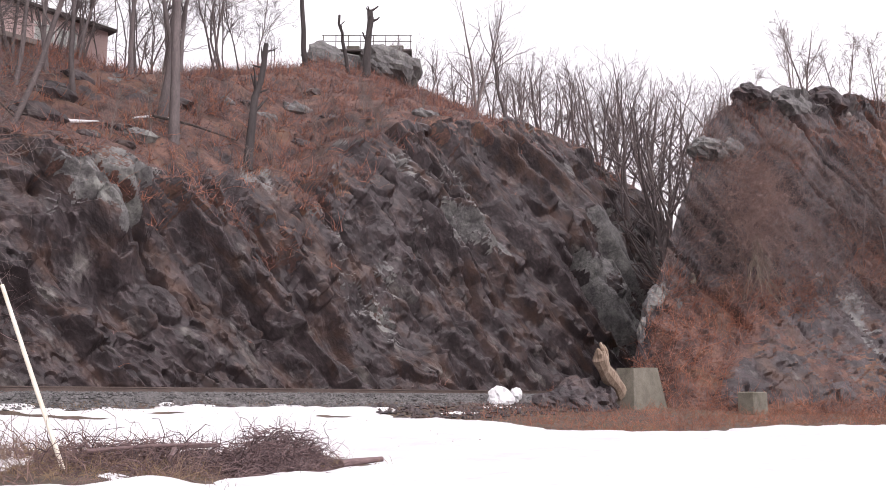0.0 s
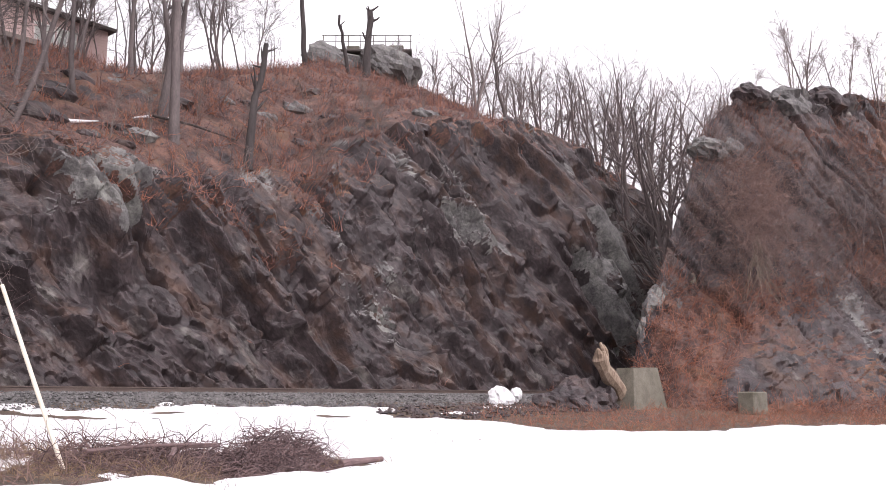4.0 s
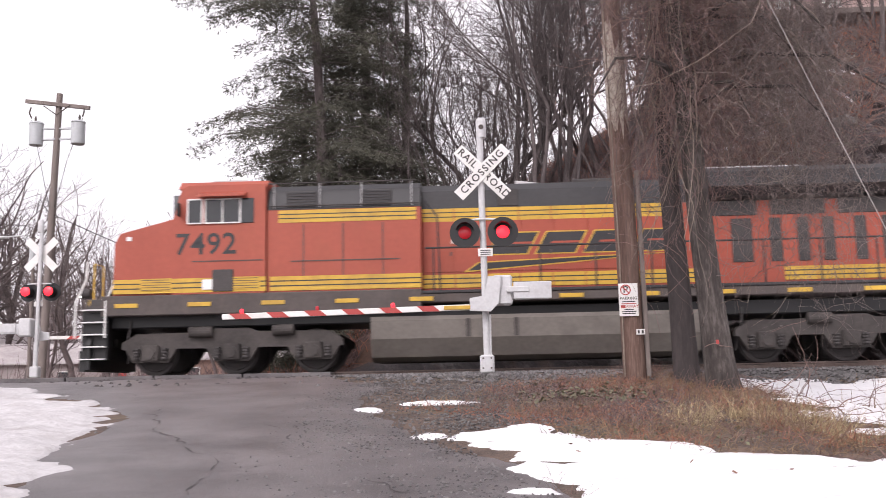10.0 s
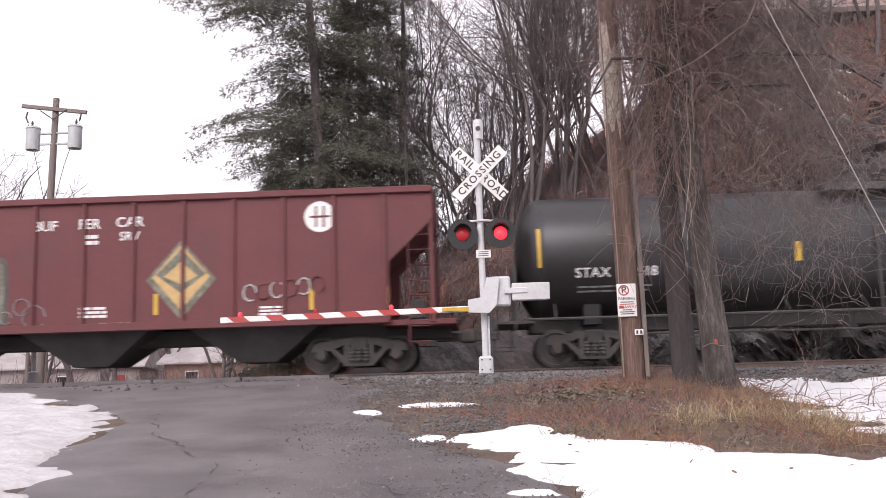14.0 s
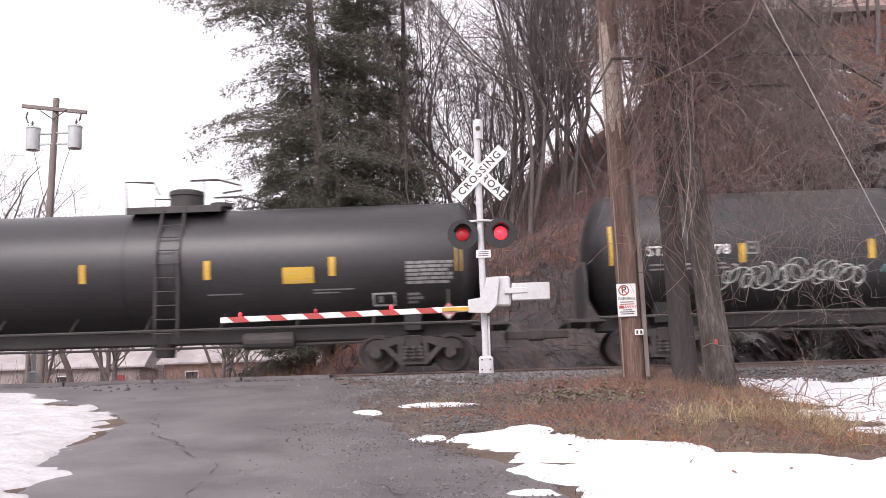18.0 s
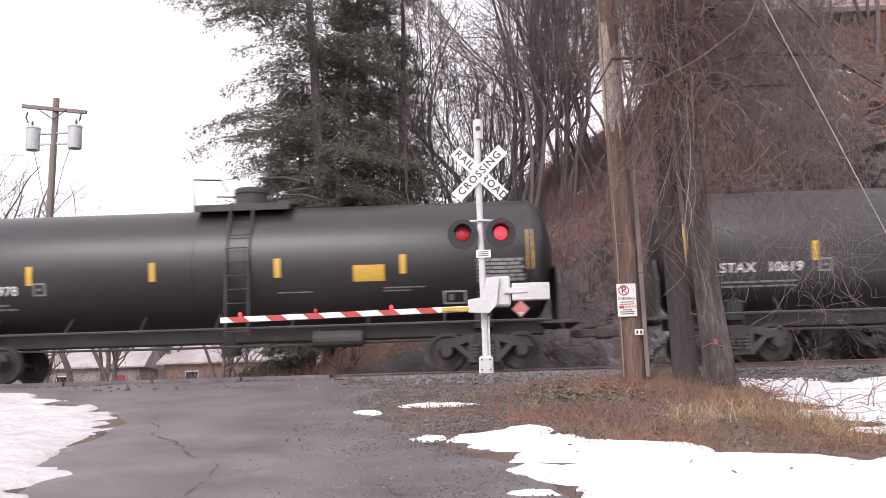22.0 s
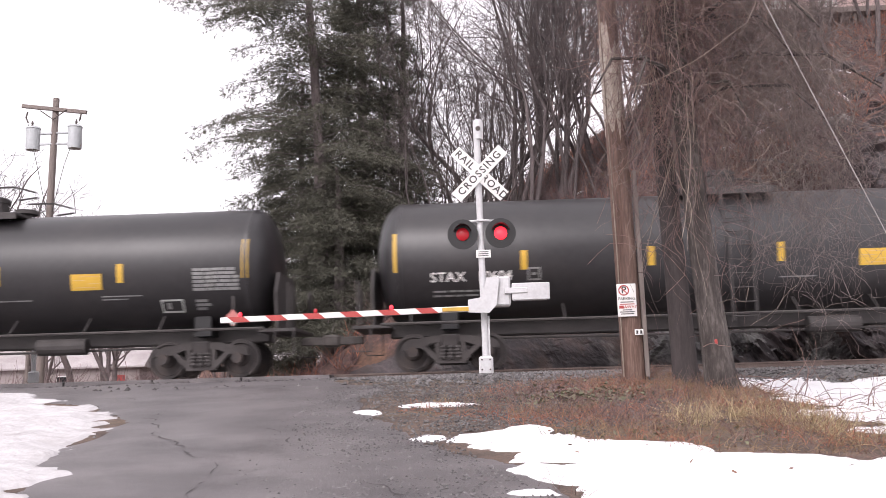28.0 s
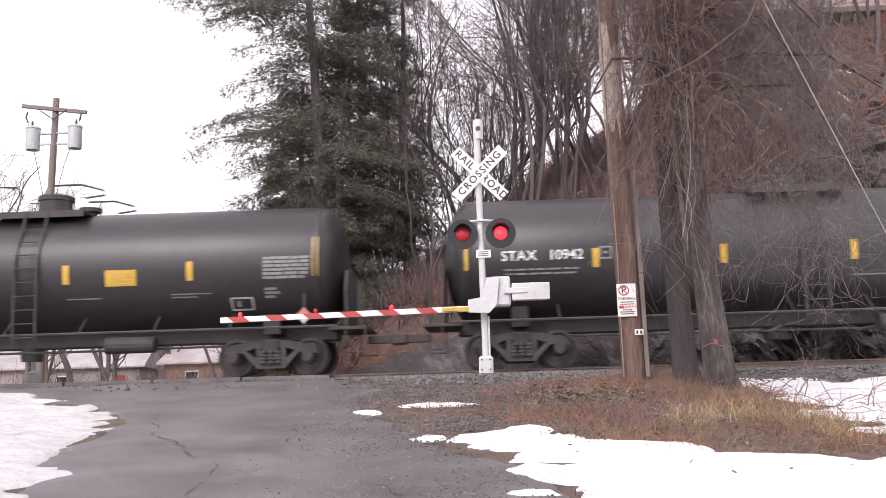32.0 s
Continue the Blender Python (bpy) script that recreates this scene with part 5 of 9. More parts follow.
        part("snow_plow", Shape().prism([(-1.5, 0.15), (-1.5, 0.75), (-1.2, 1.3), (1.2, 1.3), (1.5, 0.75), (1.5, 0.15)], e - 0.05, e + 0.05, "x"), JET, loco, "black pilot plate")
        part("plow_blade", Shape().prism([(-1.45, 0.12), (-1.45, 0.6), (1.45, 0.6), (1.45, 0.12)], e + d * 0.08, e + d * 0.22, "x"), JET, loco)
        for k in range(5):
            y = -0.8 + 0.4 * k
            if abs(y) > 0.3:
                part("hose", Shape().tube([(e + d * 0.05, y, 1.25), (e + d * 0.25, y, 0.95), (e + d * 0.3, y * 0.8, 0.55)], 0.03), BLACK, loco)
        for s in (-1, 1):
            stair = part("step_box", Shape().box((e - d * 0.1, s * 1.2, 0.98), (0.62, 0.35, 1.2), 0.02), JET, loco, "black corner stairwell")
            for k in range(5):
                part("step_edge", Shape().box((e - d * 0.1, s * 1.46, 0.4 + k * 0.29), (0.6, 0.16, 0.03), 0.005), WHITE, stair, "white-edged step")
            for dx in (-0.42, 0.3):
                x = e - d * 0.1 + dx
                part("grab_iron", Shape().tube([(x, s * 1.52, 0.9), (x, s * 1.52, 1.75), (x - d * 0.14, s * 1.3, 2.3), (x - d * 0.14, s * 1.25, 2.75)], 0.025), WHITE, stair, "white painted handrail")
            part("end_rail", Shape().tube([(e, s * 1.25, 1.8), (e, s * 1.25, 2.7), (e, s * 0.7, 2.7), (e, s * 0.7, 1.8)], 0.022), YELLOW, loco, "yellow end handrail")
        part("gangway_plate", Shape().box((e + d * 0.03, 0, 1.98), (0.05, 0.8, 0.3), 0.01), BLACK, loco)
        part("mu_hose", Shape().tube([(e, 0.3, 1.6), (e + d * 0.3, 0.2, 1.2), (e + d * 0.25, 0.1, 1.0)], 0.035), BLACK, loco)
    part("rear_lights", Shape().box((10.52, 0, 3.4), (0.06, 0.26, 0.5), 0.02), BLACK, loco)
    return loco


def car_truck(parent, cx):
    """A three-piece freight truck with roller bearings."""
    lo, hi = cx - 0.89, cx + 0.89
    for s in (-1, 1):
        y0, y1 = s * 0.94, s * 1.1
        sh = Shape().prism([(lo - 0.26, 0.52), (lo - 0.2, 0.7), (cx - 0.42, 0.84), (cx + 0.42, 0.84), (hi + 0.2, 0.7), (hi + 0.26, 0.52), (hi - 0.2, 0.56), (cx + 0.36, 0.68), (cx - 0.36, 0.68), (lo + 0.2, 0.56)], y0, y1)
        for d in (-1, 1):
            sh.prism([(cx + d * 0.72, 0.6), (cx + d * 0.6, 0.63), (cx + d * 0.26, 0.32), (cx + d * 0.34, 0.2)], y0, y1)
            sh.prism([(cx + d * 0.36, 0.7), (cx + d * 0.24, 0.7), (cx + d * 0.24, 0.3), (cx + d * 0.36, 0.3)], y0, y1)
        sh.prism([(cx - 0.36, 0.18), (cx + 0.36, 0.18), (cx + 0.36, 0.31), (cx - 0.36, 0.31)], y0, y1)
        fr = part("side_frame", sh, SIDEFRAME, parent, "grimy cast side frame")
        for x in (lo, hi):
            part("bearing", Shape().cyl((x, s * 1.08, 0.46), (x, s * 1.22, 0.46), 0.13, n=16), CARTRUCK, fr)
        for dx in (-0.17, 0, 0.17):
            part("coil_spring", Shape().lathe([(0.06 + 0.02 * (k % 2), 0.28 + 0.04 * k) for k in range(9)], 10, "z", (cx + dx, s * 1.12, 0)), BLACK, fr)
    part("bolster", Shape().box((cx, 0, 0.72), (0.4, 2.3, 0.3), 0.03), CARTRUCK, parent)
    for x in (lo, hi):
        wheelset(parent, x, 0.445)


def bars(parent, s, y, x0, x1, z, rows, h, material, name="small_print", gap=0.6, seed=0):
    """Small print that cannot be read: rows of plain bars."""
    rng = random.Random(seed)
    for k in range(rows):
        x = x0
        zz = z - k * h * (1 + gap)
        while x < x1 - 0.04:
            w = min(rng.uniform(0.12, 0.4), x1 - x)
            part(name, Shape().box((x + w / 2, s * y, zz), (w * 0.86, 0.004, h)), material, parent)
            x += w
    return parent


TANK_R, TANK_Z = 1.53, 2.68


def shell_y(z):
    return math.sqrt(max(0.0, TANK_R ** 2 - (z - TANK_Z) ** 2))


def shell_patch(x0, x1, z0, z1, n=4, lift=0.006):
    """A thin plate that follows the round side of the tank (near side)."""
    sh = Shape()
    pts = []
    for k in range(n + 1):
        z = z0 + (z1 - z0) * k / n
        for out in (lift, -0.004):
            y = -shell_y(z) - out
            pts += [(x0, y, z), (x1, y, z)]
    faces = []
    for k in range(n):
        a = 4 * k
        faces += [(a, a + 1, a + 5, a + 4), (a + 3, a + 2, a + 6, a + 7), (a + 1, a + 3, a + 7, a + 5), (a + 2, a, a + 4, a + 6)]
    faces += [(0, 2, 3, 1), (4 * n, 4 * n + 1, 4 * n + 3, 4 * n + 2)]
    return sh.add(pts, faces)


def tank_car(number, label, graffiti=False, high=False, panel=0.0):
    """A black tank car. high: its marks stand higher on the shell. panel: how far its data panel is raised."""
    car = thing("tank_car", label, "tank car", "tank cars of the train")
    prof = [(0.02, -8.07)]
    for k in range(1, 9):
        a = math.pi / 2 * k / 8
        prof.append((TANK_R * math.sin(a), -7.45 - 0.62 * math.cos(a)))
    prof += [(TANK_R, -4.0), (TANK_R, 0.0), (TANK_R, 4.0)] + [(r, -t) for r, t in reversed(prof)]
    part("tank_shell", Shape().lathe(prof, 56, "x", (0, 0, TANK_Z)), TANK, car, "glossy black tank shell", True)
    for x in (-7.45, -0.62, 0.62, 7.45):
        part("shell_band", Shape().lathe([(TANK_R - 0.01, x - 0.05), (TANK_R + 0.012, x - 0.045), (TANK_R + 0.012, x + 0.045), (TANK_R - 0.01, x + 0.05)], 56, "x", (0, 0, TANK_Z)), TANK, car, soft=True)
    # sill, bolsters, head shields
    part("tank_sill", Shape().box((0, 0, 1.02), (15.6, 0.5, 0.35), 0.03), BLACK, car)
    for d in (-1, 1):
        part("bolster_saddle", Shape().prism([(-0.95, 1.0), (-0.95, 1.5), (-0.6, 1.3), (0.6, 1.3), (0.95, 1.5), (0.95, 1.0)], d * 6.3 - 0.2, d * 6.3 + 0.2, "x"), JET, car)
        part("head_shield", Shape().prism([(-1.05, 1.0), (-1.2, 2.0), (-0.9, 2.5), (0.9, 2.5), (1.2, 2.0), (1.05, 1.0)], d * 8.12 - 0.03, d * 8.12 + 0.03, "x"), BLACK, car)
        part("end_platform", Shape().box((d * 8.15, 0, 1.08), (0.9, 2.5, 0.08), 0.01), BLACK, car)
        part("end_ladder", Shape().tube([(d * 8.45, -1.35, 1.1), (d * 8.45, -1.35, 2.2), (d * 8.45, -0.9, 2.2), (d * 8.45, -0.9, 1.1)], 0.02), BLACK, car)
        for s in (-1, 1):
            part("sill_step", Shape().tube([(d * 8.6, s * 1.45, 1.05), (d * 8.6, s * 1.45, 0.5), (d * 8.15, s * 1.45, 0.5), (d * 8.15, s * 1.45, 1.05)], 0.02), BLACK, car)
        coupler(car, d * 9.2, d)
        car_truck(car, d * 6.3)
        part("brake_wheel" if d > 0 else "brake_lever", Shape().cyl((d * 8.6, 0.7, 1.9), (d * 8.63, 0.7, 1.9), 0.28, n=18), BLACK, car)
    for s in (-1, 1):
        part("running_rail", Shape().tube([(-7.9, s * 1.5, 1.12), (7.9, s * 1.5, 1.12)], 0.035), BLACK, car)
        for k in range(9):
            x = -7.2 + k * 1.8
            part("rail_bracket", Shape().tube([(x, s * 1.5, 1.12), (x, s * 1.05, 1.5)], 0.02), BLACK, car)
    # top fittings, walkway, ladder
    cx = 0.5
    part("valve_housing", Shape().lathe([(0.42, 4.1), (0.42, 4.62), (0.45, 4.63), (0.45, 4.74), (0.4, 4.77)], 28, "z", (cx, 0, 0)), BLACK, car, "black round valve housing", True)
    part("relief_valve", Shape().lathe([(0.16, 4.1), (0.16, 4.3), (0.3, 4.32), (0.3, 4.42), (0.1, 4.46)], 16, "z", (cx + 0.9, 0, 0)), BLACK, car, "", True)
    part("manway", Shape().cyl((cx - 0.8, 0, 4.1), (cx - 0.8, 0, 4.3), 0.3, n=20), BLACK, car)
    plat = part("top_platform", Shape().box((cx, 0, 4.16), (2.35, 2.2, 0.06), 0.01), BLACK, car, "black top grating")
    for s in (-1, 1):
        part("platform_skirt", Shape().box((cx, s * 1.09, 4.1), (2.35, 0.03, 0.16), 0.006), BLACK, plat)
        part("top_rail", Shape().tube([(cx - 1.15, s * 1.05, 4.15), (cx - 1.2, s * 1.05, 4.84), (cx - 0.5, s * 1.05, 4.8), (cx - 0.35, s * 1.05, 4.5)], 0.026), BLACK, plat)
        part("top_rail", Shape().tube([(cx + 0.4, s * 1.05, 4.82), (cx + 1.1, s * 1.05, 4.82), (cx + 1.65, s * 1.05, 4.66), (cx + 1.7, s * 1.05, 4.54), (cx + 1.2, s * 1.05, 4.48)], 0.026), BLACK, plat)
        part("rail_post", Shape().tube([(cx + 0.75, s * 1.05, 4.15), (cx + 0.75, s * 1.05, 4.82)], 0.02), BLACK, plat)
    for s in (-1, 1):
        l0, l1 = cx - 0.24, cx + 0.3
        lad = part("side_ladder", Shape().tube([(l0, s * 1.58, 0.95), (l0, s * 1.62, 2.7), (l0, s * 1.15, 4.0), (l0, s * 1.1, 4.2)], 0.03), BLACK, car)
        part("ladder_rail", Shape().tube([(l1, s * 1.58, 0.95), (l1, s * 1.62, 2.7), (l1, s * 1.15, 4.0), (l1, s * 1.1, 4.2)], 0.03), BLACK, lad)
        for k in range(9):
            z = 1.05 + k * 0.33
            y = 1.6 if z < 2.7 else shell_y(z) + 0.1
            part("rung", Shape().tube([(l0, s * y, z), (l1, s * y, z)], 0.014), BLACK, lad)
    part("outlet_valve", Shape().cyl((0, 0, 0.55), (0, 0, 1.2), 0.25, 0.32, n=16), BLACK, car)
    part("brake_pipe", Shape().tube([(-6, -0.5, 0.78), (-2, -0.55, 0.74), (2, -0.55, 0.74), (6, -0.5, 0.78)], 0.03), BLACK, car)
    part("brake_reservoir", Shape().cyl((2.2, -0.75, 0.85), (3.4, -0.75, 0.85), 0.2, n=14), BLACK, car)
    # markings on the near side
    for x, z0, z1 in ((-7.5, 2.32, 3.26), (7.45, 2.32, 3.26), (-4.5, 2.3, 2.75), (-1.53, 2.3, 2.75), (1.47, 2.3, 2.75), (4.45, 2.3, 2.75)):
        part("reflective_strip", shell_patch(x - 0.075, x + 0.075, z0, z1), YELLOW, car, "yellow reflective strip")
    lx, lz = (2.4, 2.38) if high else (2.42, 2.22) if panel else (3.27, 2.15)
    part("warning_label", shell_patch(lx, lx + 0.74, lz, lz + 0.38), YELLOW, car, "yellow warning label with black small print")
    for k, (u0, u1) in enumerate(((0.2, 0.7), (0.06, 0.34), (0.4, 0.68), (0.12, 0.6))):
        zz = lz + 0.32 - k * 0.085
        part("small_print", shell_patch(lx + u0, lx + u1, zz - 0.008, zz + 0.008, 1, 0.011), OCHRE, car)
    tz = 2.61 if high else 2.17
    tilt = math.asin((TANK_Z - tz) / TANK_R)
    words("STAX", 0.33, WHITE, car, on_side(-1, -6.3, shell_y(tz) + 0.014, tz, tilt), "lettering", spacing=1.05, label="white reporting mark")
    if number:
        words(number, 0.33, WHITE, car, on_side(-1, -5.2, shell_y(tz) + 0.014, tz, tilt), "car_number", spacing=1.0, label="white car number")
    else:
        part("car_number", shell_patch(-5.7, -4.72, tz - 0.11, tz + 0.11), PALEGRAF, car, "pale bar of a worn number")
    mark = random.Random(int(number or 3))
    for k in range(2):
        x, zz = -6.65, tz - 0.31 - 0.1 * k
        while x < -5.0:
            w = mark.uniform(0.12, 0.4)
            part("small_print", shell_patch(x, x + w * 0.85, zz - 0.02, zz + 0.02, 1, 0.009), DULLPRINT, car)
            x += w
    part("stencil_frame", shell_patch(-4.42, -4.12, tz - 0.12, tz + 0.18), DULLPRINT, car)
    part("stencil_blank", shell_patch(-4.38, -4.16, tz - 0.08, tz + 0.14, lift=0.01), TANK, car)
    part("stencil_mark", shell_patch(-4.32, -4.22, tz - 0.0, tz + 0.06, 1, 0.014), DULLPRINT, car)
    # stencilled data: rows of worn grey print in columns
    pz = 2.05 + panel + (0.5 if high else 0.0)
    for k in range(6):
        zz = pz + 0.5 - 0.092 * k
        x = 6.2
        while x < 7.2:
            w = mark.uniform(0.14, 0.36)
            part("data_print", shell_patch(x, min(7.3, x + w * 0.9), zz - 0.033, zz + 0.033, 1, 0.009), DULLPRINT, car)
            x += w
    for k, w in enumerate((0.28, 0.36, 0.24)):
        zz = pz - 0.22 - 0.09 * k
        part("data_print", shell_patch(6.22, 6.22 + w, zz - 0.03, zz + 0.03, 1, 0.009), DULLPRINT, car)
    part("placard_holder", Shape().box((7.18, -1.5, 1.5), (0.05, 0.05, 0.8), 0.01), BLACK, car)
    part("placard", Shape().prism([(7.18, 1.18), (7.38, 1.38), (7.18, 1.58), (6.98, 1.38)], -1.53, -1.545), PLACARD, car, "faded red and white diamond placard")
    part("placard_field", Shape().prism([(7.18, 1.2), (7.28, 1.3), (7.08, 1.3)], -1.546, -1.552), PALEGRAF, car)
    part("hazard_stencil", shell_patch(5.38, 5.92, 1.58, 1.88), PALEGRAF, car)
    part("stencil_blank", shell_patch(5.42, 5.88, 1.62, 1.84, lift=0.01), TANK, car)
    part("stencil_mark", shell_patch(5.52, 5.62, 1.66, 1.8, 1, 0.014), DULLPRINT, car)
    for x0, x1, zz in ((1.45, 2.28, 1.95), (3.98, 4.95, 1.99), (3.98, 4.6, 1.92)):
        part("small_print", shell_patch(x0, x1, zz - 0.014, zz + 0.014, 1, 0.009), DULLPRINT, car)
    if graffiti:
        rng = random.Random(7)
        for gx0, gx1, z, h, m in ((-5.0, -1.75, 1.98, 0.42, PALEGRAF), (-1.2, -0.3, 2.1, 0.26, TEAL), (0.9, 3.7, 2.05, 0.36, PALEGRAF), (4.6, 5.4, 2.4, 0.28, PALEGRAF)):
            x = gx0
            while x < gx1:
                r = h * rng.uniform(0.4, 1.0)
                zc, wide, sweep, start = z + h * rng.uniform(-0.3, 0.3), rng.uniform(0.5, 0.95), rng.uniform(3.6, 6.2), rng.uniform(0, 6.2)
                loop = []
                for k in range(13):
                    a = start + k / 12 * sweep
                    zz = zc + r * math.sin(a) * 0.75
                    loop.append((x + r * wide * math.cos(a) + 0.15 * (zz - zc), -shell_y(zz) - 0.006, zz))
                part("graffiti_stroke", Shape().tube(loop, 0.017, 4), m, car, "spray-painted loop")
                x += h * rng.uniform(0.25, 0.5)
    return car


def hopper_car():
    car = thing("hopper_car", "oxide-red covered hopper with graffiti on its ribbed side", "hopper car")
    L, C = 8.35, 7.3
    zt, zb = 4.32, 1.2
    out = [(-C, zb), (-C, 2.6), (-L, 3.6), (-L, zt), (L, zt), (L, 3.6), (C, 2.6), (C, zb)]
    for s in (-1, 1):
        part("side_sheet", Shape().prism(out, s * 1.5, s * 1.54), HOPPER, car, "oxide-red steel side")
        for k in range(13):
            x = -7.2 + k * 1.2
            part("side_rib", Shape().box((x, s * 1.57, 2.78), (0.09, 0.07, 3.0), 0.012), HOPPER, car)
        part("top_chord", Shape().box((0, s * 1.56, 4.3), (2 * L, 0.14, 0.16), 0.02), HOPPER, car)
        part("side_sill", Shape().box((0, s * 1.55, 1.24), (2 * C, 0.12, 0.2), 0.02), HOPPER, car)
        for x in (-7.05, -3.6, 1.6, 5.3, 7.05):
            part("reflective_strip", Shape().box((x + 0.16, s * 1.56, 1.75), (0.1, 0.012, 0.5)), YELLOW, car)
    for d in (-1, 1):
        part("slope_sheet", Shape().add([(d * L, -1.5, 3.75), (d * L, 1.5, 3.75), (d * 5.3, 1.5, 1.3), (d * 5.3, -1.5, 1.3), (d * L, -1.5, 3.68), (d * L, 1.5, 3.68), (d * 5.3, 1.5, 1.23), (d * 5.3, -1.5, 1.23)], [(0, 1, 2, 3), (7, 6, 5, 4), (0, 3, 7, 4), (1, 0, 4, 5), (2, 1, 5, 6), (3, 2, 6, 7)]), HOPPER, car)
        part("end_sheet", Shape().box((d * (L - 0.03), 0, 4.0), (0.05, 3.0, 0.6), 0.01), HOPPER, car)
        part("end_floor", Shape().box((d * 8.0, 0, 1.15), (1.7, 2.9, 0.14), 0.02), HOPPER, car)
        for s in (-1, 1):
            part("corner_post", Shape().box((d * 8.3, s * 1.45, 2.4), (0.1, 0.1, 2.5), 0.01), HOPPER, car)
            lad = part("ladder", Shape().tube([(d * 7.75, s * 1.5, 0.6), (d * 7.75, s * 1.5, 3.4)], 0.02), HOPPER, car)
            for k in range(8):
                part("rung", Shape().tube([(d * 7.75, s * 1.5, 0.7 + k * 0.36), (d * 8.25, s * 1.5, 0.7 + k * 0.36)], 0.014), HOPPER, lad)
        coupler(car, d * 9.0, d)
        car_truck(car, d * 6.5)
        part("brake_valve", Shape().box((d * 7.9, -0.6, 1.5), (0.4, 0.5, 0.5), 0.05), BLACK, car)
    part("centre_sill", Shape().box((0, 0, 1.0), (17.4, 0.5, 0.4), 0.03), BLACK, car)
    part("roof", Shape().prism([(-1.55, 4.32), (-0.8, 4.5), (0.8, 4.5), (1.55, 4.32)], -L, L, "x"), HOPPER, car)
    part("roof_walk", Shape().box((0, 0, 4.56), (16.6, 0.6, 0.05), 0.01), SILVER, car)
    for x in (-4.2, -0.1, 4.0):
        part("discharge_hopper", Shape().add([(x - 1.6, -1.2, 1.2), (x + 1.6, -1.2, 1.2), (x + 1.6, 1.2, 1.2), (x - 1.6, 1.2, 1.2), (x - 0.45, -0.7, 0.35), (x + 0.45, -0.7, 0.35), (x + 0.45, 0.7, 0.35), (x - 0.45, 0.7, 0.35)], [(0, 1, 2, 3), (7, 6, 5, 4), (0, 4, 5, 1), (1, 5, 6, 2), (2, 6, 7, 3), (3, 7, 4, 0)]), BLACK, car, "dark bottom discharge hopper")
    y = 1.556
    for text, x, z, size in (("BUF", -0.95, 3.7, 0.34), ("FER", 0.12, 3.72, 0.34), ("CAR", 1.1, 3.74, 0.34), ("SRV", 1.1, 3.4, 0.3), ("808", -5.65, 1.95, 0.36), ("445", -4.66, 1.97, 0.36)):
        words(text, size, WHITE, car, on_side(-1, x, y, z), "lettering", label="white painted lettering")
    for x in (-5.8, -5.52, -4.83, -4.55):
        part("owner_mark", Shape().box((x, -y, 2.3), (0.16, 0.004, 0.22)), DULLPRINT, car, "plain pale owner mark")
    bars(car, -1, y, -0.05, 0.35, 3.42, 2, 0.09, WHITE, seed=21)
    bars(car, -1, y, -5.4, -4.9, 1.6, 2, 0.06, WHITE, seed=22)
    bars(car, -1, y, 4.2, 4.8, 1.6, 3, 0.05, WHITE, seed=23)
    bars(car, -1, y, -0.1, 0.6, 1.7, 3, 0.06, WHITE, seed=24)
    bars(car, -1, y, 0.4, 1.2, 1.32, 2, 0.05, WHITE, seed=25)
    bars(car, -1, y, -6.6, -6.2, 1.75, 2, 0.1, WHITE, seed=26)
    # round emblem
    part("round_emblem", Shape().cyl((5.67, -1.535, 3.72), (5.67, -1.55, 3.72), 0.37, n=28), WHITE, car, "white round emblem")
    for dx in (-0.09, 0.09):
        part("emblem_gap", Shape().box((5.67 + dx, -1.552, 3.72), (0.05, 0.006, 0.5)), HOPPER, car)
    part("emblem_gap", Shape().box((5.67, -1.553, 3.72), (0.5, 0.006, 0.05)), HOPPER, car)
    # graffiti
    def diamond(r, z, m, lift):
        part("graffiti", Shape().prism([(2.35 - r * 0.88, z), (2.35, z - r), (2.35 + r * 0.88, z), (2.35, z + r)], -1.542 - lift, -1.548 - lift), m, car, "painted diamond graffiti")
    diamond(0.95, 2.32, OLIVE, 0.0)
    diamond(0.78, 2.38, OCHRE, 0.004)
    part("graffiti", Shape().prism([(1.75, 2.45), (2.35, 2.0), (2.95, 2.45), (2.35, 3.05)], -1.552, -1.556), OLIVE, car)
    part("graffiti", Shape().prism([(1.95, 2.4), (2.35, 2.2), (2.75, 2.4), (2.35, 2.75)], -1.556, -1.56), OCHRE, car)
    part("graffiti", Shape().prism([(-3.12, 1.32), (-1.82, 1.32), (-1.78, 2.2), (-1.84, 2.9), (-1.98, 2.99), (-2.95, 2.97), (-3.08, 2.88), (-3.14, 2.1)], -1.541, -1.546), SILL, car, "dark border of a weathered graffiti panel")
    part("graffiti", Shape().prism([(-3.02, 1.4), (-1.92, 1.4), (-1.9, 2.2), (-1.95, 2.8), (-2.05, 2.88), (-2.9, 2.87), (-2.98, 2.8), (-3.03, 2.1)], -1.546, -1.5495), OLIVE, car, "weathered graffiti panel in grey-green paint")
    spots = random.Random(41)
    for k in range(16):
        x, z, r = spots.uniform(-2.8, -2.1), spots.uniform(1.55, 2.7), spots.uniform(0.06, 0.17)
        ring = [(x + r * spots.uniform(0.6, 1.1) * math.cos(a), z + r * spots.uniform(0.6, 1.1) * math.sin(a)) for a in (0, 0.8, 1.6, 2.4, 3.2, 4.0, 4.8, 5.6)]
        part("graffiti", Shape().prism(ring, -1.55 - 0.0005 * k, -1.5525 - 0.0005 * k), (DULLPRINT, SILL, OLIVE)[k % 3], car)
    rng = random.Random(12)
    for k in range(16):
        x, z, r = -2.55 + rng.uniform(-1.6, 1.7), rng.uniform(1.5, 2.2), rng.uniform(0.12, 0.32)
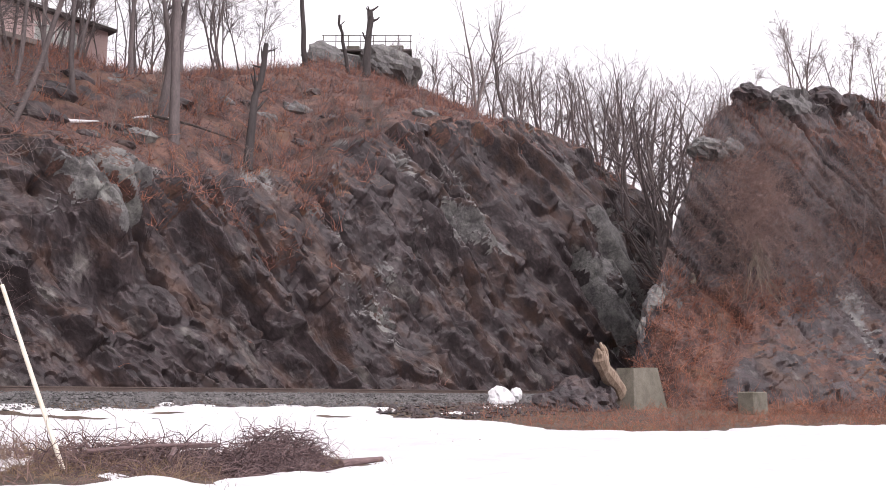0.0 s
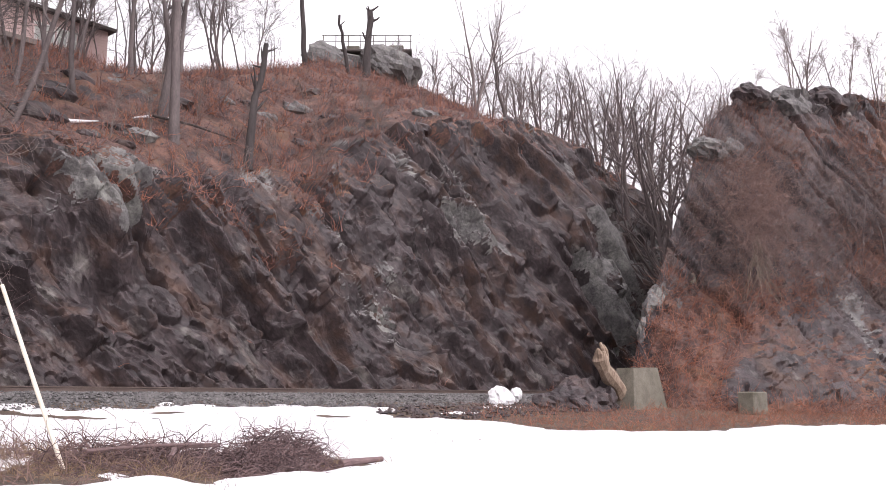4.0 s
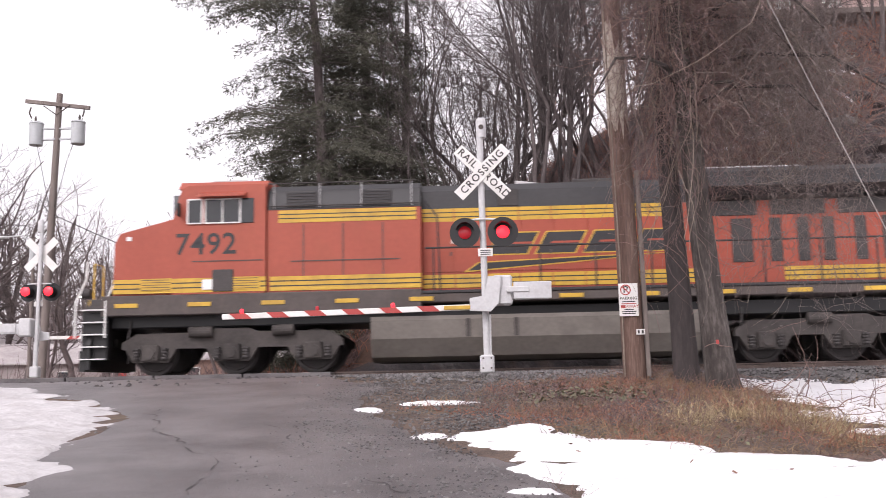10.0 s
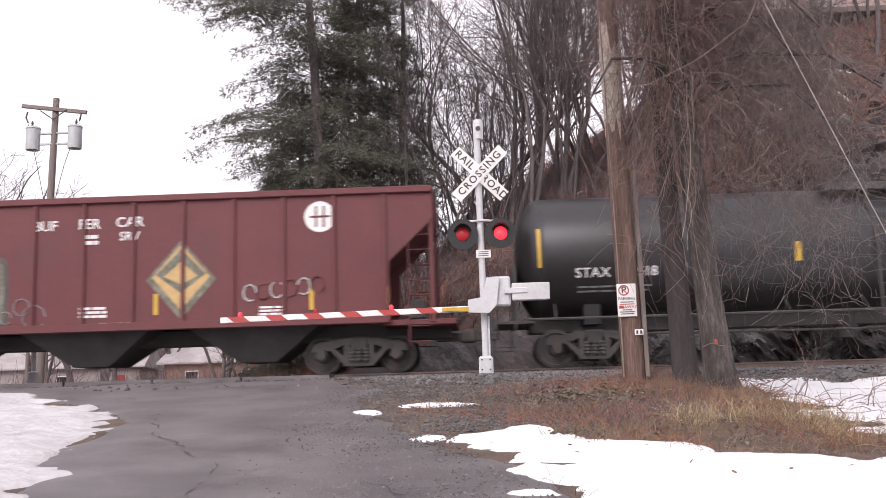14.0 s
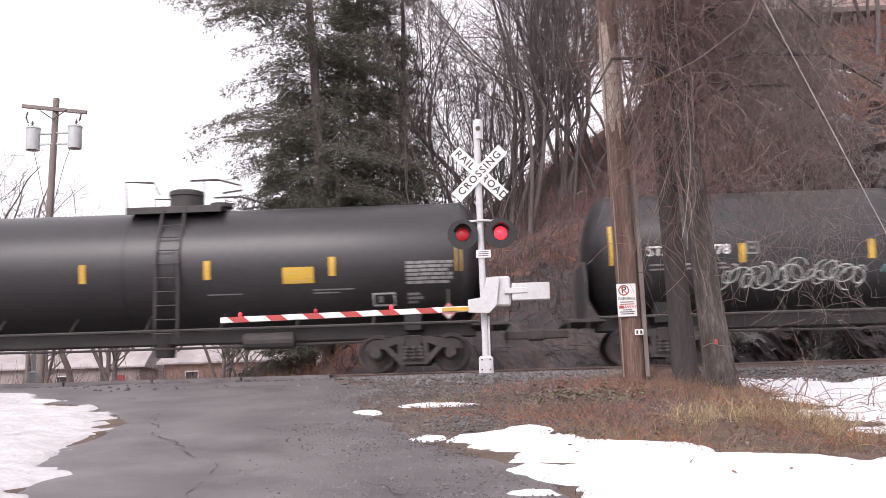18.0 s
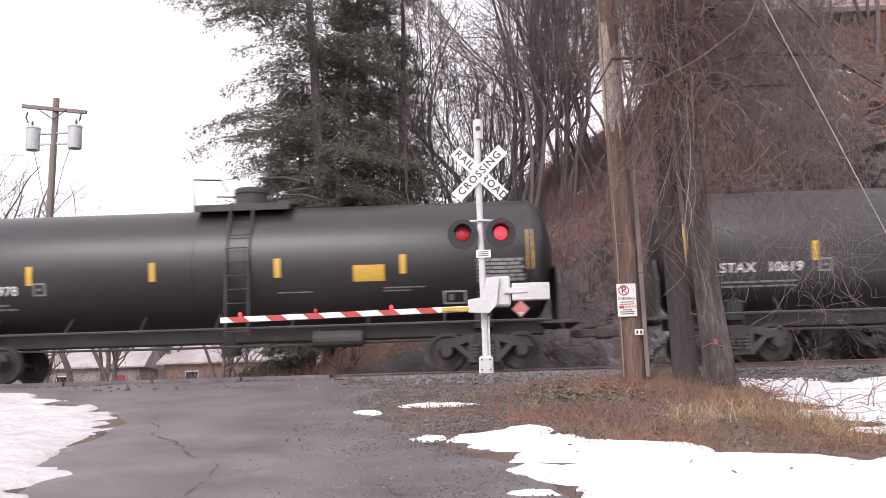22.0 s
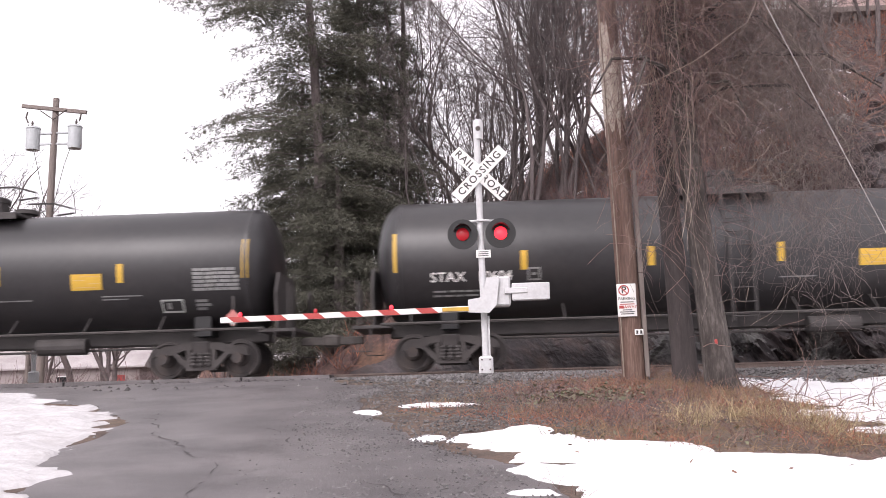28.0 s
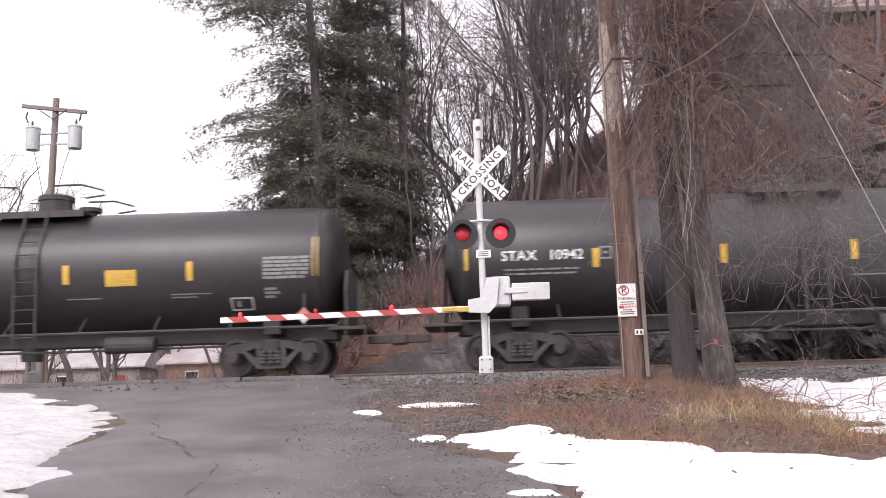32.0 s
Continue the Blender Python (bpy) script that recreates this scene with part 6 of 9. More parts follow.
        loop = [(x + r * math.cos(a * 0.7), -1.56, z + r * math.sin(a * 0.7)) for a in range(9)]
        part("graffiti_stroke", Shape().tube(loop, 0.016, 4), DULLPRINT, car)
    for k in range(6):
        x, r = 4.0 + k * 0.32, 0.2
        loop = [(x + r * 0.8 * math.cos(a * 0.75 + k), -1.56, 1.95 + 0.03 * k + r * math.sin(a * 0.75 + k)) for a in range(8)]
        part("graffiti_stroke", Shape().tube(loop, 0.022, 4), HOPPER if k % 2 else PALEGRAF, car)
    return car


LEAD = locomotive("7492", "faded orange, yellow and black freight locomotive leading the train", ORANGE, False, HEADLIGHT)
SECOND = locomotive("5938", "bright orange and black freight locomotive coupled cab last", ORANGE_CLEAN, True, SILVER)
HOP = hopper_car()
NUMBERS = ["10518", "", "10167", "10778", "10614", "10978", "10619", "10617", "10687", "", "10604", "10361", "10979", "10942", ""]
TANKS = [tank_car(n, "black tank car with pale graffiti loops and yellow strips" if n == "10778" else "black tank car with yellow strips and white numbers", n == "10778", n in ("10778", "10361", "10942"), 0.22 if n == "10979" else 0.0) for n in NUMBERS]
CONSIST = [(LEAD, 1.4, 0), (SECOND, 24.2, 180), (HOP, 44.7, 0)] + [(c, 63.07 + 18.56 * k, 0) for k, c in enumerate(TANKS)]

# ---------------------------------------------------------------- plants


def lines_mesh(name, L, R, material, sides=3, soft=True):
    """Round bars along many lines at once: L (n, s, 3) points, R (n, s) radii."""
    n, s, _ = L.shape
    d = np.gradient(L, axis=1)
    d /= np.linalg.norm(d, axis=2, keepdims=True) + 1e-9
    ref = np.where(np.abs(d[:, :1, 2:3]) > 0.9, np.array([1.0, 0, 0]), np.array([0, 0, 1.0]))
    u = np.cross(d, np.broadcast_to(ref, d.shape))
    u /= np.linalg.norm(u, axis=2, keepdims=True) + 1e-9
    w = np.cross(d, u)
    a = 2 * np.pi * np.arange(sides) / sides
    V = L[:, :, None] + R[:, :, None, None] * (u[:, :, None] * np.cos(a)[:, None] + w[:, :, None] * np.sin(a)[:, None])
    i = np.arange(n * s * sides).reshape(n, s, sides)
    j = np.roll(i, -1, 2)
    F = np.stack([i[:, :-1], j[:, :-1], j[:, 1:], i[:, 1:]], -1).reshape(-1, 4)
    return V.reshape(-1, 3), F


def unit(v):
    return v / (np.linalg.norm(v, axis=-1, keepdims=True) + 1e-9)


def sprout(rng, L, R, count, span, angle, ratio, lift, wander, segs, thin=0.45):
    """Branches that leave parent lines: count a parent, along the span of it, at an angle, with their own length and curve."""
    n, s, _ = L.shape
    total = n * count
    p = np.repeat(np.arange(n), count)
    t = rng.uniform(span[0], span[1], total)
    f = t * (s - 1)
    k = np.minimum(f.astype(int), s - 2)
    g = (f - k)[:, None]
    base = L[p, k] * (1 - g) + L[p, k + 1] * g
    r0 = (R[p, k] * (1 - g[:, 0]) + R[p, k + 1] * g[:, 0]) * thin
    along = unit(L[p, k + 1] - L[p, k])
    side = rng.normal(size=(total, 3))
    side = unit(side - along * (side * along).sum(1, keepdims=True))
    a = np.radians(rng.uniform(angle[0], angle[1], total))[:, None]
    d = unit(along * np.cos(a) + side * np.sin(a) + np.array([0, 0, lift]))
    plen = np.linalg.norm(np.diff(L, axis=1), axis=2).sum(1)[p]
    ln = plen * ratio * rng.uniform(0.55, 1.15, total) * (1.15 - 0.55 * t)
    out = np.zeros((total, segs, 3))
    out[:, 0] = base
    for q in range(1, segs):
        d = unit(d + rng.normal(0, wander, (total, 3)) + np.array([0, 0, lift * 0.5]))
        out[:, q] = out[:, q - 1] + d * (ln / (segs - 1))[:, None]
    rad = r0[:, None] * np.linspace(1, 0.35, segs)[None]
    return out, rad


def bare_tree(label, height, radius, seed, stems=1, lean=0.0, spread=(25, 55), limbs=9, twigs=5, material=None, start=0.3, fine=0.0055, reach=0.42, end=0.97, wander=0.09, lift=0.14, group="bare winter trees"):
    """Trunks with limbs, branches and a net of twigs."""
    rng = np.random.default_rng(seed)
    tree = thing("bare_tree", label, "tree", group)
    S = 12
    T = np.zeros((stems, S, 3))
    for q in range(stems):
        d = np.array([lean + rng.normal(0, 0.14 if stems > 1 else 0.04), rng.normal(0, 0.14 if stems > 1 else 0.04), 1.0])
        d /= np.linalg.norm(d)
        p = np.array([rng.normal(0, 0.15) * (stems > 1), rng.normal(0, 0.15) * (stems > 1), -0.4])
        for k in range(S):
            T[q, k] = p
            d = unit(d + rng.normal(0, wander, 3) + np.array([0, 0, 0.06]))
            p = p + d * height * rng.uniform(0.85, 1.05) / (S - 1)
    R = radius * np.interp(np.linspace(0, 1, S), [0, 0.1, 0.5, 0.8, 1], [1.3, 1.0, 0.7, 0.4, 0.1])[None] * rng.uniform(0.65, 1.0, (stems, 1))
    R[0] /= R[0, 1] / radius
    mt = material or BARK
    V, F = lines_mesh("trunk", T, R, mt, 8)
    part("trunk", array_mesh("trunk", V, F, mt, True), mt, tree)
    A, AR = sprout(rng, T, R, limbs, (start, end), spread, reach, lift, 0.16, 7, 0.5)
    B, BR = sprout(rng, A, AR, 5, (0.2, 1.0), (22, 60), 0.5, lift * 0.55, 0.18, 4, 0.55)
    C, CR = sprout(rng, B, BR, twigs, (0.15, 1.0), (20, 60), 0.6, 0.05, 0.2, 3, 0.6)
    parts = []
    for L, Q, sd in ((A, AR, 5), (B, BR, 3), (C, CR, 3)):
        parts.append(lines_mesh("b", L, np.maximum(Q, fine), mt, sd))
    off, VV, FF = 0, [], []
    for V, F in parts:
        VV.append(V)
        FF.append(F + off)
        off += len(V)
    part("crown", array_mesh("crown", np.concatenate(VV), np.concatenate(FF), mt, True), mt, tree)
    return tree


def plant_copy(src, x, y, turn, size=1.0, sink=0.0, label="", lean=0.0):
    ob = copy_thing(src, pose(x, y, land_z(x, y) - sink, 0, lean, turn) @ Matrix.Diagonal((size, size, size, 1)))
    return tagged(ob, label)


RIDGEWOOD = surface("dark_ridge_bark", [(0.10, 0.08, 0.079), (0.19, 0.152, 0.147)], 2.0, 12.0, (0.8, 1.0), 0.2, vary=0.3)
TREES = [
    bare_tree("tall dark bare forked tree on the wooded bank", 14, 0.115, 1, 2, 0.0, (25, 55), 9, 8, start=0.2, reach=0.5, fine=0.008, wander=0.14),
    bare_tree("slender dark bare tree among the others", 14, 0.085, 2, 1, 0.04, (20, 50), 15, 8, start=0.25, reach=0.36, fine=0.008, wander=0.13),
    bare_tree("dark bare tree with several slim stems", 12, 0.075, 3, 3, 0.0, (20, 50), 7, 6, start=0.2, reach=0.42, fine=0.008, wander=0.14),
    bare_tree("leaning dark bare tree with wide limbs", 13, 0.11, 4, 1, -0.14, (30, 65), 13, 8, start=0.15, reach=0.55, fine=0.008, wander=0.15),
    bare_tree("small grey-brown bare tree on the ridge", 9, 0.11, 5, 2, 0.0, (25, 60), 8, 4, RIDGEWOOD, 0.25, reach=0.5, end=0.85, lift=0.05),
    bare_tree("rounded small bare tree along the skyline", 8.5, 0.14, 6, 1, 0.0, (28, 65), 12, 4, RIDGEWOOD, 0.3, reach=0.55, end=0.85, lift=0.05),
    bare_tree("thin twiggy sapling growing from the rocks", 5, 0.045, 7, 2, 0.0, (25, 55), 10, 4, TWIG, 0.1, 0.006, wander=0.05),
]
# the tall ones hide under their own first places
FIRST = [(1.2, 33.5, 20), (3.4, 35.0, 80), (-0.6, 36.5, 10), (5.4, 33.2, 200), (46.0, 36.5, 0), (50.5, 37.0, 90), (54.5, 19.0, 40)]
for tr, (x, y, a) in zip(TREES, FIRST):
    tr.matrix_basis = pose(x, y, land_z(x, y), 0, 0, a)
rng = random.Random(11)
# wooded bank behind the signal
for k in range(34):
    x, y = rng.uniform(-3.2, 14.5), rng.uniform(30.5, 43)
    if x < -0.5 and y < 33 or x < 1.5 and k % 2:
        continue
    plant_copy(TREES[rng.choice((0, 1, 2, 3, 1, 3))], x, y, rng.uniform(0, 360), rng.uniform(0.8, 1.3), 0.1, lean=rng.uniform(-9, 9))
for k in range(13):
    plant_copy(TREES[rng.choice((1, 2, 3, 2))], rng.uniform(-3.4, 3.2), rng.uniform(31.5, 39), rng.uniform(0, 360), rng.uniform(0.42, 0.75), 0.1, lean=rng.uniform(-8, 8))
for x, y, s in ((4.5, 31.6, 0.8), (6.2, 31.0, 0.9), (3.2, 30.8, 0.7), (7.6, 32.0, 0.85), (5.3, 34.0, 0.9), (9.0, 31.4, 0.8)):
    plant_copy(TREES[rng.choice((1, 2, 3))], x, y, rng.uniform(0, 360), s, 0.1, lean=rng.uniform(-8, 8))
for x, y, s, a in ((0.7, 37.4, 1.05, 30), (3.4, 33.4, 0.85, 250)):
    plant_copy(TREES[int(a / 10) % 4], x, y, a, s, 0.1, lean=(a % 17) - 8)
deep = random.Random(23)
for k in range(4):
    plant_copy(TREES[deep.choice((0, 1, 2, 3))], deep.uniform(4.0, 11.0), deep.uniform(36, 50), deep.uniform(0, 360), deep.uniform(0.6, 0.95), 0.1, lean=deep.uniform(-8, 8))
# trunks on the slope below and beside the house
for x, y, s in ((26.6, 42, 1.05), (26.0, 40, 1.1), (30.6, 44, 0.8), (32.5, 45.5, 0.85), (23.4, 45, 0.95), (21.5, 44, 0.6), (28.5, 47, 0.8), (35.0, 48.5, 0.8), (37.5, 50, 0.7), (40.5, 52, 0.7), (18.0, 41, 0.8), (15.5, 40, 0.9), (13.0, 41, 0.9), (29.8, 50, 0.9), (33.8, 52, 0.85), (24.8, 49, 0.9), (20.5, 47, 0.7)):
    plant_copy(TREES[rng.choice((0, 1, 1, 2))], x, y, rng.uniform(0, 360), s, 0.1)
for k in range(16):
    x = rng.uniform(24, 46)
    y = 47 + 0.35 * (x - 24) + rng.uniform(0, 7)
    plant_copy(TREES[rng.choice((1, 2, 4, 5))], x, y, rng.uniform(0, 360), rng.uniform(0.5, 0.85), 0.2, lean=rng.uniform(-5, 5))
# two stout trunks close together on the slope, and slimmer ones before the house
STOUT = bare_tree("stout grey-brown trunk rising from the leaf slope", 15, 0.21, 51, 1, -0.04, (20, 50), 9, 6, None, 0.5, 0.008, 0.4, wander=0.05)
STOUT.matrix_basis = pose(20.7, 31.8, land_z(20.7, 31.8), 0, 0, 0)
plant_copy(STOUT, 20.9, 33.2, 130, 1.05, 0.2)
for x, y, s in ((17.9, 34.5, 0.6), (17.3, 35.8, 0.55), (15.2, 34.0, 0.5), (22.6, 38.5, 0.6), (24.6, 41.5, 0.6)):
    plant_copy(STOUT, x, y, 57 * x, s, 0.2, "slim bare trunk on the slope before the house")
# the tree line along the far ridge: how steeply its tops are seen, by bearing
TOPS = ([46, 48, 50.2, 52.7, 55.2, 58.8, 61.9, 64.3, 67.3], [0.40, 0.415, 0.41, 0.39, 0.40, 0.395, 0.375, 0.375, 0.35])
for k in range(44):
    bearing = 46.5 + 19.5 * (k + rng.uniform(-0.3, 0.3)) / 43
    r = 84 + 12 * math.sin(k * 2.1) - 0.6 * (bearing - 47)
    x, y = r * math.sin(radians(bearing)), r * math.cos(radians(bearing))
    tall = r * float(np.interp(bearing, *TOPS)) * rng.uniform(0.93, 1.0) - land_z(x, y)
    tr = rng.choice((4, 5, 5, 4))
    plant_copy(TREES[tr], x, y, rng.uniform(0, 360), max(0.3, min(2.4, tall / (9.6 if tr == 4 else 9.4))), 0.2)
for k in range(14):
    x, y = rng.uniform(-27, -11), rng.uniform(52, 74)
    size = rng.uniform(0.9, 1.35)
    ob = copy_thing(TREES[rng.choice((4, 5))], pose(x, y, float(ground_z(np.array(x), np.array(y))) - 0.2, 0, 0, rng.uniform(0, 360)) @ Matrix.Diagonal((size * 1.2, size * 1.2, size, 1)))
# saplings on the outcrop
for x, y, s in ((53.0, 18.4, 1.1), (57.5, 17.5, 0.8), (59.5, 17.2, 1.0), (62.5, 16.4, 1.2), (49.0, 19.4, 0.6), (46.5, 19.2, 0.6), (65, 15.8, 1.0), (44.5, 17.5, 0.6)):
    plant_copy(TREES[6], x, y, rng.uniform(0, 360), s, 0.1)
for bearing, r, s in ((71.6, 58, 0.66), (70.6, 62, 0.5), (74.0, 56, 0.5), (75.2, 58, 0.62), (76.4, 56, 0.45), (67.0, 60, 0.5), (68.2, 66, 0.4)):
    x, y = r * math.sin(radians(bearing)), r * math.cos(radians(bearing))
    plant_copy(TREES[4], x, y, 40 * s + bearing * 7, s, 0.2)
# young growth on the cutting slope
for k in range(20):
    x = rng.uniform(12, 44)
    y = rng.uniform(30.5, 38 + 0.3 * (x - 12))
    plant_copy(TREES[6], x, y, rng.uniform(0, 360), rng.uniform(0.25, 0.6), 0.05)
# wooded rise far down the lane, its haze put into the twig colour
wr = np.random.default_rng(91)
m = 900
wx, wy = wr.uniform(-95, -2, m), wr.uniform(92, 135, m)
tall = wr.uniform(11, 19, m) * (0.75 + 0.25 * np.sin(wx * 0.13))
SL = np.zeros((m, 6, 3))
SL[:, 0] = np.stack([wx, wy, ground_z(wx, wy) - 0.3], -1)
dd = wr.normal(0, 0.07, (m, 3)) + np.array([0, 0, 1.0])
for q in range(1, 6):
    dd = unit(dd + wr.normal(0, 0.07, (m, 3)))
    SL[:, q] = SL[:, q - 1] + dd * (tall / 5)[:, None]
SR = np.linspace(1, 0.3, 6)[None] * wr.uniform(0.08, 0.16, m)[:, None]
b1, r1 = sprout(wr, SL, SR, 8, (0.15, 0.98), (20, 60), 0.32, 0.1, 0.16, 4, 0.5)
b2, r2 = sprout(wr, b1, r1, 4, (0.2, 1.0), (20, 65), 0.5, 0.05, 0.2, 3, 0.6)
VV, FF, off = [], [], 0
for L0, R0 in ((SL, SR), (b1, np.maximum(r1, 0.03)), (b2, np.maximum(r2, 0.022))):
    V, F = lines_mesh("w", L0, R0, MAUVE, 3)
    VV.append(V), FF.append(F + off)
    off += len(V)
tagged(new("far_woods", array_mesh("far_woods", np.concatenate(VV), np.concatenate(FF), MAUVE, True)), "leafless woods far down the lane, haze painted in as mauve", "woods", kind="stuff")
# faint trees far down the lane
for k in range(16):
    x, y = rng.uniform(-48, -22), rng.uniform(70, 100)
    size = rng.uniform(2.1, 2.5) if x < -36 else rng.uniform(1.6, 2.0)
    ob = copy_thing(TREES[rng.choice((4, 5))], pose(x, y, float(ground_z(np.array(x), np.array(y))) - 0.2, 0, 0, rng.uniform(0, 360)) @ Matrix.Diagonal((size * 1.2, size * 1.2, size, 1)))


DARKBARK = surface("deep_brown_bark", [(0.028, 0.023, 0.023), (0.075, 0.061, 0.06)], 4.0, 30.0, (0.8, 1.0), 0.6, stretch=0.2)


def snag(name, label, x, y, height, radius, lean, stubs, seed, material=DARKBARK, knob=0.0):
    """A dead trunk with broken limbs."""
    rng = np.random.default_rng(seed)
    t = thing(name, label, "tree", at=pose(x, y, land_z(x, y) - 0.2))
    S = 8
    L = np.zeros((1, S, 3))
    for k in range(S):
        u = k / (S - 1)
        L[0, k] = (lean * height * u + rng.normal(0, 0.05), rng.normal(0, 0.05), height * u)
    R = radius * np.linspace(1.15, 0.55, S)[None]
    if knob:
        R[0, -2:] += knob
    V, F = lines_mesh("t", L, R, material, 9)
    part("trunk", array_mesh("trunk", V, F, material, True), material, t)
    A, AR = sprout(rng, L, R, stubs, (0.45, 1.0), (25, 75), 0.2, 0.15, 0.15, 4, 0.5)
    for k in range(stubs):
        V, F = lines_mesh("l", A[k:k + 1], AR[k:k + 1], material, 6)
        part("broken_limb", array_mesh("broken_limb", V, F, material, True), material, t)
    return t


snag("dead_tree", "dark leaning dead trunk with broken limbs", 24.3, 31.9, 6.0, 0.19, 0.17, 9, 3)
snag("dead_tree", "lopped dead trunk with knobbly broken top", 49.0, 49.6, 5.9, 0.32, 0.1, 8, 4, DARKBARK, 0.05)
snag("dead_tree", "thin leaning dead trunk beside the lookout", 47.6, 50.0, 4.6, 0.16, -0.25, 3, 5)
snag("dead_tree", "bent bare dead tree with two arms", 42.0, 48.5, 9.5, 0.18, -0.1, 6, 6)
solid("fallen_branch", Shape().tube([(20.2, 32.6, land_z(20.2, 32.6) + 0.5), (22.0, 32.5, land_z(22, 32.5) + 0.55), (24.6, 32.9, land_z(24.6, 32.9) + 0.2)], [0.06, 0.05, 0.03]), GREY_BARK, "grey fallen branch lying on the leaf slope", "branch")

# conifers beyond the crossing


def conifer(x, y, height, reach, seed, label, profile=None, m=190, lean=0.0):
    rng = np.random.default_rng(seed)
    z0 = land_z(x, y)
    tree = thing("conifer", label, "tree", "evergreen trees", at=pose(x, y, z0))
    S = 8
    T = np.zeros((1, S, 3))
    T[0, :, 2] = np.linspace(-0.3, height, S)
    T[0, :, 0] = rng.normal(0, 0.12, S).cumsum() * 0.5 + lean * T[0, :, 2]
    R = np.linspace(0.32, 0.05, S)[None]
    V, F = lines_mesh("t", T, R, BARK, 9)
    part("trunk", array_mesh("trunk", V, F, BARK, True), BARK, tree)
    n = int(height * 14)
    h = rng.uniform(0.06, 0.98, n)
    az = rng.uniform(0, 2 * np.pi, n)
    ln = reach * (np.interp(h, *profile) if profile else (1 - h) ** 0.6) * rng.uniform(0.5, 1.15, n) * (1 + 0.2 * np.sin(h * 23 + az)) + 0.4
    seg = 6
    L = np.zeros((n, seg, 3))
    for k in range(seg):
        u = k / (seg - 1)
        L[:, k, 0] = np.cos(az) * ln * u + np.interp(h * height, T[0, :, 2], T[0, :, 0])
        L[:, k, 1] = np.sin(az) * ln * u
        L[:, k, 2] = h * height + ln * (0.22 * u - 0.36 * u * u) + rng.normal(0, 0.04, n)
    BR = np.linspace(1, 0.25, seg)[None] * (0.008 + 0.006 * ln)[:, None]
    V, F = lines_mesh("b", L, BR, BARK, 4)
    tagged(part("branchwork", array_mesh("branchwork", V, F, BARK, True), BARK, tree), kind="stuff")
    # plumes of needles spread to both sides of each limb
    p = np.sort(rng.choice(n, n * m, p=ln ** 1.2 / (ln ** 1.2).sum()))
    u = rng.uniform(0.15, 1.0, n * m) ** 0.85 * (seg - 1)
    k = np.minimum(u.astype(int), seg - 2)
    g = (u - k)[:, None]
    base = L[p, k] * (1 - g) + L[p, k + 1] * g
    out = unit(L[p, k + 1] - L[p, k])
    side = np.stack([-out[:, 1], out[:, 0], np.zeros(len(p))], -1) * rng.choice([-1, 1], len(p))[:, None]
    off = rng.uniform(0, 1, (len(p), 1)) * (0.2 + 0.2 * ln[p][:, None]) * (1.15 - u[:, None] / (seg - 1) * 0.7)
    base = base + side * off + out * off * 0.5 + np.array([0, 0, -0.35]) * off + rng.normal(0, 0.09, (len(p), 3))
    d = unit(out * rng.uniform(0.3, 1, (len(p), 1)) + side * rng.uniform(0.1, 0.9, (len(p), 1)) + np.array([0, 0, -0.2]) + rng.normal(0, 0.25, (len(p), 3)))
    size = rng.uniform(0.09, 0.2, (len(p), 1))
    VV, FF = [], []
    for q in range(3):
        e = unit(d + rng.normal(0, 0.45, d.shape))
        w = unit(np.cross(e, rng.normal(size=e.shape)))
        s0 = base + d * size * 0.15 * q
        V = np.stack([s0, s0 + e * size * 0.5 + w * size * 0.08, s0 + e * size, s0 + e * size * 0.5 - w * size * 0.08], 1).reshape(-1, 3)
        VV.append(V)
        FF.append(np.arange(len(V)).reshape(-1, 4) + sum(len(v) for v in VV[:-1]))
    part("foliage", array_mesh("foliage", np.concatenate(VV), np.concatenate(FF), NEEDLE), NEEDLE, tree)
    return tree


conifer(-5.2, 33.0, 19.0, 3.3, 21, "tall dark green pine behind the crossing", ([0, 0.1, 0.45, 0.6, 0.72, 0.82, 1], [0.95, 1.0, 0.95, 0.75, 1.0, 1.5, 0.4]), 230, -0.05)
conifer(-3.9, 35.0, 17.0, 2.8, 22, "dense dark green spruce beside the pine")
conifer(-6.7, 37.0, 12.5, 2.7, 23, "smaller dark green spruce behind the pine")
conifer(-4.6, 31.5, 6.5, 2.6, 24, "low bushy dark green spruce by the track")
conifer(-2.6, 37.5, 13.5, 1.5, 25, "narrow sparse green spruce among bare trees", None, 60)


def strands(name, P, D, length, radius, bend, segs, material, seed, label, category, wander=0.12):
    """Many thin stems as one mass."""
    rng = np.random.default_rng(seed)
    n = len(P)
    L = np.zeros((n, segs, 3))
    L[:, 0] = P
    d = unit(D)
    for q in range(1, segs):
        d = unit(d + rng.normal(0, wander, (n, 3)) + np.asarray(bend))
        L[:, q] = L[:, q - 1] + d * (length / (segs - 1))[:, None]
    R = np.linspace(1, 0.3, segs)[None] * np.broadcast_to(radius, (n,))[:, None]
    V, F = lines_mesh(name, L, R, material, 3)
    ob = new(name, array_mesh(name, V, F, material, True))
    return tagged(ob, label, category, kind="stuff")


def on_faces(rng, V, F, choice, count):
    """Random places on chosen faces."""
    f = F[rng.choice(choice, count)]
    a, b = rng.random((count, 1)), rng.random((count, 1))
    return (V[f[:, 0]] * (1 - a) + V[f[:, 1]] * a) * (1 - b) + (V[f[:, 3]] * (1 - a) + V[f[:, 2]] * a) * b


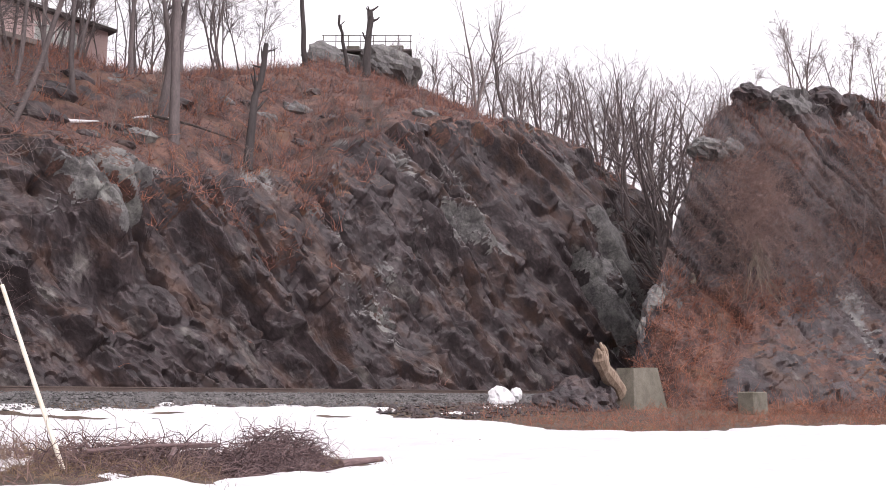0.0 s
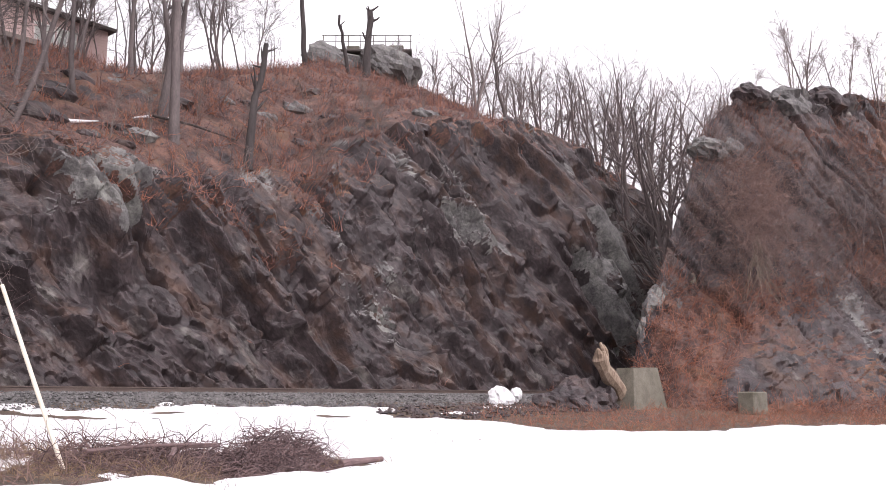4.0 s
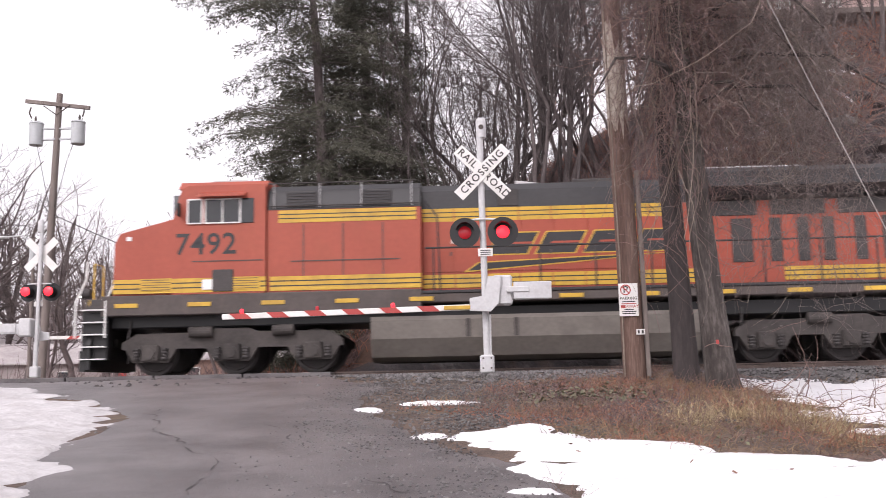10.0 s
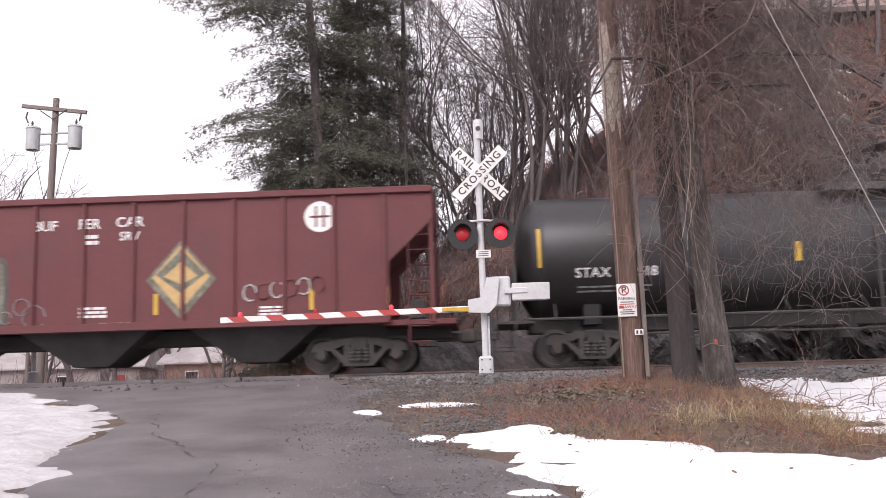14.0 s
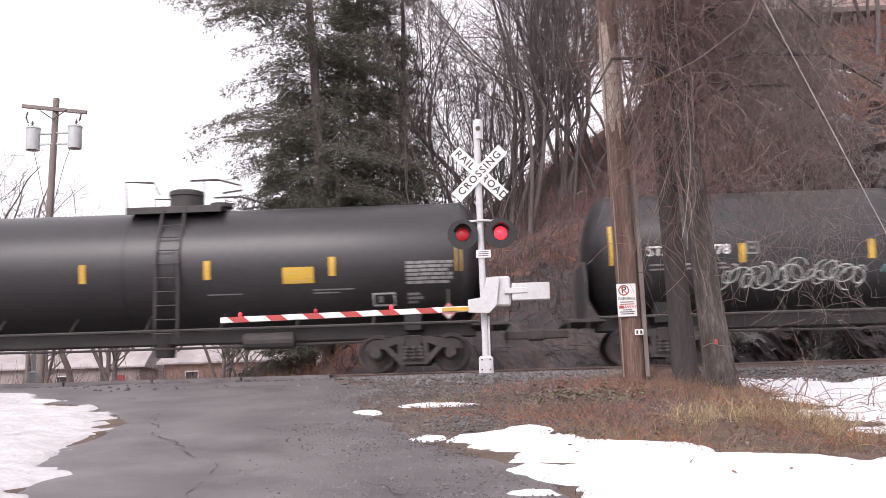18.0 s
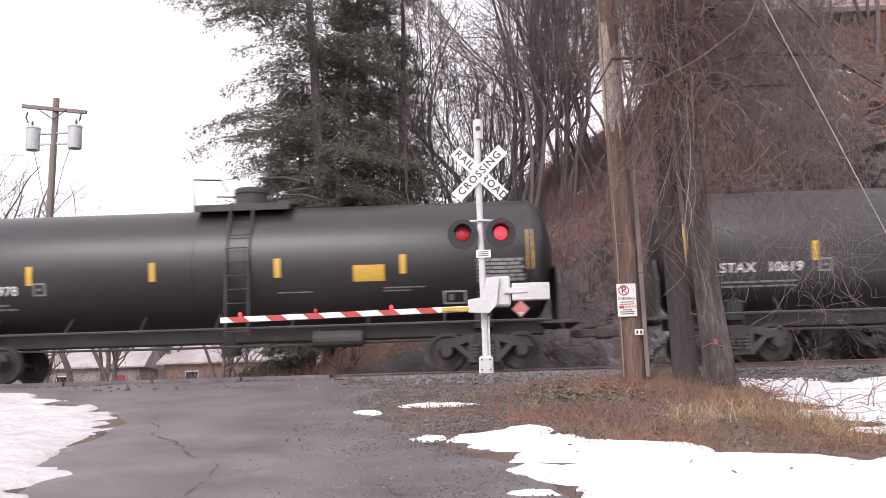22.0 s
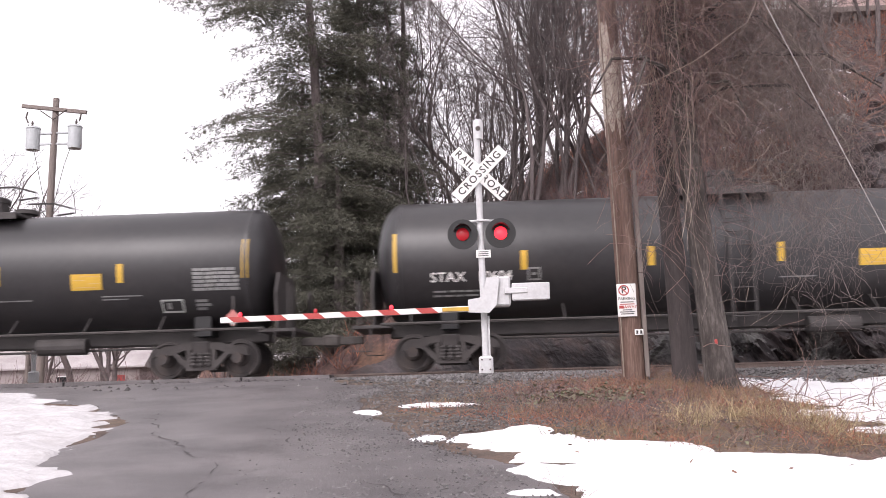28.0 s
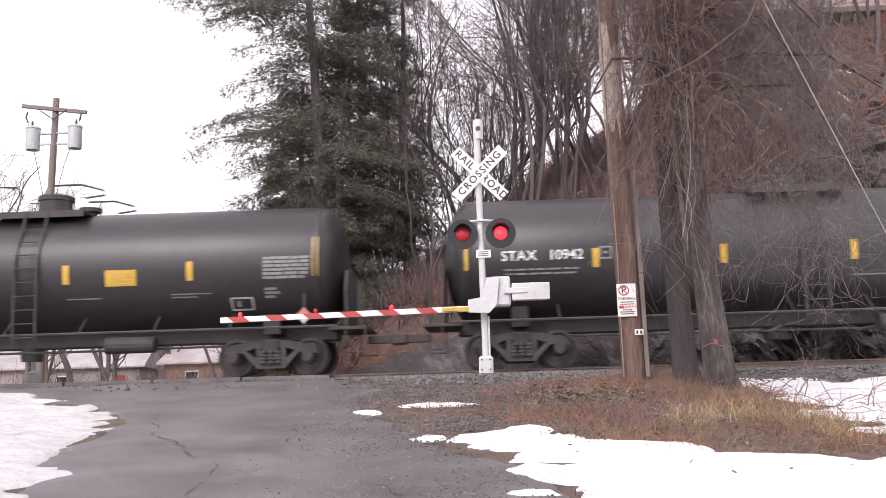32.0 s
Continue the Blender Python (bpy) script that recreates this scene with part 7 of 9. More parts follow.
def face_weights(V, F, keep):
    """Indices of faces, weighted by area, so that plants spread evenly."""
    idx = np.nonzero(keep)[0]
    area = np.linalg.norm(np.cross(V[F[idx, 2]] - V[F[idx, 0]], V[F[idx, 3]] - V[F[idx, 1]]), axis=1)
    rng = np.random.default_rng(5)
    return rng.choice(idx, 60000, p=area / area.sum())


nr = np.random.default_rng(42)
near_slope = (cliff_kind == 1) & (CC[:, 1] < 62) & (CC[:, 0] > -10) & (CC[:, 0] < 72)
pool = face_weights(CV, CF, near_slope)
# low shrubs: stems that fan out from shared roots, and single stems between
roots = on_faces(nr, CV, CF, pool, 3400)
roots = roots[vnoise(roots[:, 0] * 0.25, roots[:, 1] * 0.25, 0, 77) > -0.35]
bushy = nr.uniform(0.5, 1.35, len(roots))
who = np.repeat(np.arange(len(roots)), 16)
P = np.concatenate([roots[who] + nr.normal(0, 0.16, (len(who), 3)) * np.array([1, 1, 0.2]), on_faces(nr, CV, CF, pool, 12000)])
ln = np.concatenate([bushy[who] * nr.uniform(0.4, 1.0, len(who)), nr.uniform(0.15, 0.6, 12000)])
dim = nr.random(len(P)) < 0.55
for pick, mat, seed, label in ((dim, DARKTWIG, 1, "dark purple-brown brush over the leaf slope"), (~dim, RUST, 6, "thin reddish dead weeds over the leaf slope")):
    strands("slope_brush", P[pick], nr.normal(0, 0.6, (pick.sum(), 3)) + np.array([0, 0, 1.0]), ln[pick], nr.uniform(0.009, 0.018, pick.sum()), (0, 0, -0.06), 3, mat, seed, label, "brush", 0.3)


# dark undergrowth on the wooded bank
bank = face_weights(CV, CF, (CC[:, 0] > -9) & (CC[:, 0] < 12.5) & (CC[:, 1] < 46))
P = on_faces(nr, CV, CF, bank, 22000)
P = P[(vnoise(P[:, 0] * 0.4, P[:, 1] * 0.4, 0, 87) > -0.55) & (P[:, 2] > 1.3)]
tone = nr.random(len(P)) < 0.7
for pick, mat, seed, label in ((tone, DARKTWIG, 11, "dark leafless undergrowth on the wooded bank"), (~tone, TWIG, 12, "grey-brown leafless undergrowth on the wooded bank")):
    m = pick.sum()
    strands("undergrowth", P[pick], nr.normal(0, 0.5, (m, 3)) + np.array([0, -0.2, 1.0]), nr.uniform(0.4, 1.9, m), nr.uniform(0.006, 0.014, m), (0, 0, -0.05), 5, mat, seed, label, "brush", 0.28)


def leaves(name, P, size, seed, label, material=LEAF):
    rng = np.random.default_rng(seed)
    n = len(P)
    u = unit(rng.normal(size=(n, 3)) * np.array([1, 1, 0.3]))
    w = unit(np.cross(u, rng.normal(size=(n, 3)) * np.array([0.4, 0.4, 0]) + np.array([0, 0, 1])))
    s = (size * rng.uniform(0.5, 1.4, n))[:, None]
    lift = np.array([0, 0, 0.012])
    V = np.stack([P - u * s + lift, P - w * s * 0.6 + lift * 1.6, P + u * s + lift, P + w * s * 0.6 + lift * 0.6], 1).reshape(-1, 3)
    return tagged(new(name, array_mesh(name, V, np.arange(4 * n).reshape(-1, 4), material)), label, "leaves", kind="stuff")


leaves("fallen_leaves", on_faces(nr, CV, CF, pool, 9000), 0.06, 2, "fallen russet leaves over the cutting slope")
mpool = face_weights(MV, MF, (mass_kind == 1) & (MC[:, 0] < 75))
leaves("fallen_leaves", on_faces(nr, MV, MF, mpool, 4000), 0.05, 3, "fallen russet leaves on the outcrop")
apool = face_weights(MV, MF, (MC[:, 0] < 72) & (MC[:, 1] < 20.2))
P = on_faces(nr, MV, MF, apool, 34000)
patch = vnoise(P[:, 0] * 0.28, P[:, 1] * 0.28, P[:, 2] * 0.28, 79) + 0.35 * vnoise(P[:, 0], P[:, 1], P[:, 2], 80)
P = P[((patch > -0.1) & (P[:, 2] > 3.5)) | ((P[:, 2] < 5) & (P[:, 1] > 17) & (patch > -0.3)) | (P[:, 2] < -0.4)]
tone = nr.random(len(P)) + 0.3 * vnoise(P[:, 0] * 0.4, P[:, 1] * 0.4, P[:, 2] * 0.4, 81) + 0.75 * (P[:, 2] < 5.5)
for pick, mat, seed, label in ((tone < 0.3, DARKTWIG, 2, "dark tangled brush clothing the outcrop"), ((tone >= 0.3) & (tone < 0.7), BRUSH, 7, "dense tangled reddish-brown brush clothing the outcrop"), (tone >= 0.7, RUST, 8, "rusty dead weeds hanging on the outcrop")):
    m = pick.sum()
    strands("outcrop_brush", P[pick], nr.normal(0, 0.6, (m, 3)) + np.array([-0.35, -0.3, 0.8]), nr.uniform(0.25, 1.3, m), nr.uniform(0.006, 0.014, m), (0, 0, -0.07), 4, mat, seed, label, "brush", 0.3)
# a haze of thin brush that stands out from the middle of the outcrop
P = on_faces(nr, MV, MF, apool, 30000)
keep = (P[:, 2] > 4.0) & (P[:, 2] < 15.5) & (P[:, 0] < 58) & (vnoise(P[:, 0] * 0.3, P[:, 1] * 0.3, P[:, 2] * 0.3, 83) > -0.45 + 0.35 * smooth(11, 15, P[:, 2]))
P = P[keep]
tone = nr.random(len(P))
for pick, mat, seed, label in ((tone < 0.4, TWIG, 41, "thin grey twigs standing out from the outcrop"), ((tone >= 0.4) & (tone < 0.75), BRUSH, 42, "thin brown brush standing out from the outcrop"), (tone >= 0.75, DARKTWIG, 43, "dark leafless brush on the outcrop")):
    m = pick.sum()
    strands("outcrop_brush", P[pick], nr.normal(0, 0.7, (m, 3)) + np.array([-0.45, -0.5, 0.35]), nr.uniform(0.6, 1.9, m), nr.uniform(0.005, 0.011, m), (0, 0, -0.03), 5, mat, seed, label, "brush", 0.32)
c = nr.normal(0, 1, (2600, 3)) * np.array([1.5, 0.8, 1.6]) + np.array([42.6, 16.9, 8.2])
strands("hanging_thicket", c, nr.normal(0, 0.8, (len(c), 3)) + np.array([0, -0.1, -0.1]), nr.uniform(0.5, 1.6, len(c)), nr.uniform(0.005, 0.011, len(c)), (0, 0, -0.05), 5, BRUSH, 3, "pale brown thicket hanging over the rock corner", "brush", 0.35)
strands("hanging_vines", nr.normal(0, 1, (24, 3)) * np.array([0.16, 0.12, 0.4]) + np.array([41.9, 16.7, 6.4]), nr.normal(0, 0.07, (24, 3)) + np.array([0, -0.08, -1]), nr.uniform(1.8, 3.6, 24), nr.uniform(0.012, 0.026, 24), (0, 0, -0.12), 14, VINE, 4, "pale woody vines trailing down the rock corner", "vine", 0.24)


def verge(name, count, x0, x1, y0, y1, keep, height, material, seed, label, radius=(0.003, 0.006), bend=-0.2, spread=0.85):
    rng = np.random.default_rng(seed)
    x, y = rng.uniform(x0, x1, count), rng.uniform(y0, y1, count)
    ok = rng.random(count) < keep(x, y)
    x, y = x[ok], y[ok]
    P = np.stack([x, y, ground_z(x, y) - 0.01], -1)
    return strands(name, P, rng.normal(0, spread, (len(P), 3)) + np.array([0, 0, 1.0]), rng.uniform(height[0], height[1], len(P)), rng.uniform(radius[0], radius[1], len(P)), (0, 0, bend), 4, material, seed + 1, label, "grass", 0.2)


MOUND = [(-0.6, 11.6), (0.4, 10.3), (1.0, 9.0), (2.0, 8.1), (2.9, 7.7), (3.4, 8.2), (3.6, 9.4), (3.7, 11.2), (4.0, 13), (4.3, 15), (4.7, 18), (4.9, 20), (3, 17), (1.5, 15.2), (0.3, 13.6)]
STRIP = [(3.3, 7.5), (3.75, 7.2), (4.1, 7.4), (4.7, 7.8), (5.0, 7.3), (5.4, 7.7), (6.2, 8.5), (7.4, 9.5), (8.6, 10.3), (9.7, 10.4), (10.6, 10.6), (10.9, 11.6), (10, 12.4), (8, 11.8), (6, 11), (4, 9.6)]
FOOT = [(21.6, 19.0), (23.2, 17.4), (23.6, 15.6), (24.0, 13.6), (26, 12.4), (31, 12.2), (35.6, 10.4), (47, 8), (47, 12), (37, 16), (34.5, 19.4), (28, 19.8)]
verge("dry_grass", 27000, -0.8, 5, 7.2, 20.5, lambda x, y: smooth(-0.25, 0.5, inside(MOUND, x, y) + 0.3 * vnoise(x, y, 0, 8)) * (0.35 + 0.65 * smooth(-0.4, 0.3, vnoise(x * 0.7, y * 0.5, 0, 38))) * (0.2 + 0.8 * smooth(1.9, 2.8, x)), (0.08, 0.28), STRAW, 10, "flattened straw-coloured grass round the pole", (0.0018, 0.004), -0.3, 1.0)
verge("dry_weeds", 16000, -0.8, 5, 7.2, 20.5, lambda x, y: smooth(-0.2, 0.6, inside(MOUND, x, y)) * (0.4 + 0.6 * smooth(-0.3, 0.3, vnoise(x * 1.1, y * 0.8, 0, 39))), (0.06, 0.34), BRUSH, 12, "brown weeds and brambles under the vine-hung tree", (0.002, 0.005))
verge("dry_grass", 14000, 3, 11.5, 6.8, 12.8, lambda x, y: smooth(-0.15, 0.5, inside(STRIP, x, y) + 0.3 * vnoise(x, y, 0, 9)), (0.06, 0.28), STRAW, 16, "straw-coloured grass round the brush pile", (0.002, 0.005), -0.25, 0.9)
verge("dry_weeds", 5000, 3, 9, 6.8, 13, lambda x, y: smooth(-0.3, 0.6, inside(STRIP, x, y) + 0.3 * vnoise(x, y, 0, 29)), (0.15, 0.55), BRUSH, 17, "purple-brown weeds in the strip beside the brush pile", (0.003, 0.006))
verge("dry_grass", 6000, 21, 47, 7.5, 20, lambda x, y: smooth(-0.3, 0.4, inside(FOOT, x, y) + 0.5 * vnoise(x * 0.7, y * 0.7, 0, 13)) * smooth(-0.2, 0.3, vnoise(x * 0.5, y * 0.8, 0, 14)), (0.08, 0.45), STRAW, 36, "straw-coloured tufts at the foot of the outcrop", (0.004, 0.009))
verge("dry_weeds", 6000, 21, 47, 7.5, 20, lambda x, y: smooth(-0.3, 0.4, inside(FOOT, x, y)) * smooth(-0.1, 0.4, vnoise(x * 0.6, y * 0.9, 0, 15)), (0.1, 0.6), BRUSH, 38, "brown weeds at the foot of the outcrop", (0.004, 0.009))
verge("dry_grass", 12000, 21, 47, 7.5, 20, lambda x, y: smooth(-0.2, 0.5, inside(FOOT, x, y) + 0.4 * vnoise(x, y, 0, 10)), (0.12, 0.6), RUST, 18, "rusty red dry grass at the foot of the outcrop", (0.004, 0.009))
verge("dry_grass", 1500, -8, 3, 26.5, 29, lambda x, y: 0.8 + 0 * x, (0.1, 0.5), BRUSH, 20, "dry weeds along the far side of the track", (0.004, 0.008))
verge("dry_weeds", 5000, 0.6, 5, 8.5, 19, lambda x, y: smooth(-0.1, 0.7, inside(MOUND, x, y)) * smooth(0.0, 0.5, vnoise(x * 0.8, y * 0.6, 0, 48)), (0.06, 0.3), RUST, 22, "rusty dead weeds on the mound by the pole", (0.002, 0.004), -0.25, 0.9)
verge("flattened_grass", 26000, -1.0, 5, 7.4, 19, lambda x, y: smooth(-0.6, 0.3, inside(MOUND, x, y)) * (0.3 + 0.7 * smooth(-0.2, 0.3, vnoise(x * 1.2, y * 0.9, 0, 58))), (0.03, 0.14), LEAF, 24, "brown matted dead grass at the lane edge", (0.0025, 0.006), -0.5, 2.0)
verge("dark_weeds", 7000, -0.4, 5, 7.4, 19, lambda x, y: smooth(0.0, 0.7, inside(MOUND, x, y)) * smooth(-0.1, 0.4, vnoise(x * 0.9, y * 0.6, 0, 49)), (0.08, 0.4), DARKTWIG, 28, "dark purple-brown weeds under the vine-hung tree", (0.002, 0.0045), -0.1, 0.7)
verge("edge_weeds", 26000, -0.6, 11.5, 6.2, 12.8, lambda x, y: np.exp(-((inside(FRONT_SNOW, x, y) - 0.02) / 0.16) ** 2) * smooth(-0.25, 0.35, vnoise(x * 2.1, y * 2.1, 0, 52)) * smooth(-0.5, 0.3, x - 0.2 * (8.5 - y)), (0.03, 0.15), BRUSH, 32, "low brown weeds poking through the edge of the snow", (0.0018, 0.004), -0.2, 0.9)
verge("edge_weeds", 16000, 5, 36, 9.5, 20.8, lambda x, y: np.exp(-((inside(FRONT_SNOW, x, y) - 0.05) / 0.3) ** 2) * smooth(-0.2, 0.35, vnoise(x * 0.9, y * 1.4, 0, 53)), (0.06, 0.3), STRAW, 34, "dead grass poking through the edge of the snow field", (0.004, 0.008), -0.15, 0.8)
verge("dry_grass", 34000, -1.6, 4.6, 7.6, 15, lambda x, y: smooth(-0.6, 0.1, inside(MOUND, x, y)) * smooth(-0.35, 0.2, vnoise(x * 1.6, y * 1.3, 0, 71)), (0.04, 0.17), STRAW, 42, "low straw-coloured grass over the mound by the pole", (0.002, 0.0045), -0.35, 0.9)
verge("dry_weeds", 20000, -1.6, 4.6, 7.6, 15, lambda x, y: smooth(-0.6, 0.1, inside(MOUND, x, y)) * smooth(-0.2, 0.25, vnoise(x * 1.3, y * 1.1, 0, 72)), (0.04, 0.2), RUST, 44, "low rusty weeds over the mound by the pole", (0.002, 0.0045), -0.3, 0.9)
verge("dry_grass", 16000, 3.2, 11.2, 7.0, 12.8, lambda x, y: smooth(-0.1, 0.25, inside(STRIP, x, y)) * smooth(-0.15, 0.3, vnoise(x * 1.5, y * 1.5, 0, 74)), (0.05, 0.28), STRAW, 46, "straw-coloured grass round the heap of cut branches", (0.002, 0.0045), -0.2, 0.6)
rl = np.random.default_rng(8)
q = rl.uniform(0, 1, (9000, 2)) * np.array([6.0, 13.0]) + np.array([-0.8, 7.2])
q = q[inside(MOUND, q[:, 0], q[:, 1]) > -0.25]
at = np.stack([q[:, 0], q[:, 1], ground_z(q[:, 0], q[:, 1]) - 0.02], -1)
leaves("fallen_leaves", at[:1800], 0.02, 5, "dead brown leaves round the pole")
green = at[(vnoise(at[:, 0] * 0.9, at[:, 1] * 0.9, 0, 28) > 0.15) & (rl.random(len(at)) < 0.6)] + np.array([0.015, 0.01, 0.03])
leaves("green_ivy", green, 0.02, 6, "low grey-green leaves in the verge", GREENS)
clump = rl.normal(0, 1, (520, 2)) * np.array([0.45, 0.5]) + np.array([1.35, 12.2])
leaves("green_weeds", np.stack([clump[:, 0], clump[:, 1], ground_z(clump[:, 0], clump[:, 1]) + 0.03 + 0.09 * rl.random(520) ** 2], -1), 0.034, 9, "patch of limp grey-green weeds by the pole", GREENS)
verge("dry_grass", 3500, 2.0, 3.7, 7.9, 10.5, lambda x, y: smooth(-0.1, 0.4, inside(MOUND, x, y)) * smooth(-0.3, 0.3, vnoise(x * 1.5, y * 1.2, 0, 68)), (0.12, 0.32), PALESTRAW, 26, "pale yellow tufts of dead grass on the mound", (0.002, 0.004), -0.22, 0.7)
speck = np.concatenate([rl.uniform(0, 1, (30, 2)) * np.array([3.2, 2.6]) + np.array([0.1, 6.2]), rl.uniform(0, 1, (160, 2)) * np.array([12.0, 7.0]) + np.array([7.0, 12.8])])
speck = speck[inside(FRONT_SNOW, speck[:, 0], speck[:, 1]) > 0.15]
leaves("blown_leaves", np.stack([speck[:, 0], speck[:, 1], ground_z(speck[:, 0], speck[:, 1]) + 0.085], -1), 0.022, 13, "few dead leaves blown onto the snow")
# cut brush heaped beside the snow
n = 4200
along = np.clip(rl.beta(2.2, 1.5, n), 0, 1)
bx = 3.9 + 6.2 * along
by = 8.3 + 2.9 * along + 0.45 * rl.normal(0, 1, n)
hump = 0.14 + 0.5 * np.exp(-((along - 0.8) / 0.16) ** 2) + 0.18 * np.exp(-((along - 0.4) / 0.2) ** 2)
bz = ground_z(bx, by) + rl.uniform(0, 1, n) * hump * np.exp(-((by - 8.3 - 2.9 * along) / 0.7) ** 2)
turn = rl.normal(0.4, 0.9, n) + np.pi * (rl.random(n) < 0.5)
strands("brush_pile", np.stack([bx, by, bz], -1), np.stack([np.cos(turn), np.sin(turn), rl.normal(0.15, 0.3, n)], -1), rl.uniform(0.15, 0.65, n), rl.uniform(0.003, 0.011, n), (0, 0, -0.16), 7, DARKTWIG, 30, "heap of cut purple-brown branches beside the snow", "brush pile", 0.38)
bx, by = np.concatenate([rl.uniform(4.8, 9.5, 60), rl.uniform(3.7, 5.8, 60)]), np.concatenate([rl.uniform(14.5, 20.0, 60), rl.uniform(9.5, 15, 60)])
strands("fallen_twigs", np.stack([bx, by, ground_z(bx, by) + 0.05], -1), rl.normal(0, 1, (120, 3)) * np.array([1, 1, 0.45]) + np.array([0, 0, 0.2]), rl.uniform(0.5, 1.7, 120), rl.uniform(0.004, 0.01, 120), (0, 0, -0.06), 9, BRUSH, 31, "bramble stems lying over the snow", "twigs", 0.25)
solid("cut_log", Shape().tube([(9.9, 10.45, -1.3), (10.3, 10.5, -1.29), (10.75, 10.42, -1.27)], [0.06, 0.055, 0.04], 9), DARKTWIG, "short cut log at the end of the brush heap", "log")
for k, (pts, r) in enumerate(((((5.2, 8.7), (6.0, 9.2), (6.9, 9.4)), 0.045), (((5.6, 8.4), (6.1, 9.1), (6.6, 9.9)), 0.05), (((7.4, 9.7), (8.5, 10.3), (9.5, 10.5)), 0.035), (((4.6, 8.3), (5.5, 8.6), (6.5, 8.9)), 0.03))):
    solid("cut_limb", Shape().tube([(x, y, float(ground_z(np.array(x), np.array(y))) + 0.16 + 0.1 * q) for q, (x, y) in enumerate(pts)], [r * 0.7, r * 0.65, r * 0.4], 8), DARKTWIG, "thick cut brown limb in the brush heap", "branch")

# the vine-hung tree beside the pole
host = thing("vine_covered_tree", "old grey twin-trunked tree smothered in hanging vines", "tree", at=pose(0, 0, 0))
part("trunk", Shape().tube([(3.5, 13.5, -0.8), (3.42, 13.5, -0.3), (3.33, 13.5, 0.8), (3.24, 13.5, 2.2), (3.16, 13.5, 3.6), (3.02, 13.5, 5.4), (2.9, 13.6, 8.5)], [0.3, 0.225, 0.185, 0.17, 0.155, 0.14, 0.11], 14), GREY_BARK, host, "grey furrowed main trunk", True)
part("trunk", Shape().tube([(3.12, 14.3, -0.5), (3.07, 14.3, 1.0), (3.0, 14.3, 3.0), (2.93, 14.3, 5.0), (3.0, 14.3, 8.0)], [0.2, 0.17, 0.15, 0.13, 0.1], 12), DARKBARK, host, "brown second trunk", True)
vr = np.random.default_rng(77)
for k in range(16):
    z = vr.uniform(3.2, 7.6)
    d = vr.uniform(0.8, 3.6) * (1 if k % 4 else -0.45)
    y = 13.6 + vr.normal(0, 0.5)
    x = 3.1
    part("limb", Shape().tube([(x, 13.6, z), (x + d * 0.35, (13.6 + y) / 2, z + 0.35), (x + d * 0.75, y, z + 0.3), (x + d, y, z - 0.25)], 0.045, 6, 0.012), GREY_BARK, host, "", True)


def vine_mass(name, count, centre, spread, length, radius, down, wander, seed, material, label, segs=9, loose=0.5):
    r = np.random.default_rng(seed)
    P = r.normal(0, 1, (count, 3)) * np.array(spread) + np.array(centre)
    P = P[P[:, 0] < 5.7]
    count = len(P)
    D = r.normal(0, loose, (count, 3)) + np.array([0.1 * loose, 0, down])
    ln = r.uniform(length[0], length[1], count)
    ln = np.minimum(ln, np.maximum(0.4, (P[:, 2] + 0.2) * 1.1))
    L = np.zeros((count, segs, 3))
    L[:, 0] = P
    d = unit(D)
    for q in range(1, segs):
        d = unit(d + r.normal(0, wander, (count, 3)) + np.array([0, 0, 0.10 * down]))
        L[:, q] = L[:, q - 1] + d * (ln / (segs - 1))[:, None]
    rad = np.linspace(1, 0.5, segs)[None] * r.uniform(radius[0], radius[1], count)[:, None]
    V, F = lines_mesh(name, L, rad, material, 3 if radius[1] < 0.012 else 5)
    me = array_mesh(name, V, F, material, True)
    return part(name, me, material, host, label)


vine_mass("vine", 22, (4.5, 13.5, 4.9), (0.8, 0.5, 1.0), (1.2, 3.6), (0.004, 0.009), -0.9, 0.3, 1, VINE, "tan woody vines hanging in long loops", 12)
vine_mass("vine", 26, (3.15, 13.35, 4.4), (0.16, 0.14, 1.2), (0.8, 2.6), (0.004, 0.012), -1.2, 0.13, 2, VINE, "vines that clasp the trunks", 10, 0.14)
vine_mass("vine", 60, (3.3, 13.4, 5.0), (0.6, 0.35, 1.0), (0.8, 2.8), (0.003, 0.007), -1.0, 0.24, 9, VINE, "grey-brown vines hanging beside the trunks", 12, 0.22)
vine_mass("vine", 60, (4.6, 13.3, 4.6), (0.75, 0.5, 1.3), (0.6, 2.2), (0.003, 0.007), -0.3, 0.42, 10, VINE, "curling pale vine shoots", 12, 0.8)
vine_mass("vine_tangle", 2600, (4.3, 13.7, 5.2), (0.9, 0.6, 1.5), (0.4, 1.4), (0.002, 0.005), -0.35, 0.3, 3, TWIG, "dense tangle of brown twigs", 6)
vine_mass("vine_tangle", 2200, (3.1, 13.6, 5.4), (0.5, 0.4, 1.5), (0.4, 1.4), (0.002, 0.006), -0.5, 0.3, 4, BRUSH, "brown twigs round the trunks", 6)
vine_mass("vine_tangle", 2200, (3.2, 13.7, 5.6), (0.5, 0.4, 1.4), (0.4, 1.4), (0.002, 0.006), -0.5, 0.3, 11, DARKTWIG, "dark twigs round the trunks", 6)
vine_mass("vine_tangle", 1900, (4.9, 13.9, 4.4), (0.6, 0.7, 1.2), (0.4, 1.6), (0.002, 0.005), -0.5, 0.34, 5, TWIG, "thin grey-brown twigs that droop towards the field", 7)
vine_mass("vine_tangle", 350, (5.1, 13.6, 2.4), (0.45, 0.6, 0.8), (0.4, 1.3), (0.002, 0.004), -0.6, 0.3, 12, TWIG, "loose twigs hanging low beside the field", 7)
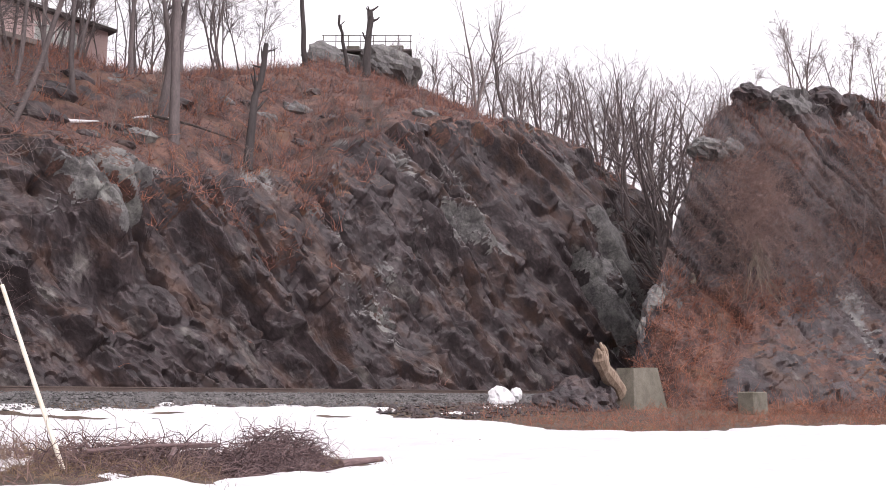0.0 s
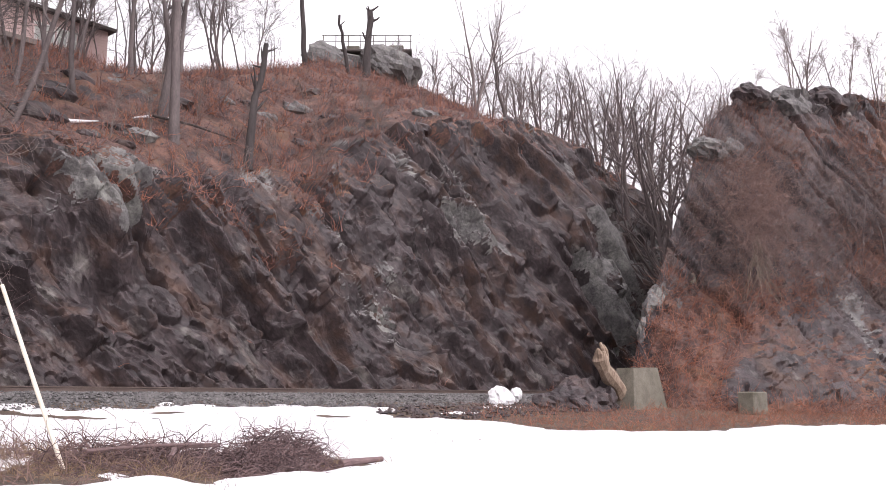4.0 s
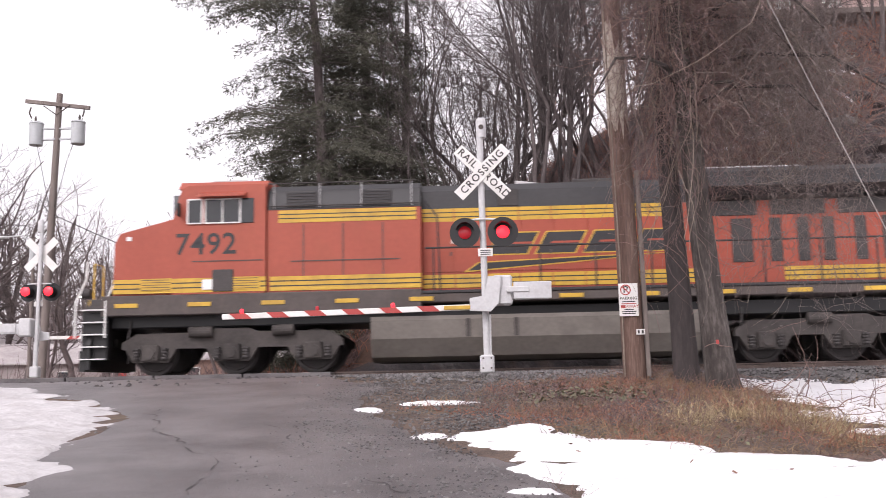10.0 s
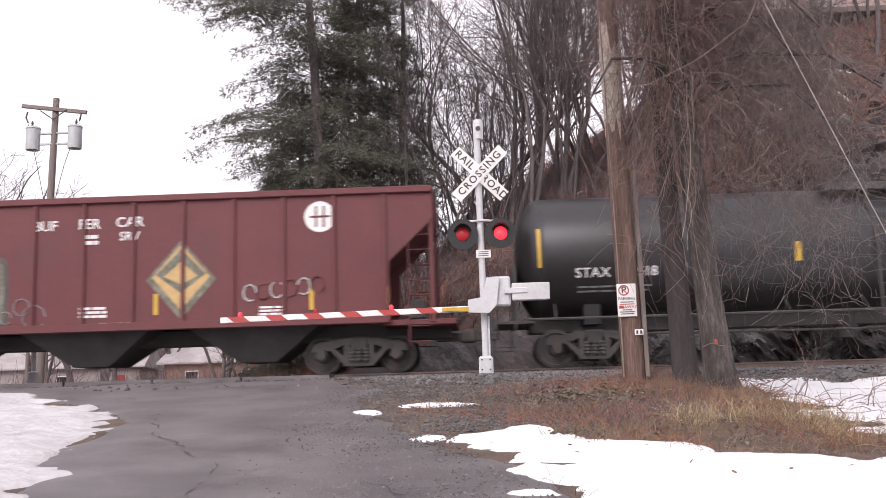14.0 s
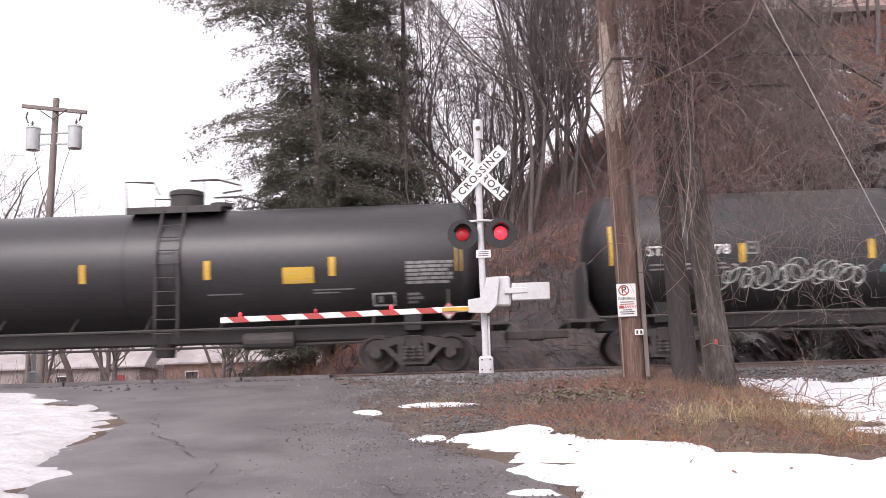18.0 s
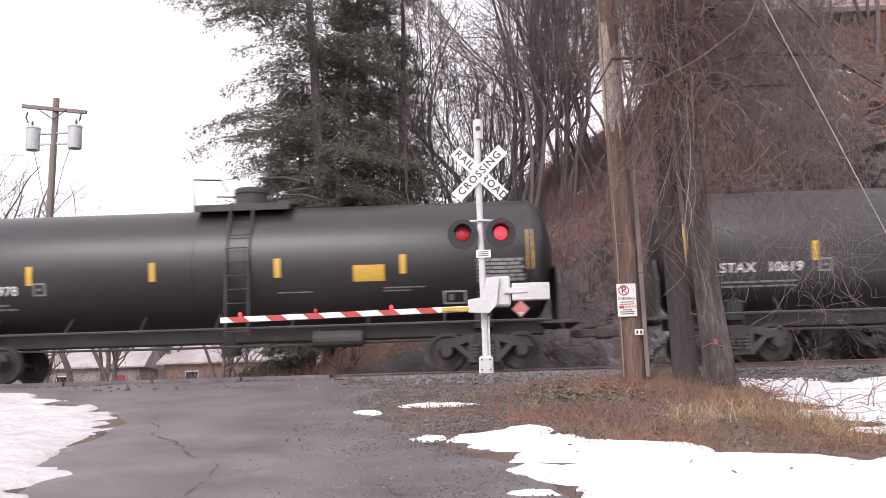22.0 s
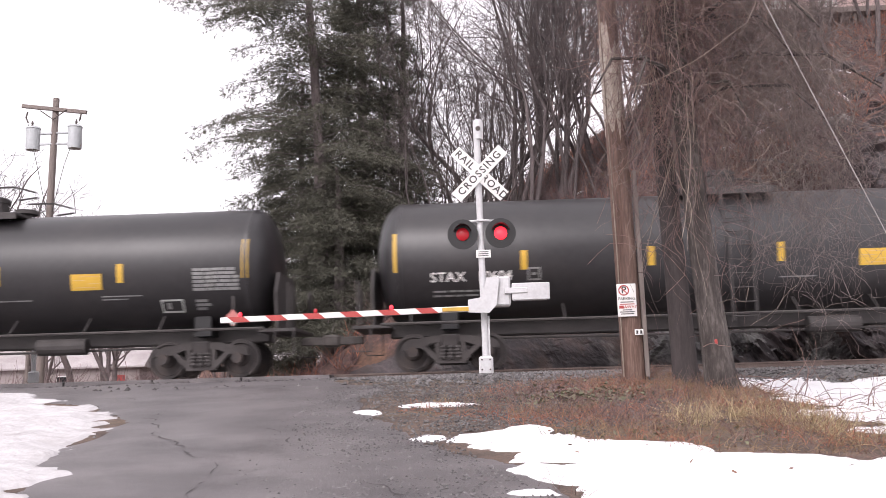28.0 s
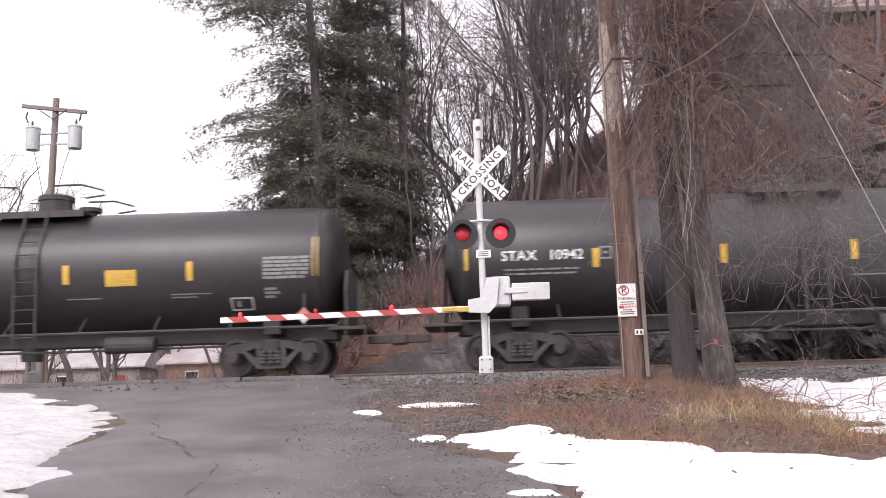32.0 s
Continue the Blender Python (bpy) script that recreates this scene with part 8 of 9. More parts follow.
part("paint_mark", Shape().box((3.33, 13.24, 0.15), (0.04, 0.012, 0.06), 0.004), RED, host, "small pinkish-red paint mark on the bark")

sr = random.Random(31)

# ---------------------------------------------------------------- the crossing and its furniture


def crossing_signal(x, y, z, facing, arm, label, lettered):
    """Mast with bell, crossbuck, two lamps and a lowered gate. facing -1: its face looks to -y. arm: the way the gate reaches along x."""
    sig = thing("crossing_signal", label, "crossing signal", "level crossing signals", at=pose(x, y, z, 0, 0, 0 if facing < 0 else 180))
    a = arm if facing < 0 else -arm
    part("base_box", Shape().box((0, 0, 0.14), (0.25, 0.25, 0.32), 0.03), SIGNALGREY, sig, "bolted cast base")
    for dx in (-0.07, 0.07):
        for zz in (0.07, 0.24):
            part("bolt", Shape().cyl((dx, -0.12, zz), (dx, -0.145, zz), 0.016, n=8), SILL, sig)
    part("mast", Shape().cyl((0, 0, 0.25), (-0.03, 0, 4.25), 0.058, n=18), SIGNALGREY, sig, "silver-painted round mast", True)
    part("conduit", Shape().tube([(0.07, -0.02, 0.3), (0.07, -0.02, 1.0)], 0.018), SIGNALGREY, sig)
    part("bell", Shape().lathe([(0.02, 4.2), (0.085, 4.2), (0.09, 4.5), (0.07, 4.56), (0.02, 4.57)], 18, "z"), SIGNALGREY, sig, "grey bell housing", True)
    part("bell_grille", Shape().cyl((0, -0.085, 4.38), (0, -0.1, 4.38), 0.045, n=14), SILL, sig)
    # crossbuck
    for ang, text, dy in ((45, "", -0.10), (-45, "", -0.085)):
        rot = Matrix.Rotation(radians(-ang), 3, "Y")
        b = part("crossbuck_blade", Shape().box((0, dy, 3.55), (1.22, 0.012, 0.225), 0.004, rot), WHITE, sig, "white crossbuck board")
        if lettered:
            m = Matrix.Translation((0, dy - 0.008, 3.55)) @ rot.to_4x4() @ SIDE_A
            if ang > 0:
                words("CROSSING", 0.185, BLACK, b, m, "lettering", spacing=1.22, label="black letters")
            else:
                words("RAIL", 0.185, BLACK, b, m @ Matrix.Translation((-0.36, 0, 0)), "lettering", spacing=1.15, label="black letters")
                words("ROAD", 0.185, BLACK, b, m @ Matrix.Translation((0.36, 0, 0)), "lettering", spacing=1.15, label="black letters")
    part("buck_bracket", Shape().box((0, -0.06, 3.55), (0.12, 0.05, 0.12), 0.01), SIGNALGREY, sig)
    # lamps
    part("lamp_arm", Shape().tube([(-0.36, -0.05, 2.68), (0, -0.08, 2.70), (0.36, -0.05, 2.68)], 0.02), SIGNALGREY, sig)
    for s in (-1, 1):
        lx = s * 0.335
        lamp = part("lamp_background", Shape().cyl((lx, -0.12, 2.45), (lx, -0.135, 2.45), 0.27, n=32), JET, sig, "black round lamp background")
        part("lamp_case", Shape().cyl((lx, -0.1, 2.45), (lx, 0.1, 2.45), 0.17, 0.13, n=22), JET, lamp)
        part("lamp_lens", Shape().lathe([(0.115, -0.137), (0.115, -0.15), (0.085, -0.17), (0.02, -0.18)], 24, "y", (lx, 0, 2.45)), REDLIGHT if s > 0 else DIMRED, lamp, "lit red lamp" if s > 0 else "dim red lamp", True)
        part("lamp_lens", Shape().lathe([(0.135, 0.101), (0.12, 0.115), (0.02, 0.125)], 24, "y", (lx, 0, 2.45)), REDLIGHT, lamp, "lit red lamp facing away", True)
        hood = Shape()
        for k in range(9):
            t0, t1 = radians(20 + 140 * k / 9), radians(20 + 140 * (k + 1) / 9)
            pts = []
            for t in (t0, t1):
                for yy in (-0.135, -0.36 + 0.1 * abs(math.cos(t))):
                    for rr in (0.165, 0.16):
                        pts.append((lx + rr * math.cos(t), yy, 2.45 + rr * math.sin(t)))
            hood.add(pts, [(0, 2, 6, 4), (1, 5, 7, 3), (2, 3, 7, 6), (0, 4, 5, 1)])
        part("lamp_hood", hood, JET, lamp)
    plate = part("notice_plate", Shape().box((0.02, -0.075, 2.1), (0.26, 0.012, 0.14), 0.004), WHITE, sig, "small white notice plate")
    for k in range(3):
        part("print_bar", Shape().box((0.02, -0.083, 2.135 - k * 0.035), (0.18, 0.004, 0.014)), BLACK, plate)
    # gate mechanism, counterweights and arm
    part("gate_mechanism", Shape().box((-0.28 * a * -1 * 0 + 0.3 * -a * 1.0, 0.0, 1.42), (0.34, 0.34, 0.52), 0.03), SIGNALGREY, sig, "grey gate mechanism case")
    g = -a
    bracket = [(0.28 * g, 1.66), (0.05 * g, 1.66), (-0.02 * g, 1.32), (-0.28 * g, 1.28), (-0.28 * g, 1.06), (0.08 * g, 1.04), (0.22 * g, 1.18)]
    part("arm_bracket", Shape().prism(bracket, -0.24, -0.18), SIGNALGREY, sig, "curved cast arm support")
    part("counterweight", Shape().box((0.82 * g, -0.18, 1.4), (0.66, 0.05, 0.3), 0.01), SIGNALGREY, sig, "flat grey counterweight plate")
    part("counterweight_link", Shape().box((0.56 * g, -0.2, 1.42), (0.4, 0.05, 0.1), 0.01), SIGNALGREY, sig)
    part("counterweight", Shape().box((0.82 * g, 0.2, 1.4), (0.6, 0.05, 0.26), 0.01), SIGNALGREY, sig)
    length, drop = 4.35, -0.02
    gate = part("gate_arm", Shape().box((a * (0.28 + length / 2), -0.21, 1.09), (length, 0.035, 0.1), 0.008, Matrix.Rotation(radians(0.9 * a), 3, "Y")), WHITE, sig, "white gate arm with red stripes")
    part("arm_adapter", Shape().box((a * 0.5, -0.235, 1.12), (0.46, 0.02, 0.07), 0.006), YELLOW, gate, "yellow arm adapter")
    for k in range(6):
        cx = a * (1.0 + k * 0.66)
        cz = 1.09 + 0.0 - math.tan(radians(0.9)) * (abs(cx) - 0.28 - length / 2)
        sl = 0.12 * a * (1 if facing < 0 else 1)
        part("red_stripe", Shape().prism([(cx - 0.145 - sl / 2, cz - 0.049), (cx + 0.145 - sl / 2, cz - 0.049), (cx + 0.145 + sl / 2, cz + 0.049), (cx - 0.145 + sl / 2, cz + 0.049)], -0.2285, -0.2325), RED, gate, "red stripe")
        part("red_stripe", Shape().prism([(cx - 0.145 - sl / 2, cz - 0.049), (cx + 0.145 - sl / 2, cz - 0.049), (cx + 0.145 + sl / 2, cz + 0.049), (cx - 0.145 + sl / 2, cz + 0.049)], -0.1915, -0.1875), RED, gate, "red stripe")
    for k, cx in enumerate((1.62, 2.95, 4.28)):
        cz = 1.14 - math.tan(radians(0.9)) * (cx - 0.28 - length / 2)
        part("gate_lamp", Shape().lathe([(0.02, cz), (0.032, cz + 0.005), (0.036, cz + 0.05), (0.025, cz + 0.07), (0.01, cz + 0.078)], 14, "z", (a * cx, -0.21, 0)), REDLIGHT if k != 1 else DIMRED, gate, "small red gate lamp", True)
    return sig


crossing_signal(0.15, 16.5, -0.16, -1, -1, "silver crossing signal with lit red lamps and lowered gate", True)
crossing_signal(-12.7, 26.6, 0.1, 1, 1, "rear of the far crossing signal with lit lamps", False)

# ---------------------------------------------------------------- poles
pole = thing("utility_pole", "weathered brown wooden utility pole with notices", "utility pole", at=pose(0, 0, 0))
part("pole_shaft", Shape().tube([(2.38, 14.5, -0.6), (2.36, 14.5, 0.5), (2.33, 14.5, 2.5), (2.28, 14.5, 5.0), (2.18, 14.5, 12.7)], [0.178, 0.172, 0.165, 0.155, 0.12], 20), POLEWOOD, pole, "red-brown creosoted shaft", True)
part("riser_board", Shape().box((2.56, 14.47, 1.3), (0.07, 0.08, 3.2), 0.01, Matrix.Rotation(radians(-0.6), 3, "Y")), PALEWOOD, pole, "pale grey cable moulding")
part("ground_wire", Shape().tube([(2.2, 14.36, -0.3), (2.2, 14.35, 1.5), (2.17, 14.36, 3.5), (2.12, 14.38, 6)], 0.01), VINE, pole)
pr = random.Random(3)
ends = [(3.3 + pr.uniform(0, 0.55), 4.75 + pr.uniform(0, 0.6)) for _ in range(24)]
worn = Shape()
for k, (r, u) in enumerate(((0.15, -0.02), (0.1655, 0.0), (0.164, 0.5), (0.161, 1.0), (0.15, 1.02))):
    worn.v += [(2.305 - 0.02 * (lo + (hi - lo) * u - 3.55) + r * math.cos(q * math.pi / 12), 14.5 + r * math.sin(q * math.pi / 12), lo + (hi - lo) * u) for q, (lo, hi) in enumerate(ends)]
worn.f += [(k * 24 + q, k * 24 + (q + 1) % 24, k * 24 + 24 + (q + 1) % 24, k * 24 + 24 + q) for k in range(4) for q in range(24)]
part("bleached_patch", worn, BLEACHED, pole, "pale bleached band where the dark stain has worn off", True)
tag = part("small_tag", Shape().box((2.46, 14.315, 0.37), (0.13, 0.012, 0.085), 0.003), WHITE, pole, "small white tag with dark bars")
for dx in (-0.03, 0.03):
    part("print_bar", Shape().box((2.46 + dx, 14.308, 0.37), (0.03, 0.003, 0.05)), BLACK, tag)
sign = thing("parking_sign", "white no-parking sign nailed to the pole", "sign", at=pose(2.30, 14.31, 0.86, 0, 0, 0))
part("sign_board", Shape().box((0, 0, 0), (0.29, 0.008, 0.5), 0.003), WHITE, sign)
part("red_ring", Shape().tube([(-0.04 + 0.073 * math.cos(radians(a)), -0.006, 0.15 + 0.073 * math.sin(radians(a))) for a in range(0, 361, 15)], 0.009, 6), RED, sign, "red ring")
words("P", 0.15, BLACK, sign, Matrix.Translation((-0.04, -0.006, 0.15)) @ SIDE_A, "letter")
part("red_slash", Shape().box((-0.04, -0.008, 0.15), (0.14, 0.003, 0.016), 0, Matrix.Rotation(radians(45), 3, "Y")), RED, sign)
words("PARKING", 0.062, BLACK, sign, Matrix.Translation((0, -0.006, 0.02)) @ SIDE_A, "lettering")
words("AWAY", 0.066, RED, sign, Matrix.Translation((0.05, -0.006, -0.105)) @ SIDE_A, "lettering")
for z, w, m in ((-0.03, 0.2, BLACK), (-0.062, 0.22, RED), (-0.15, 0.14, BLACK), (-0.18, 0.22, BLACK), (-0.21, 0.2, BLACK)):
    part("print_bar", Shape().box((0, -0.006, z), (w, 0.003, 0.014)), m, sign)
part("print_bar", Shape().box((-0.085, -0.006, -0.105), (0.07, 0.003, 0.045)), RED, sign)

B, TOP = Vector((4.43, 8.12, -1.27)), Vector((2.22, 14.42, 11.75))
WIRE = surface("weathered_strand", [(0.22, 0.20, 0.19), (0.34, 0.31, 0.30)], 4.0, 30.0, (0.6, 0.8), 0.0)
guy = thing("guy_wire", "guy wire with a faded yellow plastic guard", "guy wire")
part("wire", Shape().tube([B, TOP], 0.0048), WIRE, guy, "weathered steel strand")
part("wire_guard", Shape().tube([B + (TOP - B) * 0.005, B + (TOP - B) * 0.08, B + (TOP - B) * 0.155], [0.021, 0.021, 0.019], 10), surface("faded_yellow_plastic", [(0.66, 0.58, 0.46), (0.74, 0.70, 0.62)], 3.0, 20.0, (0.5, 0.7), 0.0), guy, "faded yellow guard", True)
part("anchor_rod", Shape().tube([B + Vector((0.15, -0.09, -0.3)), B + (TOP - B) * 0.01], 0.014), SILVER, guy)

far_pole = thing("utility_pole", "far wooden pole with crossarm and two grey transformers", "utility pole", at=pose(-15.3, 33, 0))
# paler wood on shaft and crossarm: distance haze put into the colour
part("pole_shaft", Shape().tube([(-0.25, 0, -0.8), (-0.1, 0, 5.0), (0.05, 0, 10.6)], [0.15, 0.135, 0.11], 14), PALEWOOD, far_pole, "", True)
part("crossarm", Shape().box((0.05, -0.14, 10.15), (2.45, 0.1, 0.14), 0.01, Matrix.Rotation(radians(8), 3, "Y")), PALEWOOD, far_pole, "timber crossarm in haze-paled wood")
for s in (-1, 1):
    part("arm_brace", Shape().tube([(0.05 + s * 0.5, -0.2, 10.1), (0.03, -0.18, 9.75)], 0.02), SILL, far_pole)
    tr = part("transformer", Shape().lathe([(0.05, 8.62), (0.24, 8.64), (0.25, 8.7), (0.25, 9.42), (0.27, 9.44), (0.24, 9.5), (0.05, 9.54)], 20, "z", (s * 0.78 + 0.05, -0.1, 0)), PORCELAIN, far_pole, "grey transformer can", True)
    part("bushing", Shape().lathe([(0.02, 9.52), (0.05, 9.55), (0.03, 9.6), (0.05, 9.64), (0.02, 9.75)], 10, "z", (s * 0.82 + 0.05, -0.1, 0)), SILL, tr)
    for zz in (8.85, 9.25):
        part("mount_bracket", Shape().box((s * 0.38 + 0.05, -0.08, zz), (0.6, 0.08, 0.07), 0.01), PORCELAIN, tr)
    part("fuse_cutout", Shape().tube([(s * 1.0 + 0.05, -0.14, 10.08), (s * 1.02 + 0.05, -0.2, 9.85), (s * 0.95 + 0.05, -0.15, 9.65)], 0.03), SILL, far_pole)
    part("drop_wire", Shape().tube([(s * 0.95 + 0.05, -0.15, 9.6), (s * 0.5 + 0.05, -0.3, 8.0), (0.1 * s, -0.2, 6.3)], 0.012), BLACK, far_pole)
part("service_loop", Shape().tube([(-0.1, -0.2, 6.1), (-0.45, -0.2, 6.6), (-0.55, -0.2, 6.1)], 0.02), BLACK, far_pole)
solid("service_cable", Shape().tube([(-15.2, 32.8, 6.0), (-13, 36, 4.9), (-10.0, 38, 5.6), (-7, 40, 8.0)], 0.018), BLACK, "thin black service cable strung from the far pole", "cable")

lamp = thing("street_lamp", "grey street lamp far down the lane", "street lamp", at=pose(-22.3, 46, -0.8))
part("lamp_post", Shape().tube([(0, 0, 0), (0, 0, 8.2)], [0.1, 0.07], 10), PALEWOOD, lamp)
part("lamp_arm", Shape().tube([(0, 0, 8.0), (-0.7, 0, 8.35), (-1.5, 0, 8.3)], 0.035), SIGNALGREY, lamp)
part("lamp_head", Shape().box((-1.7, 0, 8.28), (0.6, 0.24, 0.12), 0.04), SIGNALGREY, lamp)
part("control_can", Shape().cyl((0.05, -0.15, 7.0), (0.05, -0.15, 7.7), 0.17, n=14), PORCELAIN, lamp)

# ---------------------------------------------------------------- by the outcrop
solid("concrete_block", Shape().add([(32.1, 17.9, -1.3), (35.1, 17.9, -1.3), (34.9, 19.2, -1.3), (32.3, 19.2, -1.3), (32.75, 18.2, 0.85), (34.7, 18.2, 0.9), (34.6, 19.0, 0.9), (32.85, 19.0, 0.85)], [(3, 2, 1, 0), (4, 5, 6, 7), (0, 1, 5, 4), (1, 2, 6, 5), (2, 3, 7, 6), (3, 0, 4, 7)]), CONCRETE, "mossy tapered old concrete footing by the track", "concrete block")
solid("concrete_block", Shape().box((37.6, 15.5, -0.55), (1.4, 0.7, 0.95), 0.05), CONCRETE, "low square concrete footing in the brush", "concrete block")
solid("concrete_block", Shape().box((33.6, 17.75, -1.05), (3.3, 0.5, 0.5), 0.05), CONCRETE, "low concrete toe before the tapered footing", "concrete block")
stump = thing("dead_stump", "pale splintered dead trunk leaning from the rubble", "stump", at=pose(32.3, 18.7, -0.6))
part("stump_trunk", Shape().tube([(0.75, 0, 0.0), (0.35, 0.05, 0.45), (-0.1, -0.05, 0.8), (-0.45, 0.06, 1.1), (-0.85, 0.0, 1.35), (-1.1, 0.05, 1.75), (-1.12, 0, 2.05)], [0.3, 0.34, 0.25, 0.34, 0.26, 0.32, 0.2], 9), DEADWOOD, stump, "weathered splintered wood")
for dx, dz, r in ((-1.35, 2.15, 0.15), (-0.95, 2.3, 0.13), (-1.15, 2.38, 0.1), (-0.65, 1.55, 0.12), (0.2, 1.0, 0.12), (-0.2, 1.25, 0.09)):
    part("splinter", Shape().tube([(dx + 0.2, 0, dz - 0.55), (dx + 0.05, -0.05, dz - 0.2), (dx, 0, dz)], [r, r * 0.9, 0.05], 7), DEADWOOD, stump)


def boulder(name, x, y, z, sx, sy, sz, material, seed, label, category="rock", detail=14):
    th, ph = np.meshgrid(np.linspace(0.02, np.pi - 0.02, detail), np.linspace(0, 2 * np.pi, 2 * detail, endpoint=False), indexing="ij")
    d = np.stack([np.sin(th) * np.cos(ph), np.sin(th) * np.sin(ph), np.cos(th)], -1)
    r = 1 + 0.3 * cells(d[..., 0] * 1.6 + seed, d[..., 1] * 1.6, d[..., 2] * 1.6, seed) + 0.08 * fbm(d[..., 0] * 4 + seed, d[..., 1] * 4, d[..., 2] * 4, 3, seed)
    V = d * r[..., None] * np.array([sx, sy, sz]) + np.array([x, y, z])
    n, m = th.shape
    i = np.arange(n * m).reshape(n, m)
    j = np.roll(i, -1, 1)
    F = np.stack([i[:-1], j[:-1], j[1:], i[1:]], -1).reshape(-1, 4)
    return tagged(new(name, array_mesh(name, V.reshape(-1, 3), F, material)), label, category)


boulder("snow_lump", 27.2, 20.5, -0.34, 0.52, 0.42, 0.4, SNOW, 3, "lump of old white snow by the track", "snow")
boulder("snow_lump", 28.1, 20.5, -0.2, 0.2, 0.25, 0.26, SNOW, 5, "small lump of white snow by the track", "snow")
for k, (x, y, sx, sz) in enumerate(((29.8, 19.3, 1.0, 0.7), (31.0, 19.5, 0.9, 0.95), (28.8, 19.5, 0.6, 0.4), (30.6, 18.6, 0.7, 0.5), (30.3, 19.6, 0.6, 0.9), (31.6, 18.9, 0.5, 0.7), (29.4, 18.9, 0.5, 0.4))):
    boulder("rubble_rock", x, y, float(ground_z(np.array(x), np.array(y))) + 0.1, sx, 0.6, sz, ROCK, 20 + k, "dark broken rock at the trackside", "rock")
for k, (x, y, s) in enumerate(((46.5, 20.0, 1.3), (49.5, 19.6, 1.2), (53, 18.9, 1.5), (57, 18.0, 1.6), (44.2, 19.9, 1.0))):
    boulder("outcrop_boulder", x, y, land_z(x, y) + 0.2, s * 1.2, s * 0.8, s * 0.6, ROCK if k % 2 else PALE_ROCK, 40 + k, "rounded grey boulder capping the outcrop", "rock")

boulder("rock_ledge", 39.4, 20.25, 3.5, 1.35, 0.75, 1.35, PALE_ROCK, 71, "pale grey rock ledge at the trackside corner", "rock", 24)
boulder("rock_ledge", 38.3, 20.3, 2.2, 0.9, 0.6, 1.1, PALE_ROCK, 73, "pale grey rock bulge by the track", "rock", 20)
solid("concrete_ledge", Shape().box((41.4, 19.55, 5.2), (2.0, 0.6, 0.5), 0.05), CONCRETE, "flat mossy concrete slab on the rock corner", "concrete block")
sr = random.Random(31)
for k in range(34):
    x = sr.uniform(12, 46)
    y = sr.uniform(30.6, 34 + 0.35 * (x - 12))
    z = land_z(x, y)
    s = sr.uniform(0.2, 0.75)
    boulder("slope_rock", x, y, z - 0.25 * s, s * sr.uniform(1.0, 1.8), s, s * 0.7, PALE_ROCK if k % 6 == 0 else ROCK, 60 + k, "grey rock breaking through the leaf slope", "rock", 9)

boulder("hilltop_rock", 50.6, 54.6, 26.9, 3.2, 1.8, 1.5, PALE_ROCK, 95, "pale rock knoll under the lookout", "rock")
boulder("hilltop_rock", 53.8, 51.4, 26.6, 3.0, 1.8, 1.7, PALE_ROCK, 96, "pale rock knoll under the lookout", "rock")

# thin snow caught on the slope
for pts in (((15.6, 32.4), (16.8, 32.6), (18.0, 32.8)), ((19.6, 33.1), (20.6, 33.3), (21.7, 33.75)), ((9.0, 30.2), (9.6, 29.7), (10.3, 29.15)), ((8.1, 30.3), (8.2, 29.9), (8.3, 29.5)), ((3.2, 35.0), (3.7, 34.9), (4.2, 34.85)), ((12.7, 32.6), (12.9, 32.0), (13.05, 31.3)), ((11.45, 33.8), (11.5, 33.3), (11.55, 32.8)), ((8.58, 31.93), (8.7, 31.8), (8.85, 31.7)), ((9.4, 32.15), (10.2, 31.4), (11.3, 31.85)), ((12.9, 33.6), (13.2, 33.2), (13.65, 32.7)), ((3.2, 41.0), (3.9, 40.2), (4.5, 39.2))):
    solid("snow_streak", Shape().tube([(x, y, land_z(x, y) + 0.06) for x, y in pts], [0.03, 0.075, 0.025], 7), SNOW, "thin streak of snow on the leaf slope", "snow", soft=True)

# ---------------------------------------------------------------- the house on the hill and the lookout
house = thing("hill_house", "low brown house with a deck above the cutting", "house", at=pose(0, 0, 0))
HZ = 19.6
part("wall", Shape().box((21.4, 55.5, HZ + 1.35), (14.8, 7.0, 3.0), 0.02), HOUSEWALL, house, "brown board siding")
for k in range(14):
    part("siding_board", Shape().box((21.4, 51.985, HZ + 0.0 + k * 0.2), (14.8, 0.02, 0.17), 0.004), HOUSEWALL, house)
part("roof", Shape().prism([(51.6, HZ + 2.75), (51.6, HZ + 2.92), (55.5, HZ + 3.7), (60, HZ + 2.92), (60, HZ + 2.75)], 13.6, 29.15, "x"), ROOFING, house, "dark low-pitched roof")
part("fascia", Shape().box((21.4, 51.57, HZ + 2.84), (15.5, 0.05, 0.2), 0.01), ROOFING, house)
for x0, x1 in ((24.1, 25.4), (25.5, 26.8), (17.5, 18.6), (20.2, 21.3)):
    w = part("window", Shape().box(((x0 + x1) / 2, 51.97, HZ + 1.5), (x1 - x0, 0.06, 1.1), 0.01), WHITE, house, "white framed window")
    for k in range(2):
        for j in range(2):
            part("pane", Shape().box((x0 + (x1 - x0) * (0.27 + 0.46 * k), 51.93, HZ + 1.24 + 0.52 * j), ((x1 - x0) * 0.4, 0.02, 0.46)), PALEGRAF, w, "plain pale pane")
part("deck_floor", Shape().box((18.6, 50.6, HZ - 0.35), (9.0, 2.6, 0.18), 0.02), PALEWOOD, house, "grey timber deck")
part("deck_skirt", Shape().box((18.6, 49.28, HZ - 0.32), (9.0, 0.06, 0.3), 0.01), PALEWOOD, house)
